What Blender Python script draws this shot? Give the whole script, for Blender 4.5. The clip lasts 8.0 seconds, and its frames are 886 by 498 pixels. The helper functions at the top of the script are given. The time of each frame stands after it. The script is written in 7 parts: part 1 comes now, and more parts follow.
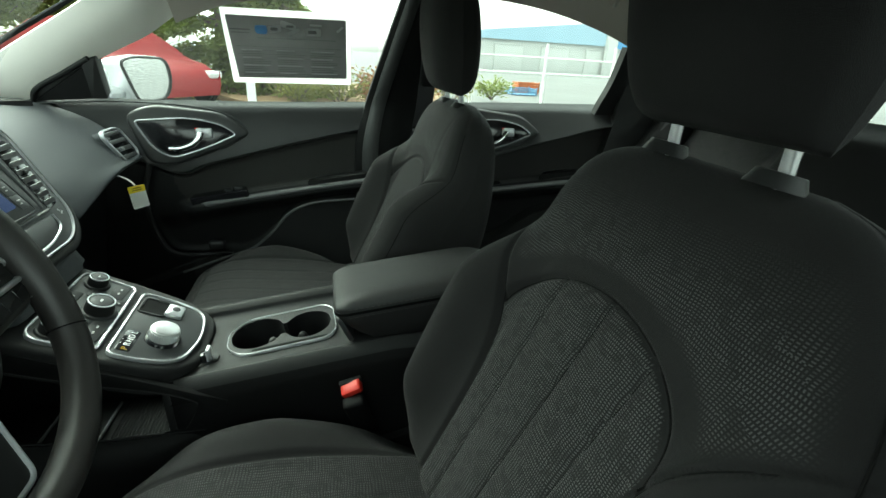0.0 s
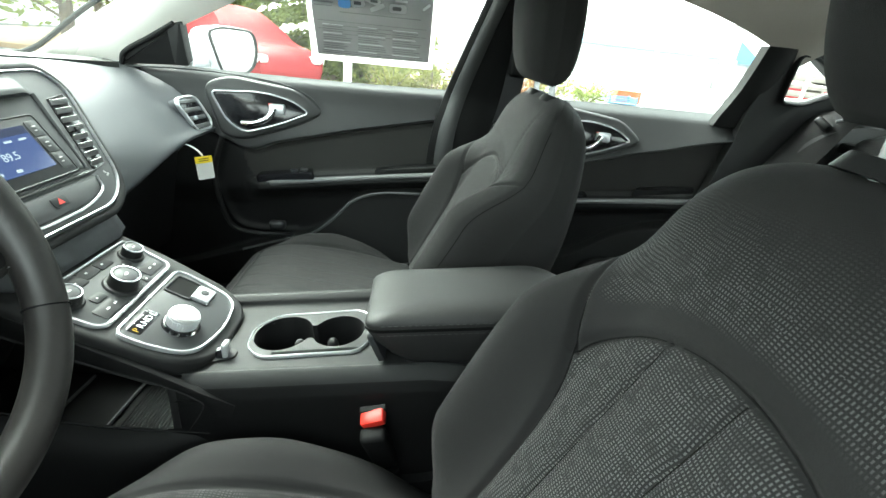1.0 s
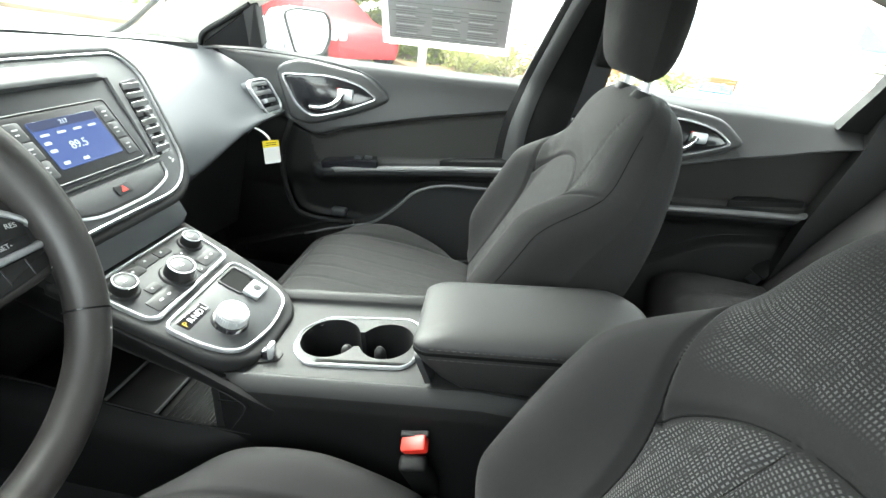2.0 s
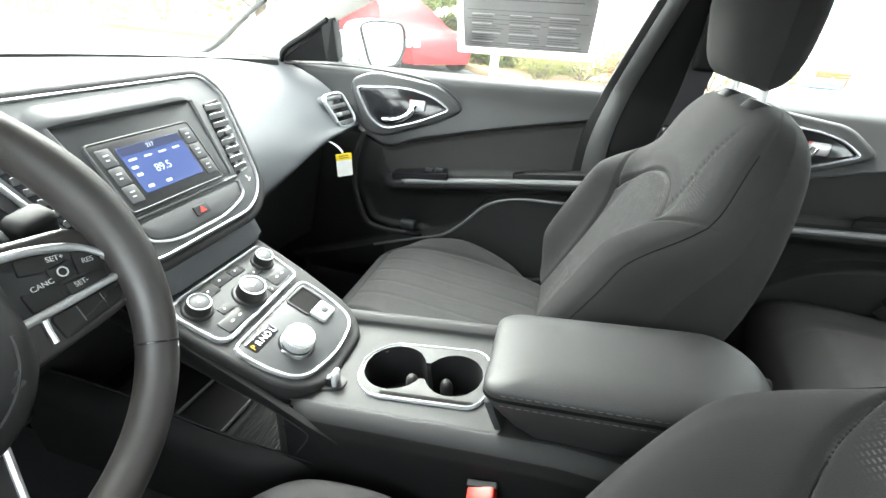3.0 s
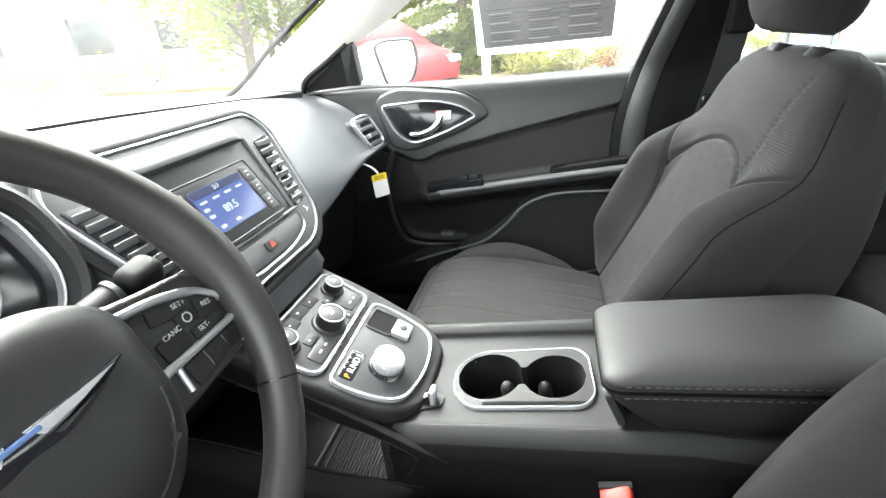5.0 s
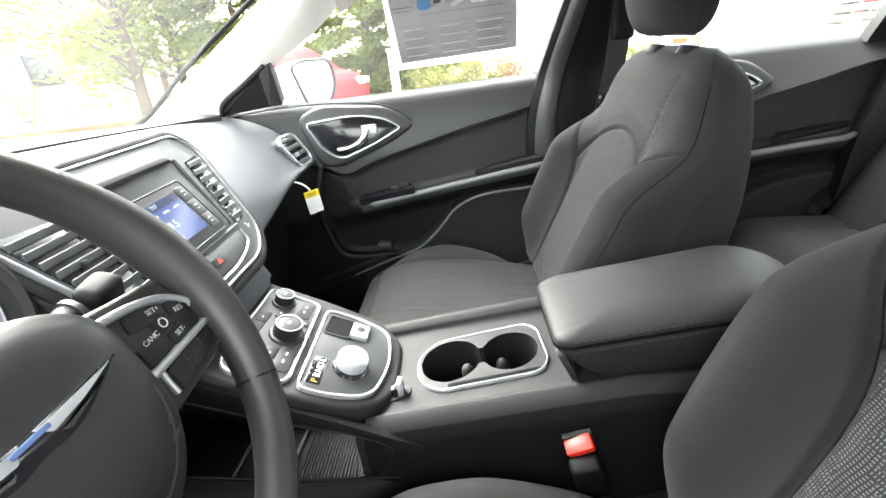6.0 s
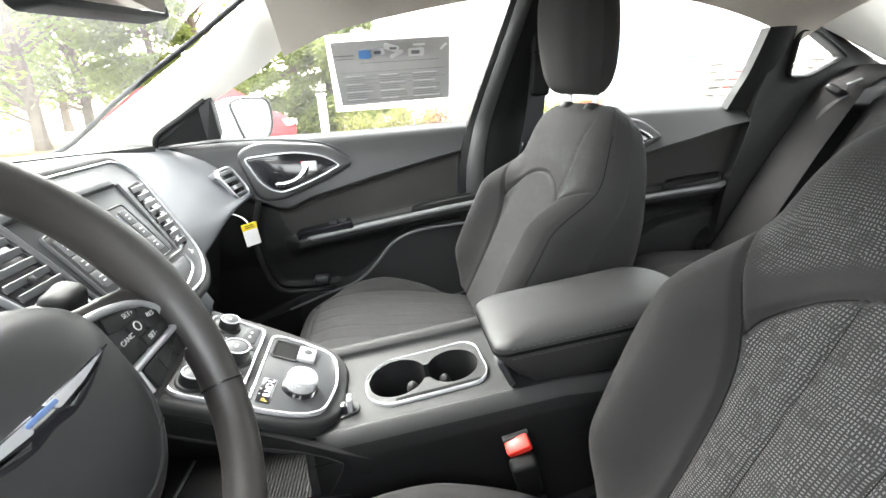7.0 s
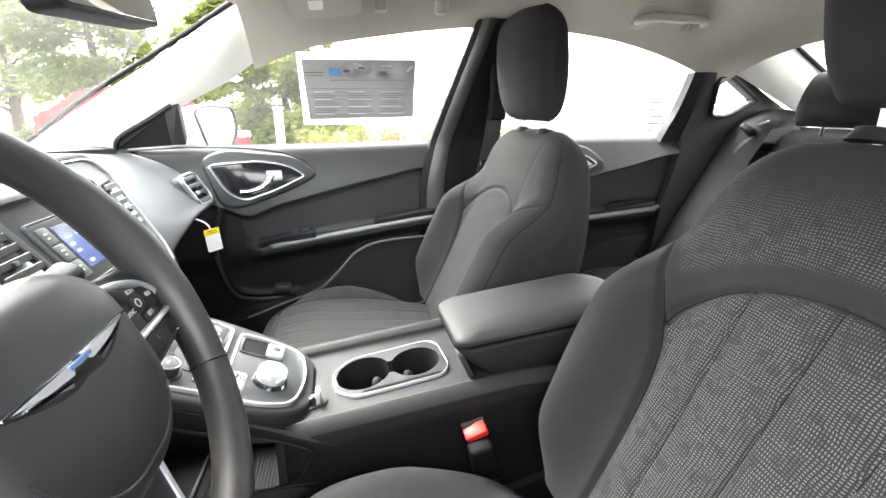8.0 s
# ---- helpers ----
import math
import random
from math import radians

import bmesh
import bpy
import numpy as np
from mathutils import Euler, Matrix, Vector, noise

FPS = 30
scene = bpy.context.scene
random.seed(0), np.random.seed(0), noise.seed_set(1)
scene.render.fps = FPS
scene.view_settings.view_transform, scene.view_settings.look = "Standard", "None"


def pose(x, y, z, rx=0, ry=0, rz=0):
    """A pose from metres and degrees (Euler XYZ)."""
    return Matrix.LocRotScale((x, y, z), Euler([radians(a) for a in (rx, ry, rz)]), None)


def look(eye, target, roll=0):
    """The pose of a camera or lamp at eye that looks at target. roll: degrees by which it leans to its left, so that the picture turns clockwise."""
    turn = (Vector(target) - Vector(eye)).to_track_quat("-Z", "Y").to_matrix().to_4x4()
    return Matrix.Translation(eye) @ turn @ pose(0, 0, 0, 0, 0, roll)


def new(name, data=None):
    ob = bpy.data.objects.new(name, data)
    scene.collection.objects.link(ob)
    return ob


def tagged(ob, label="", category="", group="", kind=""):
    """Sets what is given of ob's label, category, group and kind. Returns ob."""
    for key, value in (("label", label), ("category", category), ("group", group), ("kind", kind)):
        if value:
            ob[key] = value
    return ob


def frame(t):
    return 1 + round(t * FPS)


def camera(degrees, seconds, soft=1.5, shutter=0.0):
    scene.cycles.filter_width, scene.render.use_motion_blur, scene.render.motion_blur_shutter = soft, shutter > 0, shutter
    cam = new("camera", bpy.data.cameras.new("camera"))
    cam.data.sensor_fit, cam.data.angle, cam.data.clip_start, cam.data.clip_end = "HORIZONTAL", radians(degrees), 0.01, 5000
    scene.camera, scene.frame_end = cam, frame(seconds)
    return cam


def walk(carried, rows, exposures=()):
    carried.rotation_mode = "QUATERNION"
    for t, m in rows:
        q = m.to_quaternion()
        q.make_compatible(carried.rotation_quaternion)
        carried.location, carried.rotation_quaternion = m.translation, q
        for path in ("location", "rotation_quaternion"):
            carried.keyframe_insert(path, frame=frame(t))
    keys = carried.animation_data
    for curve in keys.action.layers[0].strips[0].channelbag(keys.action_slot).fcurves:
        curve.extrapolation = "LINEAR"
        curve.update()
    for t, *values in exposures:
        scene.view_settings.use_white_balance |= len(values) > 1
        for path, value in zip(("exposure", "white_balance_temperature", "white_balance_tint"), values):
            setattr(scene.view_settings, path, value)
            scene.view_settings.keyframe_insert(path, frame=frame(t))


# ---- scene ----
cam = camera(89.8, 8.0)
PATH = [
    (0, (0.165, -0.71, 1.151), (0.626, 1.065, 0.352), 3.5),
    (0.5, (0.19, -0.644, 1.128), (0.52, 1.139, 0.284), 5.3),
    (1, (0.209, -0.584, 1.117), (0.351, 1.232, 0.291), 6.9),
    (1.5, (0.208, -0.542, 1.121), (0.227, 1.249, 0.231), 8.0),
    (3, (0.187, -0.453, 1.135), (-0.227, 1.262, 0.192), 4.7),
    (3.5, (0.161, -0.439, 1.135), (-0.344, 1.26, 0.208), 3.3),
    (4, (0.143, -0.44, 1.128), (-0.431, 1.25, 0.227), -0.1),
    (4.2, (0.134, -0.44, 1.117), (-0.456, 1.252, 0.229), -1.2),
    (5.3, (0.091, -0.482, 1.114), (-0.323, 1.263, 0.228), -6.0),
    (5.5, (0.088, -0.492, 1.112), (-0.266, 1.272, 0.239), -6.3),
    (6, (0.075, -0.517, 1.104), (-0.081, 1.29, 0.262), -6.7),
    (6.5, (0.063, -0.548, 1.096), (0.101, 1.294, 0.317), -4.8),
    (7, (0.046, -0.581, 1.101), (0.231, 1.288, 0.414), -2.9),
    (7.5, (0.031, -0.615, 1.098), (0.347, 1.255, 0.461), -1.1),
    (8, (0.017, -0.643, 1.097), (0.415, 1.222, 0.492), 0.5),
]
walk(cam, [(t, look(eye, target, roll)) for t, eye, target, roll in PATH], [(0.0, 2.58, 6350, -18), (0.3, 3.32, 6320, -15), (0.5, 3.58, 6300, -13), (1.0, 3.98, 6300, -9), (1.6, 4.42, 6350, -4), (2.8, 4.80, 6400, 1), (3.5, 4.80, 6400, 3), (4.2, 4.70, 6400, 4), (5.5, 4.62, 6500, 6), (8.0, 4.74, 6550, 8)])

# ---- light ----
world = bpy.data.worlds.new("overcast_sky")
scene.world = world
world.use_nodes = True
wn, wl = world.node_tree.nodes, world.node_tree.links
sky = wn.new("ShaderNodeTexSky")
sky.sky_type, sky.sun_disc = "NISHITA", False
sky.sun_elevation, sky.sun_rotation = radians(47), radians(-40)
sky.air_density, sky.dust_density, sky.ozone_density = 1.0, 4.0, 0.6
grey = wn.new("ShaderNodeHueSaturation")
grey.inputs["Saturation"].default_value = 0.12
wl.new(sky.outputs[0], grey.inputs["Color"])
wl.new(grey.outputs[0], wn["Background"].inputs["Color"])
wn["Background"].inputs["Strength"].default_value = 0.15
sun = new("sun", bpy.data.lights.new("sun", "SUN"))
sun.data.energy, sun.data.angle, sun.data.color = 0.6, radians(60), (1.0, 0.97, 0.93)
sun.matrix_world = look((-5.0, 6.0, 8.5), (0, 0, 0))


# ---- materials ----
def material(name, color, rough=0.5, metal=0.0, vary=0.15, grain=0.0, grain_scale=900.0, blotch=6.0, spec=0.5, coat=0.0, sheen=0.0):
    """A painted, moulded or woven surface: two scales of colour change and a fine relief."""
    m = bpy.data.materials.new(name)
    m.use_nodes = True
    n, l = m.node_tree.nodes, m.node_tree.links
    b = n["Principled BSDF"]
    b.inputs["Roughness"].default_value, b.inputs["Metallic"].default_value = rough, metal
    b.inputs["Specular IOR Level"].default_value = spec
    b.inputs["Coat Weight"].default_value = coat
    b.inputs["Sheen Weight"].default_value = sheen
    co = n.new("ShaderNodeTexCoord")
    big, fine = n.new("ShaderNodeTexNoise"), n.new("ShaderNodeTexNoise")
    big.inputs["Scale"].default_value, big.inputs["Detail"].default_value = blotch, 4
    fine.inputs["Scale"].default_value, fine.inputs["Detail"].default_value = grain_scale, 2
    for t in (big, fine):
        l.new(co.outputs["Object"], t.inputs["Vector"])
    mixed = n.new("ShaderNodeMath")
    mixed.operation = "ADD"
    l.new(big.outputs["Fac"], mixed.inputs[0]), l.new(fine.outputs["Fac"], mixed.inputs[1])
    ramp = n.new("ShaderNodeMapRange")
    ramp.inputs["From Min"].default_value, ramp.inputs["From Max"].default_value = 0.6, 1.4
    ramp.inputs["To Min"].default_value, ramp.inputs["To Max"].default_value = 1 - vary, 1 + vary
    l.new(mixed.outputs[0], ramp.inputs["Value"])
    tint = n.new("ShaderNodeVectorMath")
    tint.operation = "SCALE"
    tint.inputs[0].default_value = color
    l.new(ramp.outputs[0], tint.inputs["Scale"])
    l.new(tint.outputs[0], b.inputs["Base Color"])
    if grain:
        bump = n.new("ShaderNodeBump")
        bump.inputs["Strength"].default_value, bump.inputs["Distance"].default_value = grain, 0.001
        l.new(fine.outputs["Fac"], bump.inputs["Height"]), l.new(bump.outputs[0], b.inputs["Normal"])
    return m


def woven(name, base, thread):
    """Dark seat cloth; where the mesh's weave value is high, blocks of short pale threads run across or along."""
    m = material(name, base, 0.85, vary=0.2, grain=0.5, grain_scale=1400, blotch=9, spec=0.16, sheen=0.03)
    n, l = m.node_tree.nodes, m.node_tree.links
    b = n["Principled BSDF"]
    plain = b.inputs["Base Color"].links[0].from_socket
    at = n.new("ShaderNodeAttribute")
    at.attribute_name = "weave"
    uv = n.new("ShaderNodeAttribute")
    uv.attribute_name = "cloth"
    warp = n.new("ShaderNodeTexNoise")
    warp.inputs["Scale"].default_value = 14
    l.new(uv.outputs["Vector"], warp.inputs["Vector"])
    bend = n.new("ShaderNodeVectorMath")
    bend.operation = "MULTIPLY_ADD"
    bend.inputs[1].default_value = (0.012, 0.012, 0)
    l.new(warp.outputs["Color"], bend.inputs[0]), l.new(uv.outputs["Vector"], bend.inputs[2])

    def dashes(swap):
        sw = n.new("ShaderNodeMapping")
        sw.inputs["Rotation"].default_value = (0, 0, radians(90 if swap else 0))
        l.new(bend.outputs[0], sw.inputs["Vector"])
        br = n.new("ShaderNodeTexBrick")
        br.inputs["Scale"].default_value = 1.0
        br.offset, br.offset_frequency = 0.0, 2
        br.inputs["Brick Width"].default_value, br.inputs["Row Height"].default_value = 0.0040, 0.0028
        br.inputs["Mortar Size"].default_value, br.inputs["Mortar Smooth"].default_value = 0.00095, 0.3
        br.inputs["Color1"].default_value = br.inputs["Color2"].default_value = (1, 1, 1, 1)
        br.inputs["Mortar"].default_value = (0, 0, 0, 1)
        l.new(sw.outputs[0], br.inputs["Vector"])
        return br.outputs["Color"]
    cell = n.new("ShaderNodeTexVoronoi")
    cell.distance, cell.inputs["Scale"].default_value = "CHEBYCHEV", 40
    l.new(uv.outputs["Vector"], cell.inputs["Vector"])
    sep = n.new("ShaderNodeSeparateColor")
    l.new(cell.outputs["Color"], sep.inputs[0])
    pick = n.new("ShaderNodeMath")
    pick.operation, pick.inputs[1].default_value = "GREATER_THAN", 0.55
    l.new(sep.outputs[0], pick.inputs[0])
    both = n.new("ShaderNodeMix")
    both.data_type = "RGBA"
    l.new(pick.outputs[0], both.inputs["Factor"]), l.new(dashes(False), both.inputs["A"]), l.new(dashes(True), both.inputs["B"])
    patch = n.new("ShaderNodeTexVoronoi")
    patch.distance, patch.inputs["Scale"].default_value = "CHEBYCHEV", 105
    l.new(bend.outputs[0], patch.inputs["Vector"])
    sep2 = n.new("ShaderNodeSeparateColor")
    l.new(patch.outputs["Color"], sep2.inputs[0])
    gate = n.new("ShaderNodeMapRange")
    gate.inputs["From Min"].default_value, gate.inputs["From Max"].default_value = 0.12, 0.34
    gate.inputs["To Min"].default_value = 0.48
    l.new(sep2.outputs[1], gate.inputs["Value"])
    f1, f2 = n.new("ShaderNodeMath"), n.new("ShaderNodeMath")
    f1.operation = f2.operation = "MULTIPLY"
    l.new(both.outputs["Result"], f1.inputs[0]), l.new(gate.outputs[0], f1.inputs[1])
    l.new(f1.outputs[0], f2.inputs[0]), l.new(at.outputs["Fac"], f2.inputs[1])
    mix = n.new("ShaderNodeMix")
    mix.data_type = "RGBA"
    mix.inputs["B"].default_value = (*thread, 1)
    shine = n.new("ShaderNodeMapRange")
    shine.inputs["To Min"].default_value, shine.inputs["To Max"].default_value = 0.85, 0.45
    l.new(f2.outputs[0], shine.inputs["Value"]), l.new(shine.outputs[0], b.inputs["Roughness"])
    l.new(f2.outputs[0], mix.inputs["Factor"]), l.new(plain, mix.inputs["A"]), l.new(mix.outputs["Result"], b.inputs["Base Color"])
    return m


def clear_glass(name, tint, gloss=0.06):
    m = bpy.data.materials.new(name)
    m.use_nodes = True
    n, l = m.node_tree.nodes, m.node_tree.links
    tr, gl, mx = n.new("ShaderNodeBsdfTransparent"), n.new("ShaderNodeBsdfGlossy"), n.new("ShaderNodeMixShader")
    tr.inputs["Color"].default_value, gl.inputs["Roughness"].default_value = (*tint, 1), 0.02
    mx.inputs["Fac"].default_value = gloss
    l.new(tr.outputs[0], mx.inputs[1]), l.new(gl.outputs[0], mx.inputs[2]), l.new(mx.outputs[0], n["Material Output"].inputs["Surface"])
    return m


def glow(name, color, strength):
    m = bpy.data.materials.new(name)
    m.use_nodes = True
    b = m.node_tree.nodes["Principled BSDF"]
    b.inputs["Base Color"].default_value, b.inputs["Roughness"].default_value = (0.02, 0.02, 0.03, 1), 0.15
    b.inputs["Emission Color"].default_value, b.inputs["Emission Strength"].default_value = (*color, 1), strength
    return m


DASH = material("grained_dash_vinyl", (0.080, 0.083, 0.089), 0.58, vary=0.08, grain=0.35, grain_scale=1300, spec=0.30)
BLACK = material("black_grained_plastic", (0.010, 0.010, 0.0104), 0.5, vary=0.15, grain=0.3, grain_scale=1200, spec=0.25)
SOFT = material("soft_black_vinyl", (0.017, 0.0171, 0.0176), 0.66, vary=0.1, grain=0.25, grain_scale=1300, spec=0.25)
LEATHER = material("black_leatherette", (0.019, 0.0187, 0.0190), 0.54, vary=0.12, grain=0.25, grain_scale=1000, spec=0.36)
SATIN = material("satin_dark_grey_plastic", (0.028, 0.0293, 0.031), 0.45, vary=0.06, grain=0.05, spec=0.32)
GLOSS = material("gloss_black_plastic", (0.012, 0.012, 0.014), 0.12, vary=0.1, spec=0.5)
CHROME = material("satin_chrome", (0.74, 0.75, 0.77), 0.26, 0.7, vary=0.05)
STEEL = material("polished_steel", (0.75, 0.76, 0.78), 0.12, 1.0, vary=0.05)
SILVER = material("brushed_silver_plastic", (0.55, 0.56, 0.58), 0.36, 0.8, vary=0.06)
QUARTER = material("grey_quarter_trim", (0.014, 0.014, 0.0142), 0.6, vary=0.06, grain=0.3)
DOORTOP = material("soft_dark_grey_door_vinyl", (0.029, 0.0294, 0.030), 0.45, vary=0.08, grain=0.35, grain_scale=1200, spec=0.5)
# the driver's cloth lightened, threads dimmed, to carry the passenger side's light
CLOTH_LIT = woven("passenger_cloth_lit", (0.0180, 0.0175, 0.0178), (0.026, 0.026, 0.0265))
CLOTH = woven("charcoal_seat_cloth", (0.0124, 0.0118, 0.0123), (0.066, 0.065, 0.066))
INSERT = material("woven_door_cloth", (0.031, 0.0302, 0.0288), 0.85, vary=0.15, grain=0.5, grain_scale=1600, spec=0.2, sheen=0.2)
CARPET = material("black_carpet", (0.009, 0.009, 0.0095), 0.95, vary=0.3, grain=0.8, grain_scale=700, spec=0.1)
RUBBER = material("black_rubber", (0.008, 0.008, 0.0085), 0.6, vary=0.15, grain=0.2, spec=0.25)
LINER = material("pale_grey_headliner", (0.47, 0.43, 0.385), 0.9, vary=0.06, grain=0.5, grain_scale=1500, spec=0.15)
PILLAR = material("light_grey_pillar_trim", (0.66, 0.64, 0.60), 0.6, vary=0.04, grain=0.2, spec=0.3)
WEB = material("black_seat_belt_webbing", (0.02, 0.02, 0.022), 0.6, vary=0.15, grain=0.6, grain_scale=1500, spec=0.3)
RED = material("red_release_button", (0.65, 0.03, 0.02), 0.4, vary=0.05)
WHITE = material("white_paint_marks", (0.8, 0.8, 0.8), 0.5, vary=0.04)
PAPER = material("white_card", (0.8, 0.8, 0.78), 0.7, vary=0.04)
YELLOW = material("yellow_card", (0.85, 0.65, 0.03), 0.7, vary=0.04)


def hazed_glass(name, tint, gloss, most=0.035):
    """Clear glass with an uneven translucent film that scatters some of the daylight."""
    m = clear_glass(name, tint, gloss)
    n, l = m.node_tree.nodes, m.node_tree.links
    clear = n["Material Output"].inputs["Surface"].links[0].from_socket
    film, mx, co, tex, ramp = (n.new(k) for k in ("ShaderNodeBsdfTranslucent", "ShaderNodeMixShader", "ShaderNodeTexCoord", "ShaderNodeTexNoise", "ShaderNodeMapRange"))
    film.inputs["Color"].default_value = (0.9, 0.92, 0.9, 1)
    tex.inputs["Scale"].default_value, tex.inputs["Detail"].default_value = 2.2, 5
    ramp.inputs["From Min"].default_value, ramp.inputs["From Max"].default_value = 0.3, 0.7
    ramp.inputs["To Min"].default_value, ramp.inputs["To Max"].default_value = most * 0.12, most
    l.new(co.outputs["Object"], tex.inputs["Vector"]), l.new(tex.outputs["Fac"], ramp.inputs["Value"]), l.new(ramp.outputs[0], mx.inputs["Fac"])
    l.new(clear, mx.inputs[1]), l.new(film.outputs[0], mx.inputs[2]), l.new(mx.outputs[0], n["Material Output"].inputs["Surface"])
    return m


SCREEN_GLASS = hazed_glass("windscreen_glass", (0.92, 0.95, 0.92), 0.15)
# pale grey; on the armrest and pocket tubes it paints a highlight
LEDGE = material("pale_grey_highlight_trim", (0.10, 0.10, 0.102), 0.35, vary=0.05, spec=0.6)
# black for sewn seams, and for recesses whose shade is only coloured in
SEAM_AND_SHADE = material("black_thread_and_recess", (0.004, 0.004, 0.004), 0.8, vary=0.1, spec=0.1)
POCKET = material("dark_grey_pocket_plastic", (0.022, 0.0222, 0.0225), 0.55, vary=0.1, grain=0.3, grain_scale=1200, spec=0.3)
HUB = material("smooth_charcoal_hub_vinyl", (0.0125, 0.0126, 0.0134), 0.42, vary=0.08, grain=0.08, grain_scale=1600, spec=0.30)
# black plastic darkened further, standing for daylight blocked at the open door
SHADED_BLACK = material("black_plastic_in_shade", (0.0055, 0.0055, 0.0058), 0.6, vary=0.15, grain=0.3, grain_scale=1200, spec=0.14)
KNOB = material("turned_aluminium", (0.70, 0.71, 0.72), 0.28, 0.75, vary=0.08)
RIMHIDE = material("worn_charcoal_leather", (0.0225, 0.0205, 0.0197), 0.40, vary=0.2, grain=0.2, grain_scale=1200, blotch=14, spec=0.5)
MARK = material("grey_printed_marks", (0.42, 0.42, 0.42), 0.5, vary=0.04)
PANEL = material("matt_grey_panel_plastic", (0.056, 0.0575, 0.060), 0.5, vary=0.06, grain=0.1, spec=0.35)
GLOSS_GREY = material("smooth_dark_grey_plastic", (0.022, 0.0222, 0.0232), 0.48, vary=0.06, spec=0.27)
SCREEN = glow("blue_display", (0.13, 0.22, 0.62), 0.032)
SCREEN_DARK = glow("dark_blue_display", (0.10, 0.14, 0.30), 0.02)
LIT = glow("white_display_text", (0.75, 0.85, 1.0), 0.07)
AMBER = glow("amber_gear_letter", (1.0, 0.65, 0.05), 0.08)
THREAD = material("dark_grey_thread", (0.035, 0.034, 0.034), 0.7, vary=0.05)
BLUE = material("blue_enamel", (0.06, 0.10, 0.20), 0.25, vary=0.05)
TRIM = material("pale_grey_trim_plastic", (0.38, 0.36, 0.33), 0.5, vary=0.05, grain=0.1)
WETMIRROR = material("rain_spotted_mirror", (0.86, 0.87, 0.88), 0.06, 1.0, vary=0.10, grain=0.5, grain_scale=160, blotch=90)
MIRROR = material("silvered_glass", (0.9, 0.91, 0.92), 0.03, 1.0, vary=0.02)
CARPAINT = material("pale_silver_car_paint", (0.62, 0.63, 0.65), 0.25, 0.3, vary=0.03, coat=0.6)
FILM = clear_glass("clear_film", (0.93, 0.93, 0.92), 0.05)


def printed(name, color, through_=0.35):
    """Thin printed paper that lets some daylight through."""
    m = material(name, color, 0.7, vary=0.06)
    n, l = m.node_tree.nodes, m.node_tree.links
    tr, mx = n.new("ShaderNodeBsdfTranslucent"), n.new("ShaderNodeMixShader")
    tr.inputs["Color"].default_value = (*color, 1)
    mx.inputs["Fac"].default_value = through_
    l.new(n["Principled BSDF"].outputs[0], mx.inputs[1]), l.new(tr.outputs[0], mx.inputs[2])
    l.new(mx.outputs[0], n["Material Output"].inputs["Surface"])
    return m


PRINT = printed("grey_printed_paper", (0.215, 0.21, 0.215), 0.6)
PRINT_DARK = printed("dark_printed_ink", (0.10, 0.10, 0.105), 0.6)
PRINT_PALE = printed("pale_print", (0.5, 0.5, 0.51), 0.6)
BORDER = printed("white_sticker_border", (0.8, 0.8, 0.79), 0.6)
PRINT_BLUE = printed("blue_print", (0.2, 0.42, 0.75), 0.6)
GLASS = hazed_glass("window_glass", (0.93, 0.96, 0.94), 0.06, 0.02)


# ---- building helpers ----
def mesh_of(bm, mat, smooth=35):
    bmesh.ops.recalc_face_normals(bm, faces=bm.faces)
    me = bpy.data.meshes.new("mesh")
    bm.to_mesh(me)
    bm.free()
    me.materials.append(mat)
    if smooth:
        me.shade_smooth()
        me.set_sharp_from_angle(angle=radians(smooth))
    return me


def part(name, bm, mat, parent=None, label="", smooth=35):
    """One mesh object, under a thing or a part; its place is kept in the world's metres."""
    ob = new(name, mesh_of(bm, mat, smooth))
    ob.parent = parent
    if label:
        ob["label"] = label
    return ob


def thing(name, label, category, group="", kind=""):
    return tagged(new(name), label, category, group, kind)


def lerp(a, b, t):
    return a + (b - a) * t


def step(a, b, x):
    t = min(1, max(0, (x - a) / (b - a)))
    return t * t * (3 - 2 * t)


def curve_at(keys, x):
    """Smooth value through (x, value) keys."""
    if x <= keys[0][0]:
        return keys[0][1]
    for i in range(len(keys) - 1):
        (x0, y0), (x1, y1) = keys[i], keys[i + 1]
        if x <= x1:
            xm, ym = keys[i - 1] if i else (2 * x0 - x1, 2 * y0 - y1)
            xp, yp = keys[i + 2] if i + 2 < len(keys) else (2 * x1 - x0, 2 * y1 - y0)
            m0, m1, h = (y1 - ym) / (x1 - xm), (yp - y0) / (xp - x0), x1 - x0
            t = (x - x0) / h
            return (2*t**3 - 3*t*t + 1) * y0 + (t**3 - 2*t*t + t) * h * m0 + (3*t*t - 2*t**3) * y1 + (t**3 - t*t) * h * m1
    return keys[-1][1]


def spline(pts, n=8, closed=False):
    """Catmull-Rom curve through points of any dimension."""
    p = [np.array(q, float) for q in pts]
    k = len(p)
    out = []
    for i in range(k if closed else k - 1):
        if closed:
            a, b, c, d = p[i - 1], p[i], p[(i + 1) % k], p[(i + 2) % k]
        else:
            b, c = p[i], p[i + 1]
            a = p[i - 1] if i else 2 * b - c
            d = p[i + 2] if i + 2 < k else 2 * c - b
        for j in range(n):
            t = j / n
            out.append(0.5 * (2*b + (c - a)*t + (2*a - 5*b + 4*c - d)*t*t + (3*b - a - 3*c + d)*t**3))
    if not closed:
        out.append(p[-1])
    return [tuple(q) for q in out]


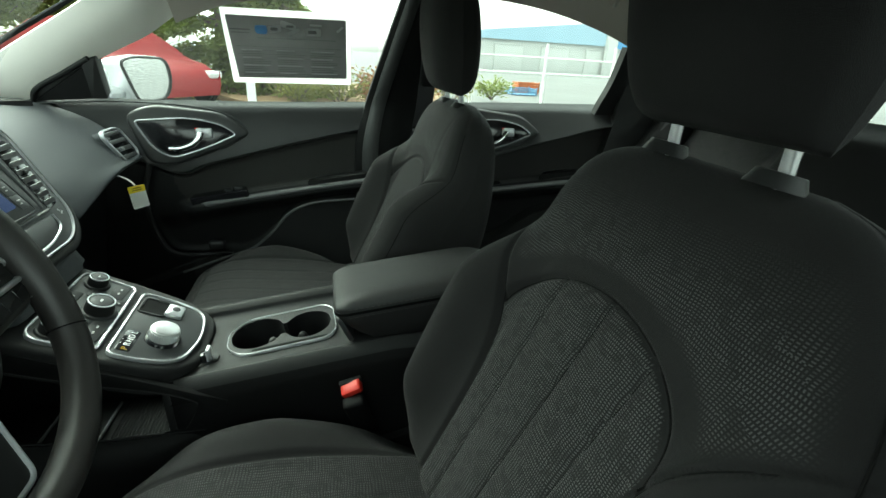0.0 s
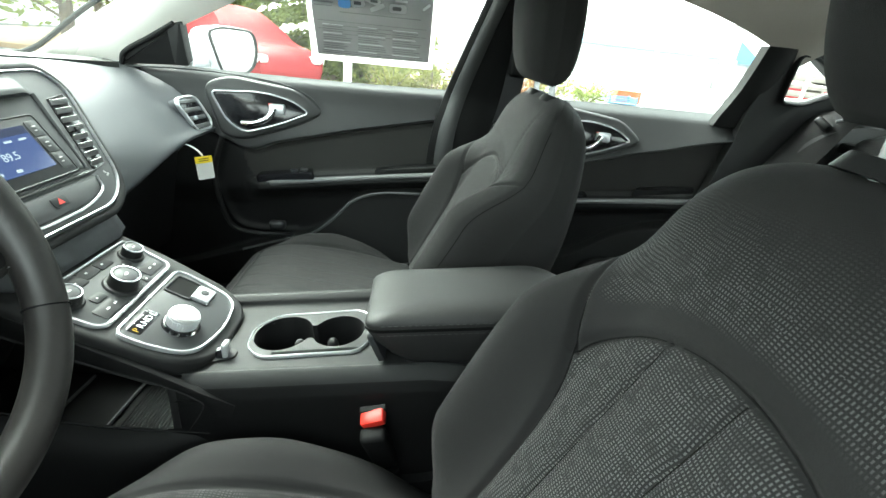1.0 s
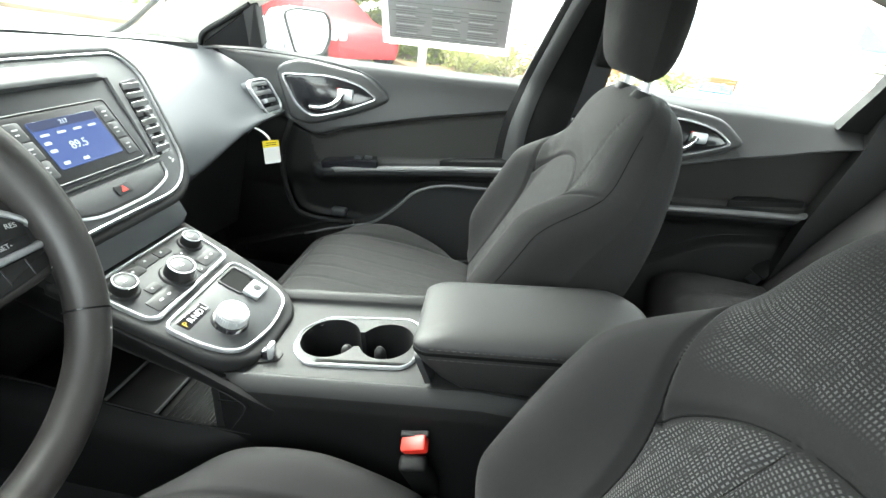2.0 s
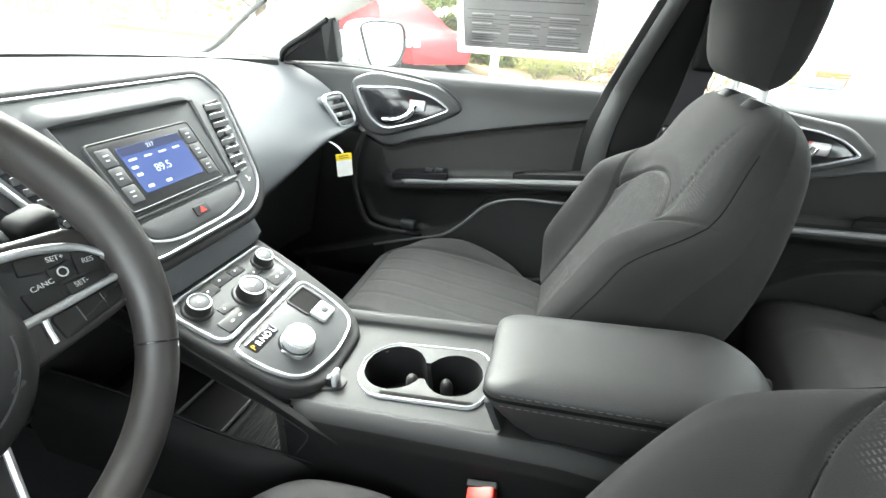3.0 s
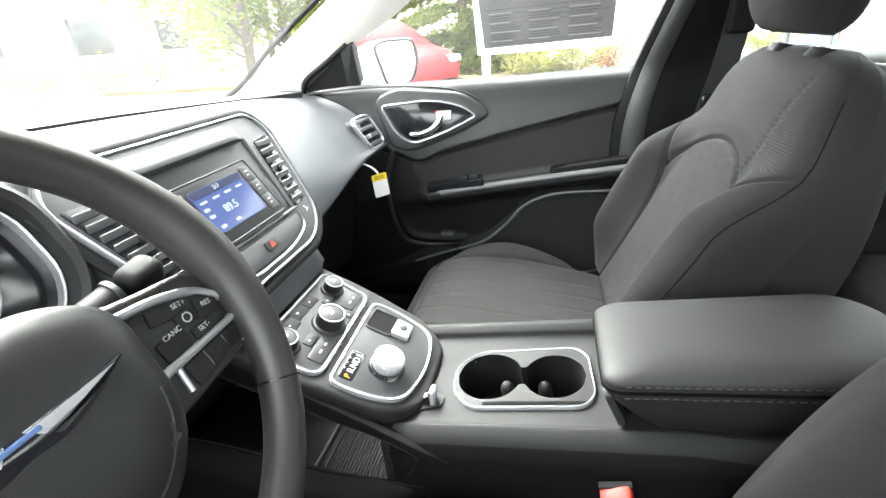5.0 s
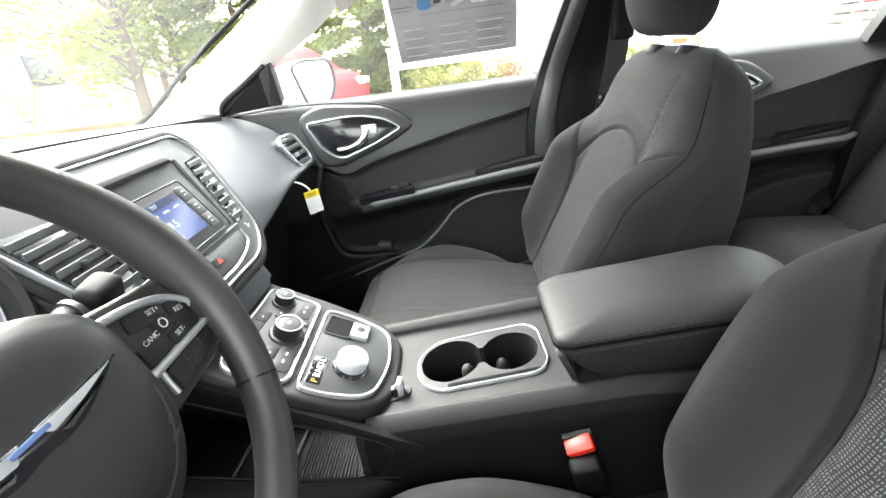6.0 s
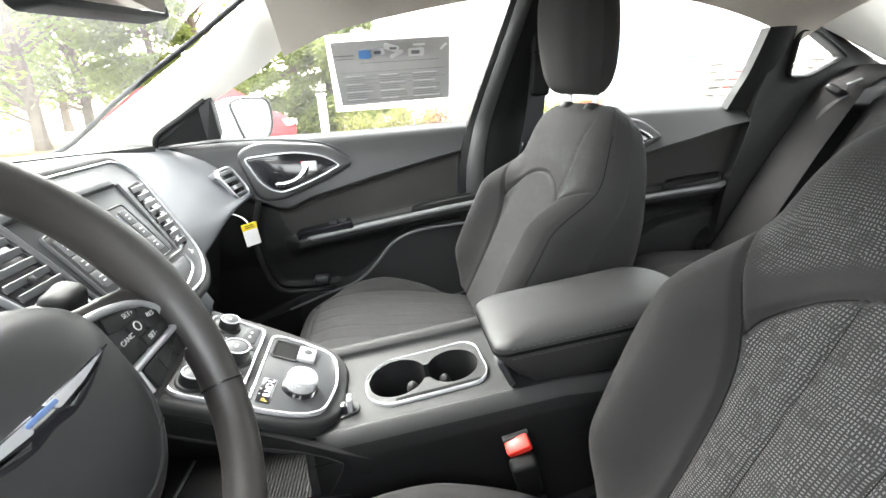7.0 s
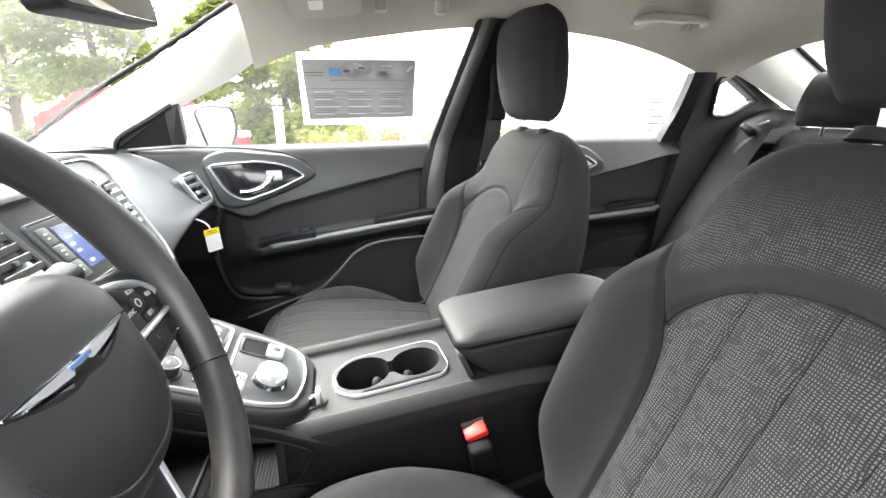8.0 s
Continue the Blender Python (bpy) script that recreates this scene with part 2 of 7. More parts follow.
def rounded(corners, r, n=5):
    """A closed outline with its corners rounded by radius r (one value, or one for each)."""
    out, k = [], len(corners)
    for i in range(k):
        p, a, b = Vector(corners[i]), Vector(corners[i - 1]), Vector(corners[(i + 1) % k])
        ri = r[i] if isinstance(r, (list, tuple)) else r
        da, db = (a - p), (b - p)
        ri = min(ri, da.length * 0.49, db.length * 0.49)
        s, e = p + da.normalized() * ri, p + db.normalized() * ri
        for j in range(n + 1):
            t = j / n
            q = s * (1 - t)**2 + p * 2 * t * (1 - t) + e * t * t
            out.append(tuple(q))
    return out


def box_outline(w, h, r, cx=0, cy=0, n=5):
    return rounded([(cx - w/2, cy - h/2), (cx + w/2, cy - h/2), (cx + w/2, cy + h/2), (cx - w/2, cy + h/2)], r, n)


class Plane:
    """A working plane: place(a, b, h) gives the point a along u, b along v, h above."""
    def __init__(self, p, u, v):
        self.p, self.u, self.v = Vector(p), Vector(u).normalized(), Vector(v).normalized()
        self.n = self.u.cross(self.v).normalized()

    def place(self, a, b, h=0.0):
        return self.p + self.u * a + self.v * b + self.n * h


def loft(loops, closed=True, caps=True, bm=None):
    """Skin through loops of equal length."""
    bm = bm or bmesh.new()
    rows = [[bm.verts.new(p) for p in lp] for lp in loops]
    k = len(rows[0])
    for r0, r1 in zip(rows, rows[1:]):
        for i in range(k if closed else k - 1):
            bm.faces.new((r0[i], r0[(i + 1) % k], r1[(i + 1) % k], r1[i]))
    if caps and closed:
        bm.faces.new(rows[0][::-1]), bm.faces.new(rows[-1])
    return bm


def slab(pl, outline, h0, h1, bevel=0.0015, seg=2, bm=None):
    """A plate on a plane with a rounded upper edge."""
    pts = [Vector(p) for p in outline]

    def ring(inset, h):
        k = len(pts)
        out = []
        for i in range(k):
            t = (pts[(i + 1) % k] - pts[i - 1])
            nrm = Vector((-t.y, t.x)).normalized() if t.length > 1e-9 else Vector((0, 0))
            q = pts[i] + nrm * inset * area
            out.append(pl.place(q.x, q.y, h))
        return out
    area = 1 if sum(pts[i - 1].x * pts[i].y - pts[i].x * pts[i - 1].y for i in range(len(pts))) > 0 else -1
    loops = [ring(0, h0), ring(0, h1 - bevel)]
    for j in range(1, seg + 1):
        a = j / seg * math.pi / 2
        loops.append(ring(bevel * (1 - math.cos(a)), h1 - bevel + bevel * math.sin(a)))
    return loft(loops, bm=bm)


def rim(pl, outline, width, h0, h1, bm=None):
    """A closed band of rounded section that follows an outline on a plane."""
    pts = [Vector(p) for p in outline]
    k = len(pts)
    prof = [(-0.5, 0), (-0.5, 0.6), (-0.3, 0.92), (0, 1), (0.3, 0.92), (0.5, 0.6), (0.5, 0)]
    loops = []
    for i in range(k):
        t = pts[(i + 1) % k] - pts[i - 1]
        nrm = Vector((-t.y, t.x)).normalized()
        loops.append([pl.place(*(pts[i] + nrm * (a * width)), h0 + (h1 - h0) * b) for a, b in prof])
    return ring_loft(loops, bm)


def ring_loft(loops, bm=None):
    bm = bm or bmesh.new()
    rows = [[bm.verts.new(p) for p in lp] for lp in loops]
    k, m = len(rows), len(rows[0])
    for i in range(k):
        r0, r1 = rows[i], rows[(i + 1) % k]
        for j in range(m):
            bm.faces.new((r0[j], r0[(j + 1) % m], r1[(j + 1) % m], r1[j]))
    return bm


def tube(path, radius, seg=8, closed=False, flat=1.0, up=(0, 0, 1), bm=None):
    """A round (or flattened) bar along a path; radius may be a function of 0..1."""
    pts = [Vector(p) for p in path]
    k = len(pts)
    loops = []
    for i, p in enumerate(pts):
        a = pts[i - 1] if (i or closed) else p
        b = pts[(i + 1) % k] if (i < k - 1 or closed) else p
        t = (b - a).normalized()
        s = t.cross(Vector(up))
        s = s.normalized() if s.length > 1e-4 else t.orthogonal().normalized()
        w = s.cross(t).normalized()
        r = radius(i / max(1, k - 1)) if callable(radius) else radius
        loops.append([p + s * (r * math.cos(q)) + w * (r * flat * math.sin(q)) for q in (2 * math.pi * j / seg for j in range(seg))])
    return ring_loft(loops, bm) if closed else loft(loops, bm=bm)


def knob(pl, a, b, r0, r1, h0, h1, seg=32, bevel=0.0015, bm=None):
    """A turned knob on a plane: radius r0 at its foot, r1 at its top."""
    prof = [(r0, h0), (r1, h1 - bevel), (r1 - bevel * 0.3, h1 - bevel * 0.3), (r1 - bevel, h1)]
    return loft([[pl.place(a + r * math.cos(q), b + r * math.sin(q), h) for q in (2 * math.pi * j / seg for j in range(seg))] for r, h in prof], bm=bm)


def block(size, at, bevel=0.004, seg=2, m=None, bm=None):
    """A box with rounded edges, centred at a place."""
    tmp = bmesh.new()
    bmesh.ops.create_cube(tmp, size=1.0)
    for v in tmp.verts:
        v.co = Vector(v.co[i] * size[i] for i in range(3))
    if bevel:
        bmesh.ops.bevel(tmp, geom=list(tmp.edges), offset=bevel, segments=seg, profile=0.5, affect="EDGES")
    for v in tmp.verts:
        v.co = (m @ v.co if m else v.co) + Vector(at)
    if bm is None:
        return tmp
    me = bpy.data.meshes.new("t")
    tmp.to_mesh(me), tmp.free()
    bm.from_mesh(me)
    bpy.data.meshes.remove(me)
    return bm


def sheet(fn, nu, nv, thick=None, bm=None):
    """A surface fn(u, v) over 0..1, closed by a back at an offset where thick is given."""
    bm = bm or bmesh.new()
    g = [[bm.verts.new(fn(i / nu, j / nv)) for j in range(nv + 1)] for i in range(nu + 1)]
    for i in range(nu):
        for j in range(nv):
            bm.faces.new((g[i][j], g[i + 1][j], g[i + 1][j + 1], g[i][j + 1]))
    if thick:
        th = Vector(thick)
        h = [[bm.verts.new(v.co + th) for v in row] for row in g]
        for i in range(nu):
            for j in range(nv):
                bm.faces.new((h[i][j], h[i][j + 1], h[i + 1][j + 1], h[i + 1][j]))
        for i in range(nu):
            bm.faces.new((g[i][0], h[i][0], h[i + 1][0], g[i + 1][0]))
            bm.faces.new((g[i][nv], g[i + 1][nv], h[i + 1][nv], h[i][nv]))
        for j in range(nv):
            bm.faces.new((g[0][j], g[0][j + 1], h[0][j + 1], h[0][j]))
            bm.faces.new((g[nu][j], h[nu][j], h[nu][j + 1], g[nu][j + 1]))
    return bm


def groove(d, width=0.004, depth=0.004):
    return -depth * math.exp(-(d / width)**2)


def patchwork(nu, nv, fn, region, specs, parent, smooth=40):
    """A surface cut into pieces: fn(u, v) gives place, weave and cloth position; region(u, v) names the piece; specs: piece -> (name, material, label)."""
    rows = [[fn(i / nu, j / nv) for j in range(nv + 1)] for i in range(nu + 1)]
    grid_ = np.array([[tuple(c[0]) for c in r] for r in rows])
    cross = np.cross(np.gradient(grid_, axis=0), np.gradient(grid_, axis=1))
    cross /= np.maximum(np.linalg.norm(cross, axis=2, keepdims=True), 1e-12)
    normals = {(i, j): tuple(cross[i, j]) for i in range(nu + 1) for j in range(nv + 1)}
    faces = {}
    for i in range(nu):
        for j in range(nv):
            faces.setdefault(region((i + 0.5) / nu, (j + 0.5) / nv), []).append((i, j))
    made = {}
    for key, cells in faces.items():
        if key is None:
            continue
        name, mat, label = specs[key]
        idx, verts, polys = {}, [], []

        def vert(i, j):
            if (i, j) not in idx:
                idx[(i, j)] = len(verts)
                verts.append(rows[i][j])
            return idx[(i, j)]
        for i, j in cells:
            polys.append((vert(i, j), vert(i + 1, j), vert(i + 1, j + 1), vert(i, j + 1)))
        me = bpy.data.meshes.new(name)
        me.from_pydata([tuple(v[0]) for v in verts], [], polys)
        me.materials.append(mat)
        wa = me.attributes.new("weave", "FLOAT", "POINT")
        wa.data.foreach_set("value", [float(v[1]) for v in verts])
        ca = me.attributes.new("cloth", "FLOAT_VECTOR", "POINT")
        ca.data.foreach_set("vector", [float(c) for v in verts for c in (*v[2], 0.0)])
        me.shade_smooth()
        me.normals_split_custom_set_from_vertices([normals[k] for k in idx])
        ob = new(name, me)
        ob.parent = parent
        if label:
            ob["label"] = label
        made[key] = ob
    return made


def away(poly, x, y):
    """Distance from a point to an open polyline."""
    best = 9.0
    for (ax, ay), (bx, by) in zip(poly, poly[1:]):
        dx, dy = bx - ax, by - ay
        t = max(0, min(1, ((x - ax) * dx + (y - ay) * dy) / (dx * dx + dy * dy + 1e-12)))
        best = min(best, math.hypot(x - ax - t * dx, y - ay - t * dy))
    return best


# ---- the car's shell ----
FLOOR = 0.33


def door_y(x):
    return curve_at([(-0.62, 0.640), (-0.45, 0.665), (-0.2, 0.705), (0.25, 0.715), (0.7, 0.695), (1.1, 0.640), (1.3, 0.60)], x)


def glass_y(x, z):
    """The side glass leans in towards the roof."""
    return door_y(x) + 0.02 - max(0, z - 1.0) * 0.42


def sill_z(x):
    return curve_at([(-0.62, 0.998), (-0.26, 0.994), (0.0, 0.997), (0.29, 1.006), (0.77, 1.02), (1.1, 1.03)], x)


# carpeted floor with the tunnel, toe board and bulkheads
def floor_pt(u, v):
    x, y = lerp(-1.05, 1.35, u), lerp(-0.74, 0.74, v)
    z = FLOOR + 0.12 * (1 - step(0.12, 0.2, abs(y))) + 0.35 * step(-0.62, -1.02, x)
    return Vector((x, y, z))


fl = part("floor", sheet(floor_pt, 60, 60, (0, 0, -0.02)), CARPET)
tagged(fl, "black carpeted car floor with a raised centre tunnel", "floor", kind="structure")
bulk = part("bulkhead", block((0.03, 1.5, 0.66), (-1.08, 0, 0.62), 0.005), BLACK)
tagged(bulk, "black bulkhead behind the dashboard", "bulkhead", kind="structure")
for sgn, nm in ((-1, "sill_left"), (1, "sill_right")):
    s_ = part(nm, block((2.6, 0.12, 0.12), (0.1, sgn * 0.78, 0.34), 0.02), BLACK)
    tagged(s_, "black plastic door sill trim", "sill", kind="structure")


for sgn, nm in ((-1, "kick_panel_left"), (1, "kick_panel_right")):
    k_ = part(nm, block((0.56, 0.04, 0.66), (-0.84, sgn * 0.69, 0.63), 0.01), BLACK)
    tagged(k_, "black plastic footwell side panel", "panel", kind="structure")


# headliner: a shallow vault over the cabin
def roof_edge(x):
    return curve_at([(-0.80, 0.96), (-0.62, 0.975), (-0.54, 1.003), (-0.40, 1.088), (-0.127, 1.217), (0.01, 1.253), (0.35, 1.297), (0.58, 1.296), (0.77, 1.276), (0.965, 1.226), (1.15, 1.15), (1.42, 1.02)], x)


def rail_y(x):
    return glass_y(min(x, 1.1), roof_edge(x)) - 0.012


def roof_pt(u, v):
    w = 2 * v - 1
    x = lerp(-0.20, 1.32 - 0.20 * w * w, u)
    ye = rail_y(x)
    ze = roof_edge(x)
    zc = curve_at([(-0.25, 1.365), (0.1, 1.41), (0.6, 1.415), (1.0, 1.36), (1.42, 1.24)], x)
    return Vector((x, ye * w, ze + (zc - ze) * (1 - abs(w)**4.5)))


head = part("ceiling", sheet(roof_pt, 60, 48, (0, 0, 0.03)), LINER)
tagged(head, "pale grey fabric headliner curving down to the window rails", "ceiling", kind="structure")
outer = part("roof_skin", sheet(lambda u, v: roof_pt(u, v) * 1.0 + Vector((0, (2 * v - 1) * 0.03, 0.05)), 30, 24, (0, 0, 0.01)), SILVER)
tagged(outer, "silver painted steel roof panel", "roof", kind="structure")


# windscreen pillars, both sides: a band between the windscreen's edge and the side window
def pillar_pt(sgn):
    def f(u, v):
        x = lerp(-0.80, -0.172, u)
        zs = curve_at([(-0.80, 0.97), (-0.73, 1.012), (-0.585, 1.10), (-0.385, 1.215), (-0.195, 1.327), (-0.1, 1.37)], x)
        yi = curve_at([(-0.80, 0.655), (-0.585, 0.635), (-0.385, 0.60), (-0.12, 0.53)], x)
        zl = roof_edge(x)
        yl = rail_y(x) if x > -0.5 else lerp(0.69, rail_y(-0.5), step(-0.8, -0.5, x))
        zl = min(zl, zs - 0.004)
        q = v
        bow = 0.018 * math.sin(math.pi * q)
        k = step(0.82, 1.0, u)
        return Vector((x, sgn * (lerp(yi, yl, q) - bow + 0.016 * k), lerp(zs, zl, q) + 0.022 * k))
    return f


for sgn, nm in ((1, "pillar_front_right"), (-1, "pillar_front_left")):
    p_ = part(nm, sheet(pillar_pt(sgn), 40, 12, (0, sgn * 0.03, 0.012)), PILLAR)
    tagged(p_, "pale grey moulded windscreen pillar trim", "pillar", kind="structure")

# centre pillars
for sgn, nm in ((1, "pillar_centre_right"), (-1, "pillar_centre_left")):
    def bp(u, v, sgn=sgn):
        z = lerp(0.40, 1.315, u)
        xf = curve_at([(0.40, 0.25), (0.80, 0.23), (0.93, 0.245), (1.31, 0.362)], z)
        wd = curve_at([(0.40, 0.30), (0.80, 0.24), (1.0, 0.19), (1.31, 0.15)], z)
        y = glass_y(0.4, z) - 0.02 - 0.03 * math.sin(math.pi * min(1, max(0, v)))**0.7
        return Vector((xf + wd * v, sgn * y, z))
    p_ = part(nm, sheet(bp, 40, 14, (0, sgn * 0.03, 0)), SHADED_BLACK)

    def bs(u, v, sgn=sgn):
        p = bp(u, lerp(0.09, 0.30, v), sgn)
        return p + Vector((0, -sgn * (0.004 + 0.006 * math.sin(math.pi * v)), 0))
    part("pillar_strip", sheet(bs, 40, 8, (0, sgn * 0.006, 0)), DOORTOP, p_, "grey moulded strip")
    tagged(p_, "dark grey moulded centre pillar trim", "pillar", kind="structure")

# rear quarter pillars with the small corner window
for sgn, nm in ((1, "pillar_rear_right"), (-1, "pillar_rear_left")):
    def cp(u, v, sgn=sgn):
        z = lerp(1.0, roof_edge(1.03), u)
        x0 = curve_at([(0.98, 1.000), (1.03, 1.006), (1.10, 1.018), (1.22, 1.018)], z)
        x1 = curve_at([(0.70, 1.28), (1.03, 1.14), (1.10, 1.105), (1.22, 1.10)], z)
        y = glass_y(1.05, z) - 0.022 - 0.012 * math.sin(math.pi * v)
        return Vector((lerp(x0, x1, v), sgn * y, z))
    p_ = part(nm, sheet(cp, 24, 10, (0, sgn * 0.03, 0)), BLACK)
    tagged(p_, "black rear door frame and quarter pillar trim", "pillar", kind="structure")

    def dp(u, v, sgn=sgn):
        lo_ = Vector((lerp(1.07, 1.62, u), lerp(0.580, 0.52, u), curve_at([(0, 1.240), (0.42, 1.140), (1, 0.985)], u)))
        hi = Vector((lerp(1.17, 1.76, u), 0.488, lerp(1.325, 1.0, u)))
        p = lo_.lerp(hi, v) + Vector((0, -0.012 * math.sin(math.pi * v), -0.006 * math.sin(math.pi * v)))
        return Vector((p.x, sgn * p.y, p.z))
    rs = part("back_window_seal_" + ("right" if sgn > 0 else "left"), tube([(lerp(1.17, 1.76, u), sgn * 0.484, lerp(1.325, 1.0, u)) for u in np.linspace(0, 1, 10)], 0.006, 8), RUBBER)
    tagged(rs, "black rubber seal of the rear window", "seal", kind="structure")
    p_ = part("quarter_trim_" + ("right" if sgn > 0 else "left"), sheet(dp, 16, 8, (0, sgn * 0.03, 0.01)), PILLAR)
    tagged(p_, "pale grey rear quarter trim beside the back window", "pillar", kind="structure")

    # side panel round the small three-cornered window
    def quarter_y(z):
        return 0.618 - max(0, z - 1.0) * 0.25
    ring_o = rounded([(0.99, 0.45), (1.50, 0.45), (1.66, 0.98), (1.30, 1.145), (1.08, 1.245), (1.055, 1.04), (1.06, 0.975), (1.015, 0.76)], 0.01)
    ring_i = rounded([(1.105, 1.195), (1.120, 1.080), (1.180, 1.078), (1.275, 1.125), (1.150, 1.190)], 0.018)
    bm = bmesh.new()
    for line in (ring_o, ring_i):
        vs = [bm.verts.new((a, sgn * quarter_y(b), b)) for a, b in line]
        for i_ in range(len(vs)):
            bm.edges.new((vs[i_ - 1], vs[i_]))
    bmesh.ops.triangle_fill(bm, use_beauty=True, use_dissolve=False, edges=list(bm.edges))
    ex = bmesh.ops.extrude_face_region(bm, geom=list(bm.faces))
    for v in ex["geom"]:
        if isinstance(v, bmesh.types.BMVert):
            v.co.y += sgn * 0.03
    p_ = part("quarter_panel_" + ("right" if sgn > 0 else "left"), bm, QUARTER, smooth=30)
    tagged(p_, "grey rear quarter panel round a three-cornered window", "panel", kind="structure")
    pl_q = Plane((0, sgn * 0.612, 1.0), (1, 0, 0), (0, -sgn * 0.25, 1)) if sgn > 0 else Plane((0, -0.612, 1.0), (1, 0, 0), (0, 0.25, 1))
    rq = part("quarter_seal_" + ("right" if sgn > 0 else "left"), rim(pl_q, [(a, (b - 1.0) * 1.03) for a, b in ring_i], 0.010, -0.006, 0.008), RUBBER)
    tagged(rq, "black rubber seal of the quarter window", "seal", kind="structure")

# parcel shelf and back wall
ps = part("parcel_shelf", block((0.45, 1.2, 0.03), (1.56, 0, 0.985), 0.008), BLACK)
tagged(ps, "black felt parcel shelf under the rear window", "shelf", kind="structure")
bw = part("wall_back", block((0.03, 1.4, 0.75), (1.48, 0, 0.66), 0.005), BLACK)
tagged(bw, "black cabin back wall behind the rear seat", "wall", kind="structure")

# ---- seats ----
def seat_half(s):
    return curve_at([(0.0, 0.205), (0.10, 0.238), (0.20, 0.259), (0.28, 0.264), (0.36, 0.252), (0.43, 0.230), (0.48, 0.212), (0.52, 0.188), (0.545, 0.150), (0.56, 0.095)], s)


def bolster_w(s):
    return curve_at([(0.0, 0.117), (0.2, 0.128), (0.30, 0.148), (0.37, 0.188), (0.42, 0.24)], s)


ARCH_S, ARCH_H = 0.300, 0.095


def arch_half(s):
    return bolster_w(s) - 0.003


def arch_d(w, s):
    if s < ARCH_S:
        return abs(w) - arch_half(s)
    return (math.hypot(w / arch_half(ARCH_S), (s - ARCH_S) / ARCH_H) - 1) * ARCH_H


RECLINE = radians(26)
BT, BN = (math.sin(RECLINE), math.cos(RECLINE)), (-math.cos(RECLINE), math.sin(RECLINE))


def back_fields(w, s, u):
    q = max(0.0, 1 - abs(u)**lerp(11, 7, step(0.3, 0.45, s)))**0.5
    e = max(0.0, 1 - (s / 0.56)**22)**0.5 * min(1, (s + 0.01) / 0.03)
    bol = 0.062 * step(0.12, 0.205, abs(w)) * step(-0.02, 0.12, s) * (1 - step(0.29, 0.43, s))
    front = 0.028 + bol + 0.012 * step(0.38, 0.5, s) - 0.006 * math.cos(w * 9)
    rear = curve_at([(0, -0.135), (0.2, -0.150), (0.4, -0.118), (0.56, -0.055)], s)
    mid = (front + rear) / 2
    return lerp(mid, front, q * e), lerp(mid, rear, q * e)


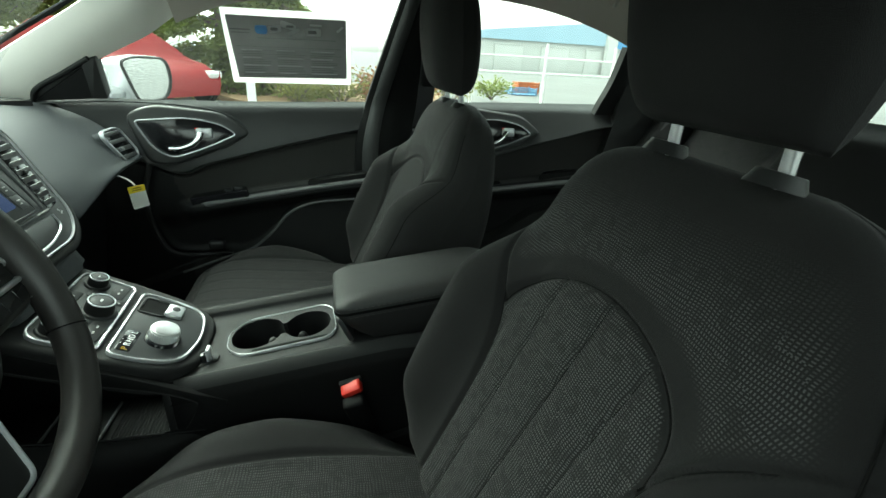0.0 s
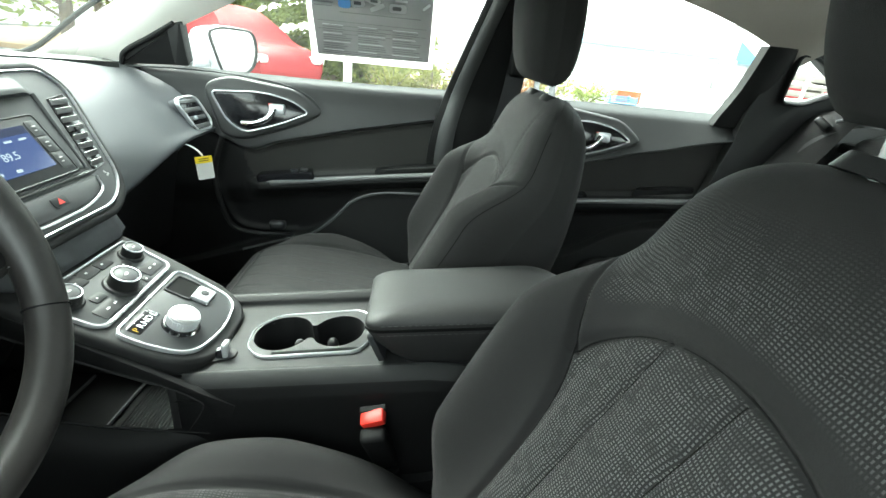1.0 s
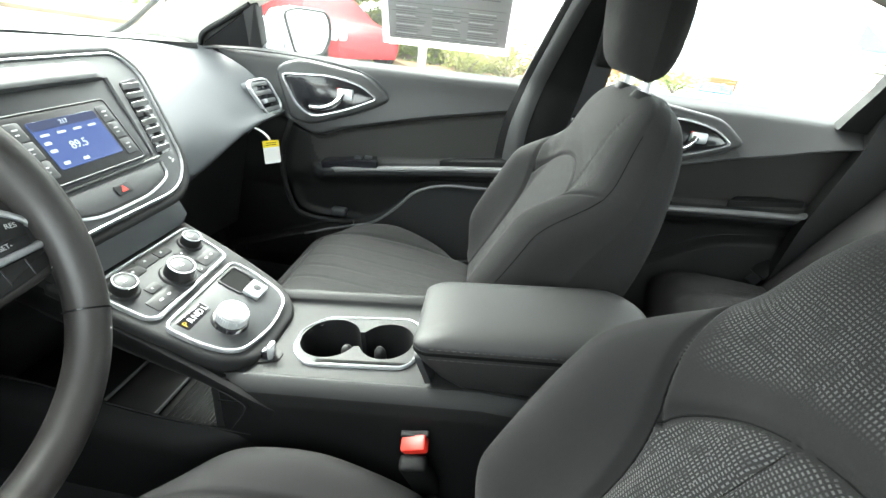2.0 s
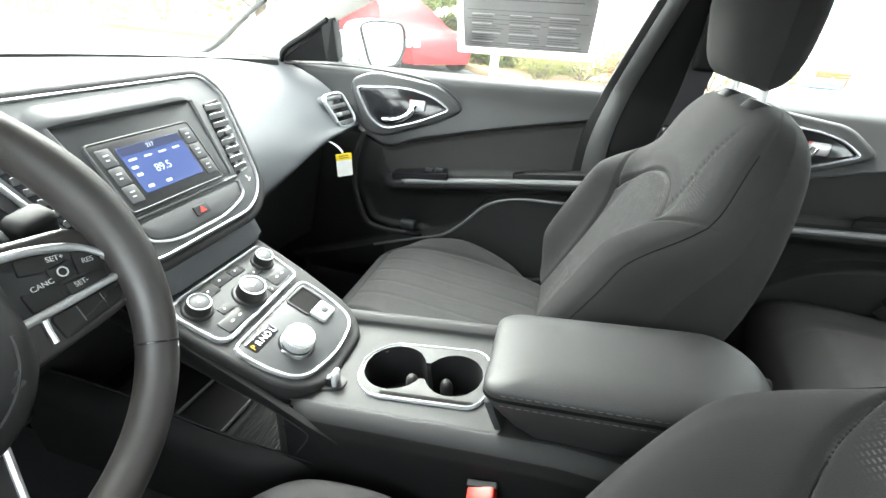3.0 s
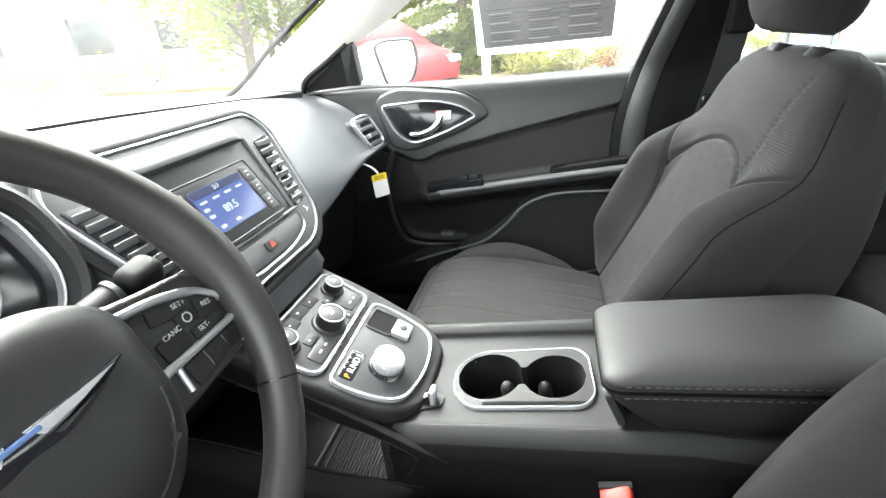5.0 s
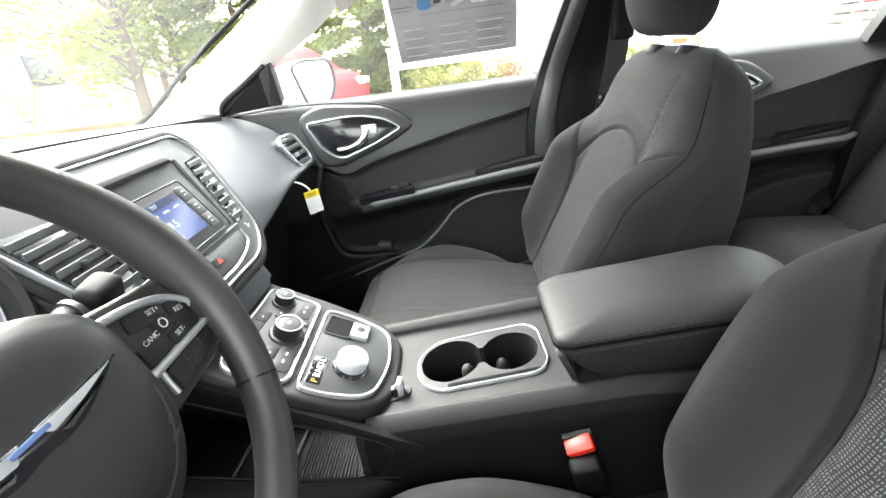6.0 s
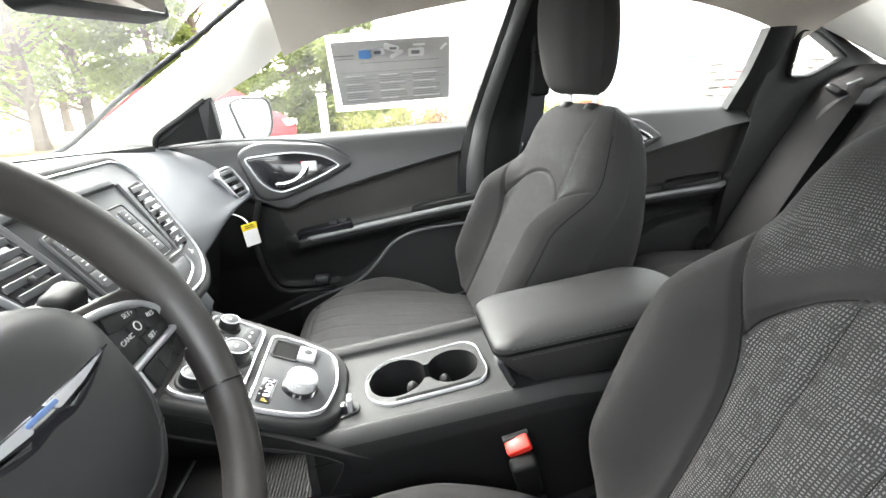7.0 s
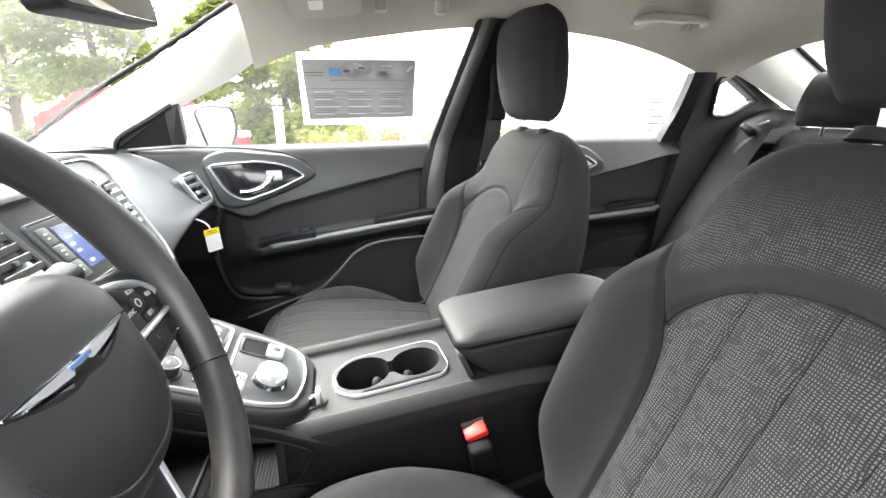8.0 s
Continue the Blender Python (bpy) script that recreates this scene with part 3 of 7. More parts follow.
def build_seat(pleats, insert_cloth):
    """A front seat; the driver's has sewn pleats, the passenger's a plain insert with a gathered seam."""
    seat = thing("front_seat", "", "car seat", "front car seats")

    def place(w, s, n):
        return Vector((0.22 + BT[0] * s + BN[0] * n, w, 0.56 - FLOOR + BT[1] * s + BN[1] * n))

    def seams(w, s, u):
        d = groove(arch_d(w, s), 0.0035, 0.006) if s > ARCH_S else 0
        if s < 0.42:
            d += groove(abs(w) - bolster_w(s), 0.0035, 0.007)
        d += groove(abs(u) - 0.93, 0.012, 0.0045)
        if arch_d(w, s) < 0:
            if pleats:
                p = lerp(0.066, 0.080, s / 0.35)
                d += 0.0045 * abs(math.sin(math.pi * w / p))**0.8 * step(0.0, -0.02, arch_d(w, s))
                for k in (-0.5, 0.0, 0.5):
                    d += groove(w - k * 2 * p, 0.003, 0.003)
        if not pleats and s > 0.30:
            gather = math.exp(-((w + 0.118 + 0.10 * (s - 0.42)) / 0.007)**2) * step(0.30, 0.34, s) * (1 - step(0.50, 0.53, s))
            d += gather * (0.0016 * math.sin(s * 760) - 0.0012)
        return d

    def front(u, v):
        u, s = 2 * u - 1, v * 0.56
        w = u * seat_half(s)
        f, _ = back_fields(w, s, u)
        f += seams(w, s, u) * (1 - abs(u)**12)
        band = step(0.020, 0.034, arch_d(w, s)) * step(0.33, 0.37, s) * (1 - step(0.43, 0.52, s)) * (1 - step(-0.03, -0.008, abs(w) - min(bolster_w(s), seat_half(s) - 0.02)))
        weave = max(1.0 if arch_d(w, s) < -0.004 else 0.0, 0.85 * band)
        return place(w, s, f), weave, (w, s)

    def rear(u, v):
        u, s = 2 * u - 1, v * 0.56
        w = u * seat_half(s)
        _, b = back_fields(w, s, u)
        return place(w, s, b + 0.003 * math.exp(-((abs(u) - 0.86) / 0.02)**2)), 0.0, (w, s)

    def region(u, v):
        u, s = 2 * u - 1, v * 0.56
        w = u * seat_half(s)
        if arch_d(w, s) < 0:
            return "insert"
        if abs(w) > bolster_w(s) and s < 0.42:
            return "right" if w > 0 else "left"
        return "upper"
    patchwork(190, 190, front, region, {
        "insert": ("back_insert", insert_cloth, "ribbed grey woven cloth insert"), "upper": ("backrest", insert_cloth, "charcoal cloth backrest with pale woven threads"),
        "left": ("side_bolster", insert_cloth, "plain charcoal cloth bolster"), "right": ("side_bolster", insert_cloth, "plain charcoal cloth bolster")}, seat)
    def seam_run(name, pts):
        path = []
        for w, s in pts:
            u = max(-0.999, min(0.999, w / seat_half(s)))
            f, _ = back_fields(w, s, u)
            path.append(place(w, s, f + seams(w, s, u) * (1 - abs(u)**12) + 0.0004))
        part(name, tube(path, 0.0010 if name == "seam" else 0.0007, 5, up=(1, 0, 0)), SEAM_AND_SHADE, seat, "dark sewn seam")

    arch = [(-arch_half(ARCH_S), ARCH_S)]
    arch += [(-arch_half(ARCH_S) * math.cos(q), ARCH_S + ARCH_H * math.sin(q)) for q in np.linspace(0.05, math.pi - 0.05, 40)]
    seam_run("seam", arch + [(arch_half(ARCH_S), ARCH_S)])
    for sg in (-1, 1):
        seam_run("seam", [(sg * bolster_w(s), s) for s in np.linspace(0.012, 0.385, 40)])
        seam_run("seam", [(sg * 0.935 * seat_half(s), s) for s in np.linspace(0.02, 0.50, 50)])
    for k in (-0.5, 0.0, 0.5) if pleats else ():
        run = [(k * 2 * lerp(0.066, 0.080, s / 0.35), s) for s in np.linspace(0.012, 0.39, 40)]
        seam_run("pleat", [(w, s) for w, s in run if arch_d(w, s) < -0.001])
    patchwork(60, 60, rear, lambda u, v: "r", {"r": ("back_cover", insert_cloth, "plain charcoal cloth back cover")}, seat)

    # cushion
    def half(v):
        return curve_at([(0, 0.135), (0.05, 0.180), (0.15, 0.225), (0.32, 0.248), (0.7, 0.25), (1, 0.235)], v)

    def top(w, v, u):
        """The middle stays low; the side bolsters arch up and fall away to the nose and to the backrest."""
        mid = curve_at([(0, 0.50), (0.08, 0.545), (0.25, 0.574), (0.5, 0.568), (1, 0.545)], v)
        side = curve_at([(0, 0.450), (0.14, 0.528), (0.263, 0.578), (0.41, 0.596), (0.53, 0.594), (0.75, 0.552), (0.88, 0.500), (1, 0.45)], v)
        return lerp(mid, side, step(0.13, 0.215, abs(w)))

    def cseam_w(v):
        return curve_at([(0, 0.10), (0.15, 0.135), (0.5, 0.155), (1, 0.15)], v)

    def cush(sign):
        def f(u, v):
            u = 2 * u - 1
            w = u * half(v)
            q = max(0, 1 - abs(u)**11)**0.5 * max(0, 1 - abs(2 * v - 1)**12 * (1 if v < 0.5 else 0.6))**0.5
            t, b = top(w, v, u), 0.43
            if sign > 0:
                t += (groove(abs(w) - cseam_w(v), 0.004, 0.006) if v > 0.10 else 0) + (groove((v - 0.13) * 0.47, 0.004, 0.006) if abs(w) < cseam_w(v) else 0)
                if abs(w) < 0.15 and v > 0.14:
                    for k in (-0.078, -0.026, 0.026, 0.078):
                        t += groove(w - k, 0.003, 0.0015)
                weave = 0.6 if abs(w) < cseam_w(v) - 0.004 and v > 0.14 else 0.0
                z = lerp(0.45, t, q)
            else:
                z, weave = lerp(0.45, b, q), 0.0
            return Vector((-0.222 + 0.487 * v, w, z - FLOOR)), weave, (w, v * 0.47)
        return f

    def creg(u, v):
        w = (2 * u - 1) * half(v)
        return "i" if abs(w) < cseam_w(v) and v > 0.13 else "b"
    patchwork(130, 130, cush(1), creg, {"i": ("seat_insert", insert_cloth, "ribbed grey woven cloth insert"), "b": ("seat_cushion", insert_cloth, "plain charcoal cloth cushion")}, seat)
    patchwork(30, 30, cush(-1), lambda u, v: "r", {"r": ("cushion_base", insert_cloth, "")}, seat)

    # headrest on two steel posts
    def hr(sign):
        def f(u, v):
            a, b = 2 * u - 1, 2 * v - 1
            hw = curve_at([(-1, 0.100), (-0.5, 0.117), (0.2, 0.125), (0.7, 0.121), (1, 0.098)], b)
            zz = 1.181 + 0.115 * b * (1 - 0.06 * abs(a)**2 * (1 if b > 0 else 0))
            q = max(0, 1 - abs(a)**4.4)**0.5 * max(0, 1 - abs(b)**7)**0.5
            thick = curve_at([(-1, 0.045), (0, 0.055), (1, 0.046)], b)
            xc = 0.427 - 0.010 * b
            d = q * thick + groove(abs(a) - 0.93, 0.02, 0.002) * q
            return Vector((xc - sign * d, a * hw, zz - FLOOR)), 0.0, (a * 0.1, b * 0.1)
        return f
    h = patchwork(40, 40, hr(1), lambda u, v: "h", {"h": ("headrest", insert_cloth, "charcoal cloth headrest")}, seat)["h"]
    patchwork(40, 40, hr(-1), lambda u, v: "h", {"h": ("headrest_back", insert_cloth, "")}, h)
    for y in (-0.065, 0.065):
        part("post", tube([(0.450, y, 0.98 - FLOOR), (0.444, y, 1.13 - FLOOR)], 0.0065, 12), CHROME, h, "polished steel headrest post")
        pl = Plane((0.446, y, 1.069 - FLOOR), (0, 1, 0), (-1, 0, 0.22))
        part("post_collar", knob(pl, 0, 0, 0.024, 0.019, -0.008, 0.005), BLACK, seat, "black plastic post collar")
    # side shield, hinge cover and runners
    for sg in (-1, 1):
        pl = Plane((0.02, sg * 0.252, 0.45 - FLOOR), (1, 0, 0), (0, 0, 1)) if sg < 0 else Plane((0.02, 0.252, 0.45 - FLOOR), (-1, 0, 0), (0, 0, 1))
        out = [(-0.20, -0.03), (0.20, -0.05), (0.27, 0.0), (0.25, 0.10), (0.16, 0.07), (-0.18, 0.035)]
        if sg > 0:
            out = [(-a, b) for a, b in out][::-1]
        part("side_shield", slab(pl, rounded(out, 0.03), -0.012, 0.006, 0.004), BLACK, seat, "black plastic seat side shield")
        part("runner", block((0.5, 0.035, 0.05), (0.04, sg * 0.19, 0.03), 0.006), SATIN, seat, "grey metal seat runner")
        part("foot", block((0.05, 0.03, 0.08), (-0.12, sg * 0.19, 0.08), 0.006), BLACK, seat)
        part("foot", block((0.05, 0.03, 0.08), (0.18, sg * 0.19, 0.08), 0.006), BLACK, seat)
    return seat


passenger_seat = build_seat(False, CLOTH_LIT)
passenger_seat.matrix_basis = pose(0, 0.362, FLOOR - 0.010)
tagged(passenger_seat, "charcoal cloth front passenger seat with a plain arched insert")
for o in passenger_seat.children:
    if o.name.startswith(("seat_insert", "seat_cushion", "cushion_base")):
        o.location = (-0.022, 0, 0.032)
    if o.name.startswith("headrest"):
        o.location = (0, 0, 0.015)
    if o.name.startswith("post_collar"):
        o.location = (0.004, 0, -0.010)
driver_seat = build_seat(True, CLOTH)
driver_seat.matrix_basis = pose(0.062, -0.37, FLOOR + 0.007)
for o in driver_seat.children:
    if o.name.startswith(("seat_insert", "seat_cushion", "cushion_base")):
        o.location = (-0.018, 0, 0.039)
    if o.name.startswith("headrest"):
        o.location = (0.004, 0, 0.027)
tagged(driver_seat, "charcoal cloth driver seat beside the steering wheel, pale woven threads")

# ---- doors on the passenger side ----
def door(name, label, x0, x1, crease, arm, pocket, edge, arm_x, lean=0.0):
    d = thing(name, label, "car door", "passenger-side car doors")
    edge_line = spline(edge, 8) if edge else None
    pocket_line = spline(pocket, 8)

    def state(x, z):
        zs, zc, za = sill_z(x), curve_at(crease, x), curve_at(arm, x)
        zp = curve_at(pocket, x)
        return zs, zc, za, zp

    def height(x, v):
        """Rows of the panel follow the pocket, the armrest, the crease and the sill."""
        zs, zc, za, zp = state(x, 0)
        stops = [0.40, min(zp, za - 0.035), za, zc, zs]
        cuts = [0.0, 0.30, 0.52, 0.72, 1.0]
        for i in range(4):
            if v <= cuts[i + 1] + 1e-9:
                return lerp(stops[i], stops[i + 1], (v - cuts[i]) / (cuts[i + 1] - cuts[i]))

    def fn(u, v):
        x = lerp(x0, x1, u)
        z = height(x, v)
        zs, zc, za, zp = state(x, z)
        ins = 0.024 * step(0.005, -0.005, z - zc)
        armp = step(arm_x[0], arm_x[0] + 0.07, x) * (1 - step(arm_x[1] - 0.08, arm_x[1], x))
        bump = 0.062 * armp * step(za - 0.075, za - 0.022, z) * (1 - step(za - 0.006, za + 0.006, z))
        low = 0.020 * step(za - 0.02, za - 0.09, z)
        pock = 0.035 * step(0.004, -0.012, z - zp)
        roll = 0.022 * step(zs - 0.035, zs + 0.005, z)**2
        lip = 0.0
        if edge_line:
            dd = away(edge_line, x, z)
            lip = 0.010 * math.exp(-(dd / 0.010)**2)
        y = door_y(x) + 0.012 - 0.02 * step(0.95, 0.80, z) + ins - bump + low - pock + roll - lip + groove(z - zc + 0.004, 0.006, -0.014) + groove(z - zp, 0.003, -0.004)
        y += groove(z - (za - 0.032), 0.002, -0.003) * armp
        if z > zc:
            y += lean * ((z - zc) / max(0.02, zs - zc) - 0.8)
        return Vector((x, y, z)), 0.0, (x, z)

    def region(u, v):
        x = lerp(x0, x1, u)
        z = height(x, v)
        zs, zc, za, zp = state(x, z)
        # ahead of the edge line the skin is coloured black for the dark footwell
        if edge and z < 0.80 and x < curve_at([(0.538, -0.283), (0.575, -0.340), (0.71, -0.366), (0.827, -0.337)], z):
            return "lower"
        if v > 0.72:
            return "upper"
        if v < 0.30:
            return "pocket"
        if arm_x[0] < x < arm_x[1] and za - 0.075 < z and v < 0.52:
            return "arm"
        if z > za:
            return "lower" if edge and x < curve_at([(0.70, -0.262), (0.74, -0.285), (0.79, -0.292), (0.80, -0.285)], z) else "insert"
        return "lower"
    patchwork(150, 150, fn, region, {
        "upper": ("upper_panel", DOORTOP, "soft dark grey vinyl upper panel"), "insert": ("door_insert", INSERT, "dark woven cloth insert"),
        "arm": ("armrest", SOFT, "padded black armrest"), "lower": ("lower_panel", BLACK, "black grained lower panel"), "pocket": ("map_pocket", POCKET, "moulded dark grey map pocket")}, d, 50)
    part("door_shell", sheet(lambda u, v: Vector((lerp(x0, x1, u), door_y(lerp(x0, x1, u)) + 0.075, lerp(0.40, sill_z(lerp(x0, x1, u)) - 0.03, v))), 20, 4, (0, 0.12, 0)), SILVER, d, "silver painted outer door skin")
    if edge:
        part("panel_edge", tube([(x, door_y(x) - 0.006, z) for x, z in edge_line], 0.0075, 10, up=(0, 1, 0)), POCKET, d, "rounded front edge of the trim")
    return d


front_door = door("front_door", "dark grey trimmed front passenger door with chrome-ringed handle recess", -0.60, 0.36,
                  [(-0.62, 0.90), (-0.35, 0.826), (-0.272, 0.789), (-0.20, 0.813), (-0.10, 0.838), (0.03, 0.870), (0.13, 0.892), (0.28, 0.924), (0.4, 0.945)],
                  [(-0.3, 0.70), (-0.24, 0.712), (-0.067, 0.738), (0.23, 0.780), (0.4, 0.80)],
                  [(-0.6, 0.40), (-0.16, 0.535), (-0.09, 0.560), (-0.03, 0.612), (0.02, 0.668), (0.09, 0.70), (0.2, 0.711), (0.36, 0.72)],
                  [(-0.337, 0.827), (-0.366, 0.71), (-0.340, 0.575), (-0.283, 0.538), (-0.16, 0.535)], (-0.30, 0.34))
rear_door = door("rear_door", "dark grey trimmed rear passenger door with chrome-ringed handle recess", 0.46, 1.125,
                 [(0.4, 0.76), (0.6, 0.83), (0.79, 0.889), (0.90, 0.918), (1.02, 0.953), (1.14, 0.976), (1.2, 0.985)],
                 [(0.4, 0.72), (0.72, 0.760), (1.0, 0.796), (1.2, 0.82)],
                 [(0.4, 0.50), (0.7, 0.56), (0.85, 0.66), (1.0, 0.70), (1.16, 0.71)], None, (0.52, 1.06), 0.055)

# ---- dashboard ----
def screen_base(y):
    return -1.06 + 0.50 * (abs(y) / 0.64)**2.4


def dash_profile(y):
    low = lerp(0.790, 0.845, step(0.18, 0.58, abs(y)))
    b = screen_base(y)
    side = [(b, 0.985), (lerp(b, -0.60, 0.5), 0.992), (-0.60 if abs(y) < 0.6 else -0.56, 0.990), (-0.52, 0.978), (-0.455, 0.945), (-0.405, 0.90), (-0.372, 0.86), (-0.352, low + 0.006),
            (-0.360, low - 0.008), (-0.42, low - 0.02), (-0.47, low - 0.06), (-0.50, 0.62), (-0.55, 0.50), (-0.75, 0.46)]
    mid = [(b, 0.985), (lerp(b, -0.60, 0.5), 0.995), (-0.60, 1.003), (-0.50, 1.013), (-0.435, 1.019), (-0.412, 1.008), (-0.370, 0.942), (-0.325, 0.875),
           (-0.266, 0.786), (-0.29, 0.772), (-0.37, 0.745), (-0.46, 0.66), (-0.52, 0.50), (-0.75, 0.46)]
    out = []
    for i, (a, c) in enumerate(zip(side, mid)):
        w = lerp(0.205, 0.115, step(4, 9, i))
        k = step(w + 0.03, w - 0.03, abs(y - 0.02))
        swell = 0.014 * step(0.44, 0.575, y) * {4: 0.6, 5: 1.0, 6: 0.9, 7: 0.6}.get(i, 0.0)
        out.append(Vector((lerp(a[0], c[0], k) + swell, y, lerp(a[1], c[1], k))))
    return out


dash = thing("dashboard", "dark grey grained dashboard with a chrome-edged centre stack", "dashboard")
ys = [-0.66 + 1.32 * i / 88 for i in range(89)]
def dash_band(i0, i1):
    """A band of the dashboard's skin between two steps of its profile, closed at both ends."""
    bm = bmesh.new()
    loft([spline(dash_profile(y), 3)[i0:i1] for y in ys], closed=False, caps=False, bm=bm)
    for y in (ys[0], ys[-1]):
        bm.faces.new([v for v in bm.verts if abs(v.co.y - y) < 1e-5])
    return bm


part("lower_dash", dash_band(26, 40), BLACK, dash, "black lower dashboard and knee panel", 60)
bm = dash_band(0, 27)
part("dash_pad", bm, DASH, dash, "grained dark grey vinyl dash pad", 60)


def words(text, name, pl, a, b, size, mat, parent, label="", h=0.0, turn=0.0, depth=0.0002):
    """Raised lettering on a plane, in the built-in font."""
    c = bpy.data.curves.new("letters", "FONT")
    c.body, c.size, c.align_x, c.align_y, c.extrude = text, size, "CENTER", "CENTER", depth
    tmp = bpy.data.objects.new("letters", c)
    me = bpy.data.meshes.new_from_object(tmp)
    bpy.data.objects.remove(tmp)
    co, si = math.cos(turn), math.sin(turn)
    for v in me.vertices:
        x, y = v.co.x, v.co.y
        v.co = pl.place(a + x * co - y * si, b + x * si + y * co, h + v.co.z + depth)
    me.materials.clear()
    me.materials.append(mat)
    ob = new(name, me)
    ob.parent = parent
    if label:
        ob["label"] = label
    return ob


def bar(pl, a, b, w, h, mat, parent, name="mark", z=0.0, turn=0.0, depth=0.0004):
    co, si = math.cos(turn), math.sin(turn)
    out = [(a + x * co - y * si, b + x * si + y * co) for x, y in box_outline(w, h, min(w, h) * 0.3, n=2)]
    return part(name, slab(pl, out, z, z + depth, 0.0001, 1), mat, parent)


# ---- centre stack on the dashboard ----
TS = math.atan2(0.067, 0.101)
STACK = Plane((-0.337, 0.008, 0.925), (0, 1, 0), (-math.sin(TS), 0, math.cos(TS)))
edge = [(-0.165, 0.104), (0.160, 0.103), (0.182, 0.070), (0.145, -0.080), (0.098, -0.114), (-0.098, -0.114), (-0.145, -0.080), (-0.186, 0.070)]
stack_line = rounded(edge, [0.02, 0.02, 0.03, 0.05, 0.05, 0.05, 0.05, 0.03], 7)
grown = rounded([(a * 1.085, b * 1.12 - 0.002) for a, b in edge], [0.02, 0.02, 0.03, 0.05, 0.05, 0.05, 0.05, 0.03], 7)
stack = part("centre_stack", slab(STACK, grown, -0.05, 0.004, 0.006, 4), DASH, dash, "dark grey centre stack surround")
fas = part("stack_fascia", slab(STACK, stack_line, 0.0, 0.010, 0.003), PANEL, dash, "satin grey stack fascia")
part("stack_groove", rim(STACK, rounded([(a * 1.055, b * 1.085 - 0.001) for a, b in edge], [0.02, 0.02, 0.03, 0.05, 0.05, 0.05, 0.05, 0.03], 7), 0.013, 0.002, 0.0075), RUBBER, fas, "dark gap round the fascia")
part("chrome_surround", rim(STACK, stack_line, 0.0040, 0.004, 0.0130), SILVER, fas, "satin chrome surround")
# recessed upper hood and the screen
hood = rounded([(-0.098, 0.070), (0.108, 0.068), (0.094, -0.052), (-0.084, -0.052)], 0.010)
# darker than the fascia: the recess's shade is put into the colour
part("screen_panel", slab(STACK, hood, 0.008, 0.0125, 0.002), SATIN, fas, "grey screen panel, darkened for its shaded recess")


def visor_pt(u, v):
    """The brow over the screen, rising towards the recess and dying out at both ends."""
    a = lerp(-0.118, 0.116, u)
    e = step(0.0, 0.16, u) * (1 - step(0.90, 1.0, u))
    prof = ((0.096, 0.0095), (0.088, 0.0140), (0.077, 0.0195), (0.071, 0.0212), (0.067, 0.0200), (0.0645, 0.0115))
    b, h = prof[round(v * 5)]
    return STACK.place(a, b, lerp(0.0095, h, e))


part("screen_brow", sheet(visor_pt, 30, 5, tuple(-STACK.n * 0.003)), PANEL, fas, "grey brow over the screen", 50)
for sg_, a_t, a_b in ((-1, -0.103, -0.088), (1, 0.112, 0.097)):
    part("recess_edge", tube([STACK.place(a_t, 0.066, 0.0115), STACK.place(lerp(a_t, a_b, 0.5), 0.005, 0.0115), STACK.place(a_b, -0.054, 0.0105)], lambda t: lerp(0.005, 0.0025, t), 8), PANEL, fas)
bez = part("screen_bezel", slab(STACK, box_outline(0.156, 0.088, 0.006, -0.001, -0.007), 0.011, 0.0155, 0.0015), GLOSS_GREY, dash, "dark grey screen bezel")
part("screen_frame", rim(STACK, box_outline(0.158, 0.090, 0.006, -0.001, -0.007), 0.003, 0.011, 0.0165), PANEL, bez)
disp = part("display", slab(STACK, box_outline(0.098, 0.062, 0.003, 0.001, -0.005), 0.0145, 0.0163, 0.0003, 1), SCREEN, bez, "lit blue radio display")
part("display_header", slab(STACK, box_outline(0.096, 0.011, 0.001, 0.001, 0.0200), 0.0160, 0.0167, 0.0001, 1), SCREEN_DARK, disp)
words("217", "display_text", STACK, -0.001, 0.0200, 0.008, LIT, disp, h=0.0168)
words("89.5", "display_text", STACK, -0.003, -0.011, 0.0150, LIT, disp, h=0.0165)
for k in range(4):
    bar(STACK, -0.036 + 0.023 * k, 0.008, 0.012, 0.0028, LIT, disp, "display_mark", 0.0165)
for a, b in ((-0.040, -0.002), (-0.040, -0.012), (-0.036, -0.029), (-0.008, -0.030)):
    bar(STACK, a, b, 0.009, 0.004, LIT, disp, "display_mark", 0.0165)
for col in (-0.0640, 0.0640):
    for k in range(3):
        b_ = 0.018 - 0.0245 * k
        bt = part("screen_button", slab(STACK, box_outline(0.019, 0.023, 0.003, col, b_), 0.0145, 0.0168, 0.0008), PANEL, bez)
        bar(STACK, col, b_ + 0.003, 0.007, 0.0018, MARK, bt, "button_mark", 0.0168)
        bar(STACK, col - 0.001, b_ - 0.003, 0.005, 0.0016, MARK, bt, "button_mark", 0.0168)
# strip with the hazard switch
strip = part("switch_strip", slab(STACK, rounded([(-0.084, -0.066), (0.100, -0.066), (0.090, -0.088), (0.045, -0.100), (-0.045, -0.100), (-0.078, -0.090)], 0.010), 0.008, 0.0125, 0.003), PANEL, fas, "grey switch strip")
part("strip_ridge", tube([STACK.place(a, -0.0595, 0.0115) for a in np.linspace(-0.088, 0.104, 12)], 0.0035, 8, flat=0.7), SATIN, strip)
hz = part("hazard_button", slab(STACK, box_outline(0.026, 0.014, 0.003, 0.010, -0.082), 0.011, 0.0145, 0.001), SATIN, strip)
part("hazard_mark", slab(STACK, rounded([(0.004, -0.086), (0.016, -0.086), (0.010, -0.077)], 0.001), 0.0144, 0.0149, 0.0002, 1), RED, hz, "red warning triangle")
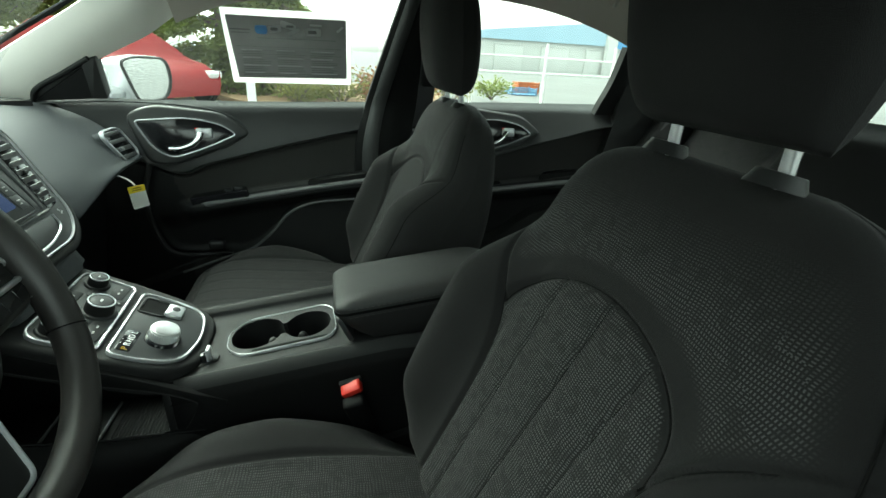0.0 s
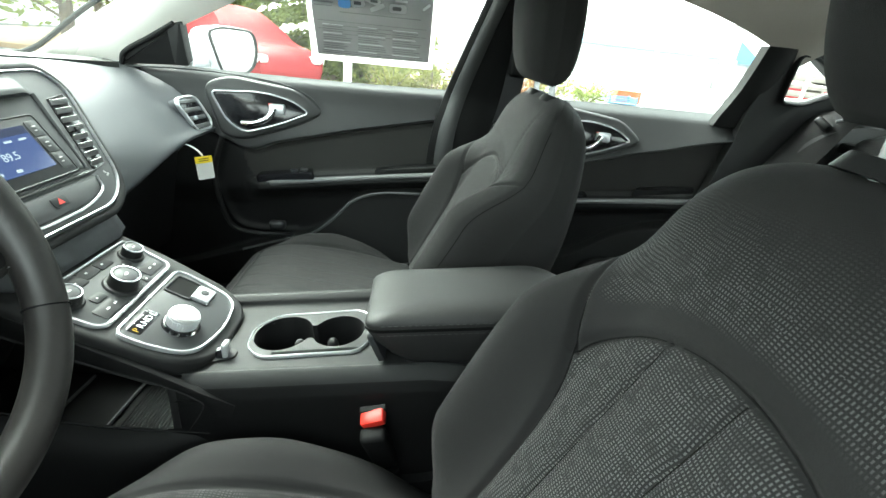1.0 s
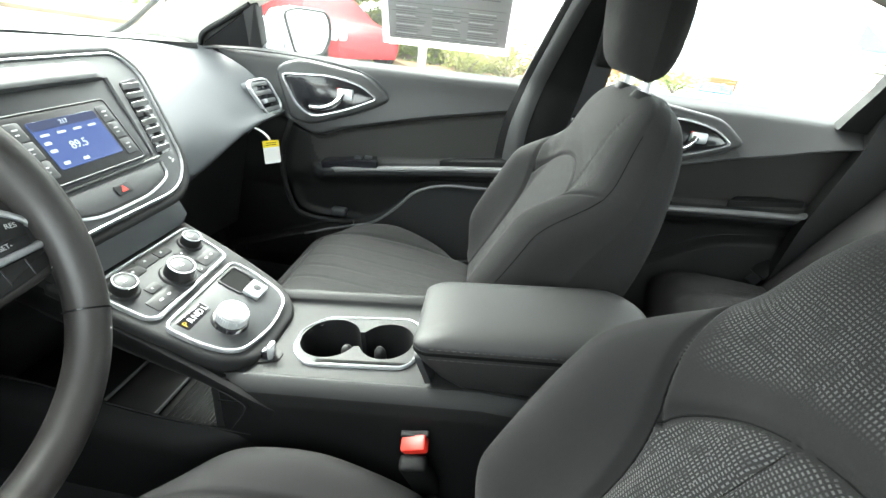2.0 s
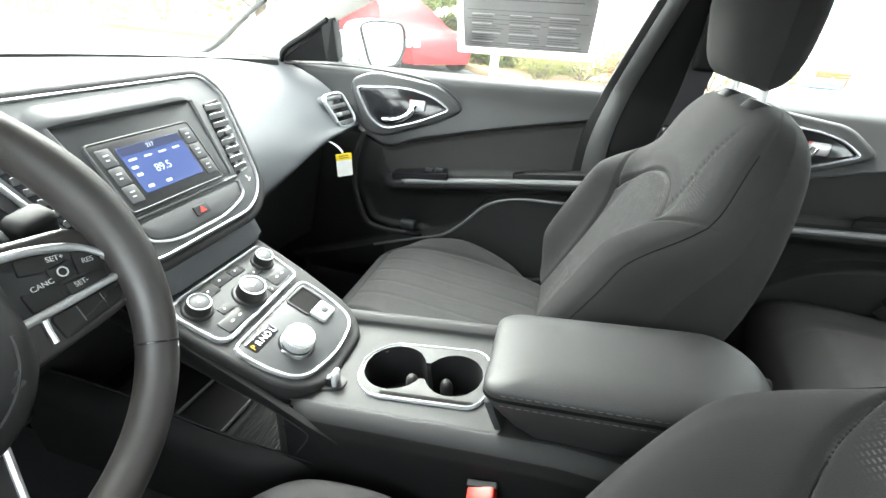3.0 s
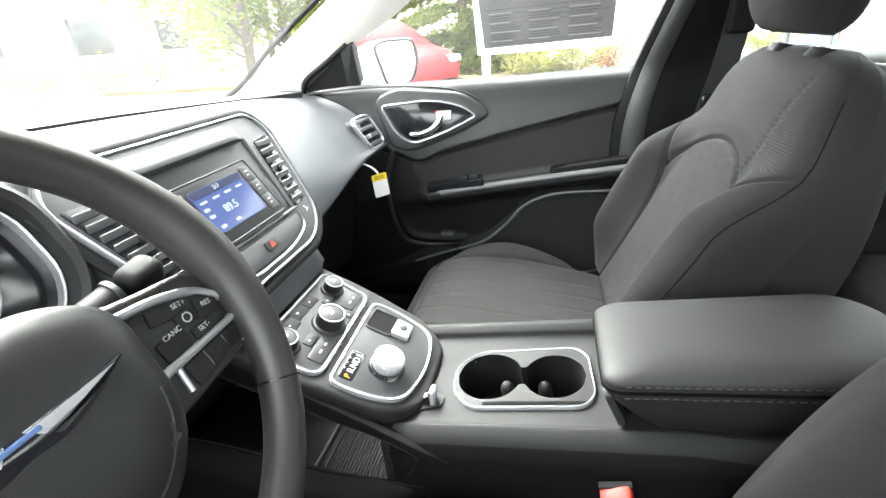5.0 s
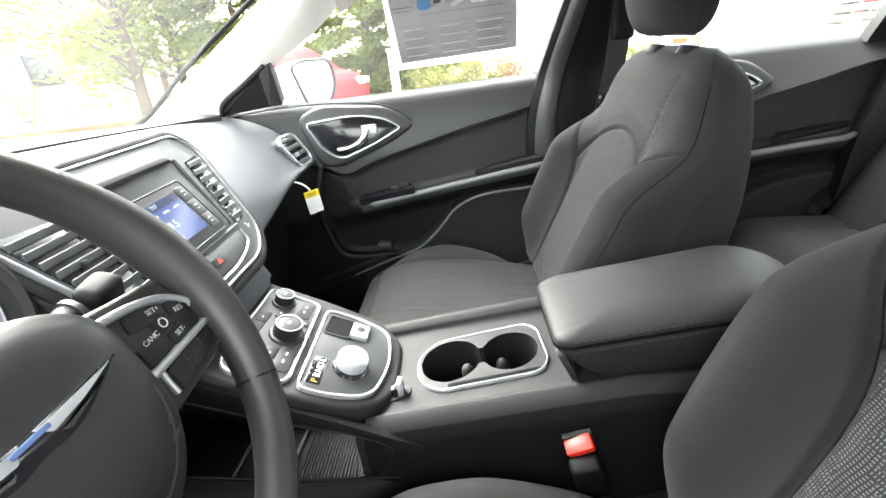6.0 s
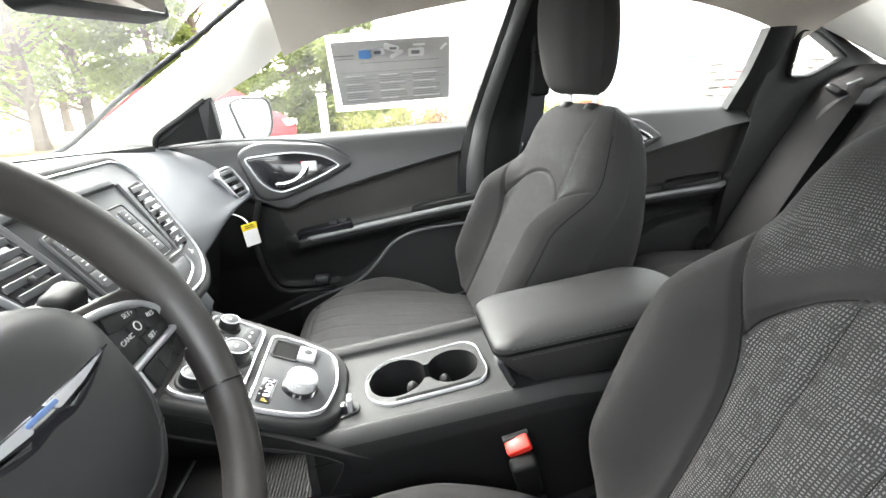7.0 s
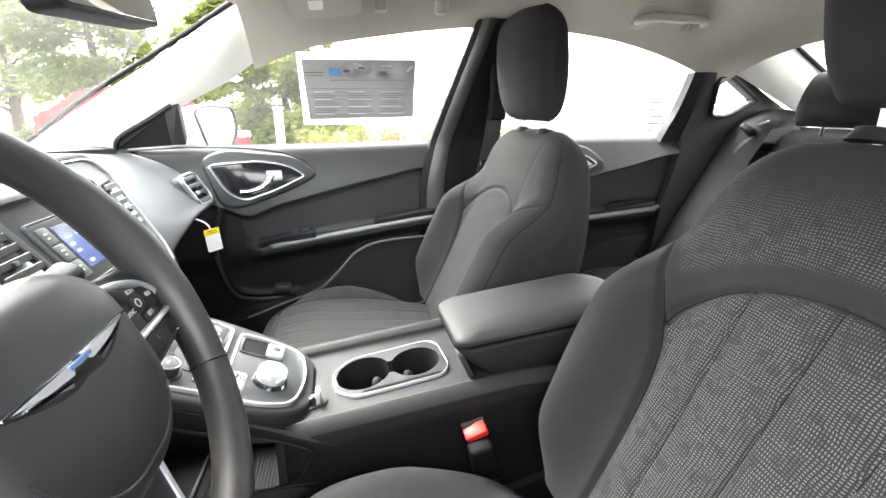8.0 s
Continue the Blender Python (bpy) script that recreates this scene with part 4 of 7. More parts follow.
part("strip_line", tube(spline([STACK.place(a, b, 0.0115) for a, b in ((-0.085, -0.068), (-0.080, -0.090), (-0.046, -0.1025), (0.0, -0.104), (0.046, -0.1025), (0.092, -0.090), (0.102, -0.068))], 5), 0.0018, 6), SILVER, strip, "thin silver lip")


def stack_vent(sg):
    """A slanting side vent in the fascia: dark throat, eight slats and a small lever."""
    def at(b, off):
        c0, c1, k0, k1 = (0.121, 0.148, 0.40, 0.52) if sg > 0 else (0.118, 0.142, 0.78, 0.92)
        return sg * (lerp(c0, c1, (b + 0.056) / 0.112) + off * lerp(k0, k1, (b + 0.056) / 0.112))
    out = [(at(-0.058, -0.036), -0.060), (at(-0.056, 0.036), -0.056), (at(0.060, 0.036), 0.062), (at(0.060, -0.036), 0.058)]
    if sg < 0:
        out = out[::-1]
    vent = part("air_vent", slab(STACK, rounded(out, 0.004), 0.006, 0.0108, 0.0005), GLOSS, dash, "black slatted side air vent")
    for k in range(8):
        b_ = -0.049 + 0.0142 * k
        sl = bmesh.new()
        loft([[STACK.place(at(b_, o), b_ + q[0], 0.010 + q[1]) for q in ((-0.0040, 0.0005), (-0.0034, 0.0022), (0.0030, 0.0050), (0.0040, 0.0042), (0.0, 0.0002))] for o in (-0.034, 0.0, 0.034)], bm=sl)
        part("slat", sl, LEDGE if sg > 0 else PANEL, vent)
    part("vent_lever", slab(STACK, box_outline(0.008, 0.007, 0.002, at(0.005, 0), 0.005), 0.012, 0.0165, 0.001), BLACK, vent)
    return vent


stack_vent(1), stack_vent(-1)
bar(STACK, 0.126, -0.072, 0.008, 0.003, MARK, fas, "button_mark", 0.010, 0.5)
bar(STACK, 0.124, -0.067, 0.003, 0.005, MARK, fas, "button_mark", 0.010, 0.5)

# outer dash vent beside the passenger door
OV = Plane((-0.371, 0.607, 0.893), (0.14, 0.99, 0), (-0.40, 0.0, 0.92))
ov_line = rounded([(a * 0.80, b * 0.88) for a, b in ((-0.030, -0.050), (0.042, -0.048), (0.060, -0.030), (0.040, 0.040), (0.015, 0.047), (-0.045, 0.045), (-0.057, 0.030))], 0.014)
part("vent_housing", slab(OV, [(a * 1.06, b * 1.05) for a, b in ov_line], -0.05, -0.001, 0.004), DASH, dash, "rounded dash end round the vent")
ov = part("air_vent", slab(OV, ov_line, -0.02, 0.002, 0.001), GLOSS, dash, "chrome-ringed outer air vent")
part("chrome_ring", rim(OV, ov_line, 0.0075, -0.003, 0.006), SILVER, ov, "satin chrome vent ring")
for k in range(4):
    b_ = -0.033 + 0.021 * k
    a0, a1 = -0.033 - 0.008 * k * 0.3, 0.036 - 0.004 * k
    part("slat", slab(OV, box_outline(a1 - a0, 0.0105, 0.003, (a0 + a1) / 2, b_), 0.001, 0.0055, 0.002), LEDGE, ov)
part("vent_lever", slab(OV, box_outline(0.012, 0.010, 0.002, -0.015, -0.012), 0.005, 0.011, 0.002), SILVER, ov)

# glove box lid, the lip under the pad and instrument hood
gb = part("glove_box", sheet(lambda u, v: Vector((lerp(-0.415, -0.475, v) - 0.02 * math.sin(math.pi * u), lerp(0.22, 0.60, u), lerp(0.775 + 0.045 * u, 0.53, v))), 20, 12, (-0.03, 0, 0)), BLACK, dash, "black glove box lid")
part("lid_lip", tube(spline([(-0.385, 0.225, 0.768), (-0.392, 0.35, 0.785), (-0.397, 0.48, 0.812), (-0.400, 0.60, 0.835)], 8), 0.014, 10, flat=0.8), SATIN, gb, "rounded glove box grip")
CLU = Plane((-0.37, -0.36, 0.945), (0, 1, 0), (-0.36, 0, 0.93))
cl_line = rounded([(-0.165, -0.055), (0.14, -0.060), (0.170, -0.02), (0.165, 0.055), (0.12, 0.085), (-0.12, 0.085), (-0.165, 0.055)], 0.035)
clu = part("instrument_panel", slab(CLU, cl_line, -0.03, 0.0, 0.002), GLOSS, dash, "dark instrument cluster in a chrome-edged hood")
part("cluster_ring", rim(CLU, cl_line, 0.005, -0.002, 0.010), SILVER, clu, "silver cluster edge")
part("cluster_hood", rim(CLU, [(a * 1.07, b * 1.12) for a, b in cl_line], 0.020, -0.03, 0.028), SOFT, clu, "black cluster hood")
for a in (-0.09, 0.075):
    part("dial", knob(CLU, a, 0.012, 0.050, 0.048, 0.0, 0.003), BLACK, clu)
    part("dial_ring", rim(CLU, [(a + 0.050 * math.cos(q), 0.012 + 0.050 * math.sin(q)) for q in np.linspace(0, 2 * math.pi, 33)[:-1]], 0.003, 0.0, 0.005), SILVER, clu)
    for k in range(11):
        q = math.pi * (1.25 - 1.5 * k / 10)
        bar(CLU, a + 0.041 * math.cos(q), 0.012 + 0.041 * math.sin(q), 0.008, 0.0015, MARK, clu, "dial_mark", 0.003, q)
part("defrost_strip", sheet(lambda u, v: Vector((lerp(screen_base(lerp(-0.60, 0.60, u)) + 0.005, screen_base(lerp(-0.60, 0.60, u)) + 0.10, v), lerp(-0.60, 0.60, u), 0.996 + 0.006 * math.sin(math.pi * v))), 40, 4, (0, 0, -0.012)), BLACK, dash, "black defroster strip under the windscreen")

# hang tag on the glove box grip
tag = thing("hang_tag", "small white and yellow card tag hanging below the dashboard", "tag")
TG = Plane((-0.330, 0.545, 0.775), (0.63, 0.79, 0.01), (-0.09, 0.04, 1.01))
part("card", slab(TG, box_outline(0.042, 0.058, 0.004, 0, -0.004), -0.0006, 0.0006, 0.0003, 1), PAPER, tag, "white card")
part("card_header", slab(TG, box_outline(0.0425, 0.017, 0.003, 0, 0.0165), -0.0009, 0.0010, 0.0003, 1), YELLOW, tag, "yellow printed header")
for k in range(2):
    bar(TG, 0, 0.019 - 0.005 * k, 0.026, 0.0018, BLACK, tag, "print", 0.0010, depth=0.0002)
part("strap", sheet(lambda u, v: Vector((-0.335 - 0.055 * u * u, lerp(0.548, 0.505, u) + 0.010 * (v - 0.5), lerp(0.798, 0.838, math.sin(u * 1.5)) + 0.002)), 10, 2, (0.0006, 0, 0)), PAPER, tag, "white paper strap")

# ---- centre console ----
con = thing("centre_console", "black and grey centre console with chrome trim between the seats", "console")
CUP = Plane((0.065, 0, 0.690), (1, 0, 0.14), (0, 1, 0))


def console_top(x):
    return 0.690 + 0.14 * (min(x, 0.25) - 0.065)


cup_edge = rounded([(-0.088, -0.035), (-0.060, -0.062), (0.080, -0.056), (0.094, -0.036), (0.088, 0.036), (0.070, 0.053), (-0.062, 0.046), (-0.092, 0.012)], 0.016)


def within(line, x, y):
    """Whether a point lies inside a closed outline."""
    hit = False
    for (ax, ay), (bx, by) in zip(line, line[1:] + line[:1]):
        if (ay > y) != (by > y) and x < ax + (y - ay) / (by - ay) * (bx - ax):
            hit = not hit
    return hit


CONSOLE_PROFILE = [(-0.116, 0.36), (-0.114, -0.075), (-0.108, -0.020), (-0.092, 0.001), (-0.080, -0.002), (-0.040, -0.002), (0.040, -0.002), (0.080, -0.002), (0.088, 0.008), (0.100, 0.014), (0.112, 0.002), (0.116, -0.06), (0.118, 0.36)]


def console_pt(u, v):
    x = lerp(-0.17, 0.52, u)
    zt = console_top(x)
    y = curve_at([(i / 12, p[0]) for i, p in enumerate(CONSOLE_PROFILE)], v)
    z = curve_at([(i / 12, p[1] if p[1] == 0.36 else zt + p[1]) for i, p in enumerate(CONSOLE_PROFILE)], v)
    return Vector((x, y, z)), 0.0, (x, y)


def console_region(u, v):
    p = console_pt(u, v)[0]
    if p.z > 0.6:
        a, b = (p - CUP.p).dot(CUP.u), p.y
        if within(cup_edge, a * 1.05, b * 1.05):
            return None
    if p.x < lerp(-0.10, -0.045, (p.z - 0.585) / 0.05) and p.z < 0.008 + curve_at([(-0.19, 0.692), (-0.11, 0.668), (-0.04, 0.636)], p.x):
        return None
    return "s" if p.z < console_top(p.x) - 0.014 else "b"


# the sides take the darker black, with shade put into its colour
patchwork(110, 72, console_pt, console_region, {"b": ("console_body", SOFT, "soft black console top"), "s": ("console_side", SHADED_BLACK, "black grained console sides")}, con, 50)
part("console_front", block((0.012, 0.222, 0.30), (-0.096, 0.0, 0.51), 0.003), BLACK, con, "dark wall behind the tray")
FLK = Plane((0, -0.1105, 0), (1, 0, 0), (0, 0, 1))
low_line = spline([(-0.46, 0.795), (-0.30, 0.735), (-0.185, 0.692), (-0.11, 0.669), (-0.062, 0.646), (-0.056, 0.630), (-0.082, 0.582)], 6)
flk = low_line + [(-0.060, 0.565), (-0.020, 0.600), (-0.012, 0.640), (-0.05, 0.656), (-0.11, 0.686), (-0.15, 0.704), (-0.22, 0.735), (-0.46, 0.84)]
part("opening_end", slab(FLK, [(-0.098, 0.37), (-0.03, 0.37), (-0.03, 0.61), (-0.055, 0.64), (-0.098, 0.66)], -0.006, -0.001, 0.001), SHADED_BLACK, con, "black wall closing the tray opening")
fp = part("bridge_flank", slab(FLK, flk, -0.006, 0.003, 0.002), SHADED_BLACK, con, "black flank under the shifter bridge")
part("flank_lip", tube([(a, -0.113, b + 0.001) for a, b in low_line], 0.0012, 6), BLACK, fp, "thin rounded edge")
part("side_seam", tube([(x, -0.1100, console_top(x) - 0.030) for x in np.linspace(-0.10, 0.14, 14)], 0.0011, 6), SEAM_AND_SHADE, con)
# cup holders
hole = []
for i in range(49):
    a = lerp(-0.086, 0.084, i / 48)
    y = max((0.044**2 - (a + 0.042)**2) if abs(a + 0.042) < 0.044 else 0, (0.040**2 - (a - 0.044)**2) if abs(a - 0.044) < 0.040 else 0)**0.5
    hole.append((a, max(y, 0.016 if -0.06 < a < 0.06 else 0.0005)))
hole = hole + [(a, -b) for a, b in hole[::-1][1:-1]]
bm = bmesh.new()
o_ = [bm.verts.new(CUP.place(a, b, 0.002)) for a, b in cup_edge]
h_ = [bm.verts.new(CUP.place(a, b - 0.003, 0.002)) for a, b in hole]
for lp in (o_, h_):
    for i in range(len(lp)):
        bm.edges.new((lp[i - 1], lp[i]))
bmesh.ops.triangle_fill(bm, use_beauty=True, use_dissolve=False, edges=list(bm.edges))
o2 = [bm.verts.new(CUP.place(a, b, -0.012)) for a, b in cup_edge]
for i in range(len(o_)):
    bm.faces.new((o_[i - 1], o_[i], o2[i], o2[i - 1]))
tray = part("cup_tray", bm, BLACK, con, "dark grey twin cup holder tray", 30)
bm = bmesh.new()
loft([[CUP.place(a * k, (b - 0.003) * k, h) for a, b in hole] for k, h in ((1.0, 0.0022), (0.985, -0.004), (0.97, -0.03), (0.95, -0.068))], caps=False, bm=bm)
bm.faces.new([v for v in bm.verts if (v.co - CUP.p).dot(CUP.n) < -0.0675])
part("cup_well", bm, RUBBER, tray, "black rubber twin cup well")
for a in (-0.024, 0.028):
    part("cup_fin", loft([[CUP.place(a + r * math.cos(q), 0.008 + r * math.sin(q), h) for q in np.linspace(0, 2 * math.pi, 13)[:-1]] for r, h in ((0.0095, -0.06), (0.0095, -0.034), (0.0085, -0.027), (0.0055, -0.022), (0.002, -0.020))]), POCKET, tray, "grey rubber cup grip")
# flat black strip; the slot's dark depth is only coloured
part("cup_slot", slab(CUP, rounded([(-0.045, -0.0575), (0.082, -0.0525), (0.082, -0.0475), (-0.045, -0.0515)], 0.002), 0.001, 0.0028, 0.0003, 1), SEAM_AND_SHADE, tray)
part("chrome_surround", rim(CUP, cup_edge, 0.0026, -0.002, 0.0038), CHROME, tray, "satin chrome cup holder surround")
# small coin flap ahead of the cups
fl_ = part("coin_flap", slab(CUP, rounded([(-0.128, -0.066), (-0.098, -0.058), (-0.098, -0.040), (-0.114, -0.034)], 0.006), -0.002, 0.0008, 0.0004), BLACK, con, "small black flap with a chrome tip")
part("flap_tip", block((0.009, 0.018, 0.026), CUP.place(-0.110, -0.050, 0.010), 0.004, 3), CHROME, fl_, "bright chrome tip")
part("flap_core", block((0.012, 0.014, 0.017), CUP.place(-0.118, -0.052, 0.006), 0.004), GLOSS, fl_)

def dome(pl, outline, h0, h1, h2, rings=14):
    """A softly domed pad: straight sides from h0 to h1, then rounded over to h2."""
    loops = [[pl.place(a, b, h0) for a, b in outline]]
    for i in range(rings + 1):
        t = i / rings * math.pi / 2
        r = 1 - 0.985 * (i / rings)**2 if i > 0 else 1.0
        loops.append([pl.place(a * r, b * r, h1 + (h2 - h1) * (1 - r**5)**0.55) for a, b in outline])
    return loft(loops)


# armrest lid: domed padded top with stitching, over an undercut lower shell
LID = Plane((0.307, -0.017, 0.786), (1, 0, 0.13), (0, 1, 0))
lid_line = rounded([(-0.152, -0.066), (-0.138, -0.076), (0.114, -0.077), (0.145, -0.030), (0.145, 0.035), (0.114, 0.077), (-0.138, 0.074), (-0.154, 0.062)], [0.015, 0.015, 0.05, 0.04, 0.04, 0.05, 0.02, 0.02], 6)
lid_ = part("armrest_lid", dome(LID, lid_line, -0.004, 0.003, 0.021, 18), LEATHER, con, "padded black leatherette armrest lid", 60)
part("lid_base", loft([[LID.place(a * k + d, b * k, h) for a, b in lid_line] for k, d, h in ((0.78, 0.030, -0.074), (0.84, 0.026, -0.066), (0.92, 0.017, -0.048), (0.985, 0.006, -0.022), (1.004, 0.001, -0.008), (0.996, 0, -0.003))]), LEATHER, lid_, "firm undercut lower shell of the lid", 60)
part("lid_seam", rim(LID, [(a * 1.002, b * 1.003) for a, b in lid_line], 0.0020, -0.0055, -0.001), SEAM_AND_SHADE, lid_)


def stitches(pl, line, length, gap, mat, parent, h, r=0.0006):
    """A row of thread stitches along a closed or open line on a plane, joined as one run of thread."""
    pts = [Vector(p) for p in line]
    bm, acc, on, seg = bmesh.new(), 0.0, True, []
    for p, q in zip(pts, pts[1:]):
        d = (q - p).length
        n = max(1, int(d / 0.001))
        for i in range(n):
            seg.append(p.lerp(q, i / n))
            acc += d / n
            if acc > (length if on else gap):
                if on and len(seg) > 1:
                    tube([pl.place(seg[0].x, seg[0].y, h), pl.place(seg[-1].x, seg[-1].y, h)], r, 4, bm=bm)
                acc, on, seg = 0.0, not on, []
    return tagged(part("stitching", bm, mat, parent), kind="stuff")


lw = Plane((0.307, -0.094, 0.786), (1, 0, 0.13), (0, 0, 1))
stitches(lw, [(-0.13, 0.005), (0.12, 0.005)], 0.005, 0.002, THREAD, lid_, 0.0005)
stitches(lw, [(-0.13, -0.010), (0.12, -0.010)], 0.005, 0.002, THREAD, lid_, 0.0005)
part("hinge_strip", slab(Plane((0.172, -0.017, 0.738), (0, 1, 0), (-0.42, 0, 0.91)), box_outline(0.138, 0.050, 0.008, 0, -0.006), -0.006, 0.002, 0.002), SATIN, con, "grey strip at the front of the lid")

# shifter panel: a tongue that slopes up to the stack
SHIFT = Plane((-0.2305, 0.003, 0.755), (0, 1, 0), (-0.113, 0, 0.049))
tongue = rounded([(-0.116, 0.075), (0.116, 0.075), (0.112, -0.04), (0.094, -0.150), (0.055, -0.194), (-0.064, -0.196), (-0.102, -0.152), (-0.112, -0.04)], [0.012, 0.012, 0.05, 0.05, 0.05, 0.05, 0.05, 0.05], 7)
sp = part("shift_panel", slab(SHIFT, tongue, -0.050, 0.0, 0.008, 4), SOFT, con, "soft black shifter bridge")
part("bridge_seam", rim(SHIFT, [(a * 1.002, b * 1.002) for a, b in tongue], 0.0012, -0.034, -0.031), SATIN, sp)
up_line = rounded([(-0.100, 0.034), (0.094, 0.034), (0.084, -0.048), (-0.095, -0.055)], [0.030, 0.012, 0.012, 0.02], 7)
lo_line = rounded([(-0.095, -0.068), (0.078, -0.062), (0.077, -0.118), (0.064, -0.166), (-0.006, -0.179), (-0.078, -0.164), (-0.094, -0.118)], [0.014, 0.014, 0.03, 0.035, 0.08, 0.035, 0.03], 7)
up_ = part("control_plate", slab(SHIFT, up_line, -0.004, 0.003, 0.001), SATIN, con, "satin grey climate control plate")
lo_ = part("shifter_plate", slab(SHIFT, lo_line, -0.004, 0.003, 0.001), SATIN, con, "satin grey shifter plate")
part("chrome_surround", rim(SHIFT, up_line, 0.0046, 0.0, 0.006), CHROME, up_, "satin chrome surround")
part("chrome_surround", rim(SHIFT, lo_line, 0.0046, 0.0, 0.006), CHROME, lo_, "satin chrome surround")
part("stack_neck", sheet(lambda u, v: SHIFT.place(lerp(-0.11, 0.11, u), lerp(0.065, 0.16, v), 0.001 + 0.05 * v * v), 16, 8, (0, 0, -0.03)), SATIN, con, "grey neck below the centre stack")


def dial_knob(a, b, r, h, cap):
    k = part("control_knob", knob(SHIFT, a, b, r, r * 0.93, 0.004, h, 36), BLACK, up_, "black ridged knob with a bright top ring")
    part("knob_skirt", knob(SHIFT, a, b, r * 1.28, r * 1.18, 0.002, 0.0065, 36), GLOSS_GREY, k)
    part("knob_ring", rim(SHIFT, [(a + r * 0.86 * math.cos(q), b + r * 0.86 * math.sin(q)) for q in np.linspace(0, 2 * math.pi, 37)[:-1]], r * 0.10, h - 0.001, h + 0.0010), SILVER, k, "silver knob ring")
    part("knob_cap", knob(SHIFT, a, b, r * 0.74, r * 0.70, h - 0.001, h + cap, 32), SATIN, k)
    bar(SHIFT, a, b, r * 0.35, r * 0.16, MARK, k, "knob_mark", h + cap)
    return k


dial_knob(-0.072, 0.006, 0.0165, 0.020, 0.0004)
dial_knob(0.067, 0.006, 0.0150, 0.020, 0.0004)
dial_knob(-0.003, -0.024, 0.0205, 0.024, 0.0004)
for a, b, w, d in ((-0.036, 0.018, 0.022, 0.016), (-0.008, 0.022, 0.026, 0.016), (0.022, 0.020, 0.022, 0.014), (0.040, 0.000, 0.018, 0.012), (-0.046, -0.017, 0.018, 0.012), (-0.052, -0.038, 0.040, 0.018), (0.060, -0.030, 0.034, 0.018), (0.030, -0.040, 0.012, 0.010)):
    kb = part("control_button", slab(SHIFT, box_outline(w * 1.22, d * 1.2, 0.004, a, b), 0.002, 0.0048, 0.0012), GLOSS_GREY, up_)
    bar(SHIFT, a - w * 0.15, b, w * 0.16, 0.0028, MARK, kb, "button_mark", 0.0048)
    if w > 0.03:
        bar(SHIFT, a + w * 0.22, b, w * 0.14, 0.0028, MARK, kb, "button_mark", 0.0048)
gk = part("shift_knob", knob(SHIFT, -0.034, -0.125, 0.0212, 0.0204, 0.007, 0.0245, 48, 0.002), KNOB, lo_, "polished metal rotary shift knob")
part("shift_knob_top", knob(SHIFT, -0.034, -0.125, 0.0186, 0.0180, 0.0240, 0.0257, 48), KNOB, gk)
part("shift_knob_base", knob(SHIFT, -0.034, -0.125, 0.0265, 0.0240, 0.002, 0.008, 48), GLOSS, gk, "gloss black knob base")
for k in range(36):
    q = 2 * math.pi * k / 36
    part("knurl", slab(Plane(SHIFT.place(-0.034, -0.125, 0.0155), SHIFT.u * math.cos(q + math.pi / 2) + SHIFT.v * math.sin(q + math.pi / 2), SHIFT.n), box_outline(0.0021, 0.011, 0.0005, n=1), 0.0204, 0.0215, 0.0003, 1), KNOB, gk)
gp = part("gear_display", slab(SHIFT, box_outline(0.052, 0.020, 0.004, -0.056, -0.084), 0.002, 0.0038, 0.0005), GLOSS, lo_, "black gear display")
words("P", "gear_letter", SHIFT, -0.0765, -0.086, 0.0125, AMBER, gp, "lit amber letter", 0.0039)
for k, ch in enumerate("RNDL"):
    words(ch, "gear_letter", SHIFT, -0.0660 + 0.0102 * k, -0.086, 0.0125, WHITE, gp, "white letter", 0.0039)
    bar(SHIFT, -0.0660 + 0.0102 * k, -0.0765, 0.0018, 0.0018, MARK, gp, "gear_dot", 0.0039)
# flat black plate paints the shade of a deep bin
part("bin", slab(SHIFT, box_outline(0.040, 0.036, 0.005, 0.044, -0.090), 0.0025, 0.0036, 0.0004, 1), SEAM_AND_SHADE, lo_, "flat black plate for the shade in an open bin")
part("bin_rim", rim(SHIFT, box_outline(0.044, 0.040, 0.006, 0.044, -0.090), 0.004, 0.002, 0.0055), GLOSS_GREY, lo_)
epb = part("parking_brake_switch", slab(SHIFT, box_outline(0.034, 0.027, 0.004, 0.042, -0.122), 0.002, 0.010, 0.003), SILVER, lo_, "silver parking brake switch")
part("switch_mark", knob(SHIFT, 0.044, -0.122, 0.008, 0.007, 0.0095, 0.0108, 20), SATIN, epb)

# open tray under the bridge
tr = thing("console_tray", "black open storage tray with a ribbed rubber mat", "storage tray")
part("tray_shell", block((0.46, 0.235, 0.12), (-0.33, 0.0, 0.425), 0.018, 4), SHADED_BLACK, tr)
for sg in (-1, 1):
    wall_ = part("tray_wall", loft([[Vector((x, sg * (0.100 + (a - 0.100) * (1 - 0.75 * step(-0.16, -0.01, x))), b + 0.02 * step(-0.16, -0.40, x))) for a, b in ((0.100, 0.40), (0.102, 0.560), (0.107, 0.580), (0.116, 0.586), (0.128, 0.582), (0.140, 0.568), (0.144, 0.545), (0.138, 0.40))] for x in np.linspace(-0.55, -0.005, 18)]), SHADED_BLACK, tr, "rounded side wall of the tray")
    part("wall_groove", tube([(x, sg * 0.113, 0.587 + 0.02 * step(-0.16, -0.40, x)) for x in np.linspace(-0.55, -0.05, 12)], 0.0018, 6), RUBBER, wall_)
mt = part("ribbed_mat", slab(Plane((-0.305, 0, 0.484), (1, 0, 0), (0, 1, 0)), box_outline(0.39, 0.19, 0.02), 0.0, 0.003, 0.001), RUBBER, tr, "ribbed black rubber mat")
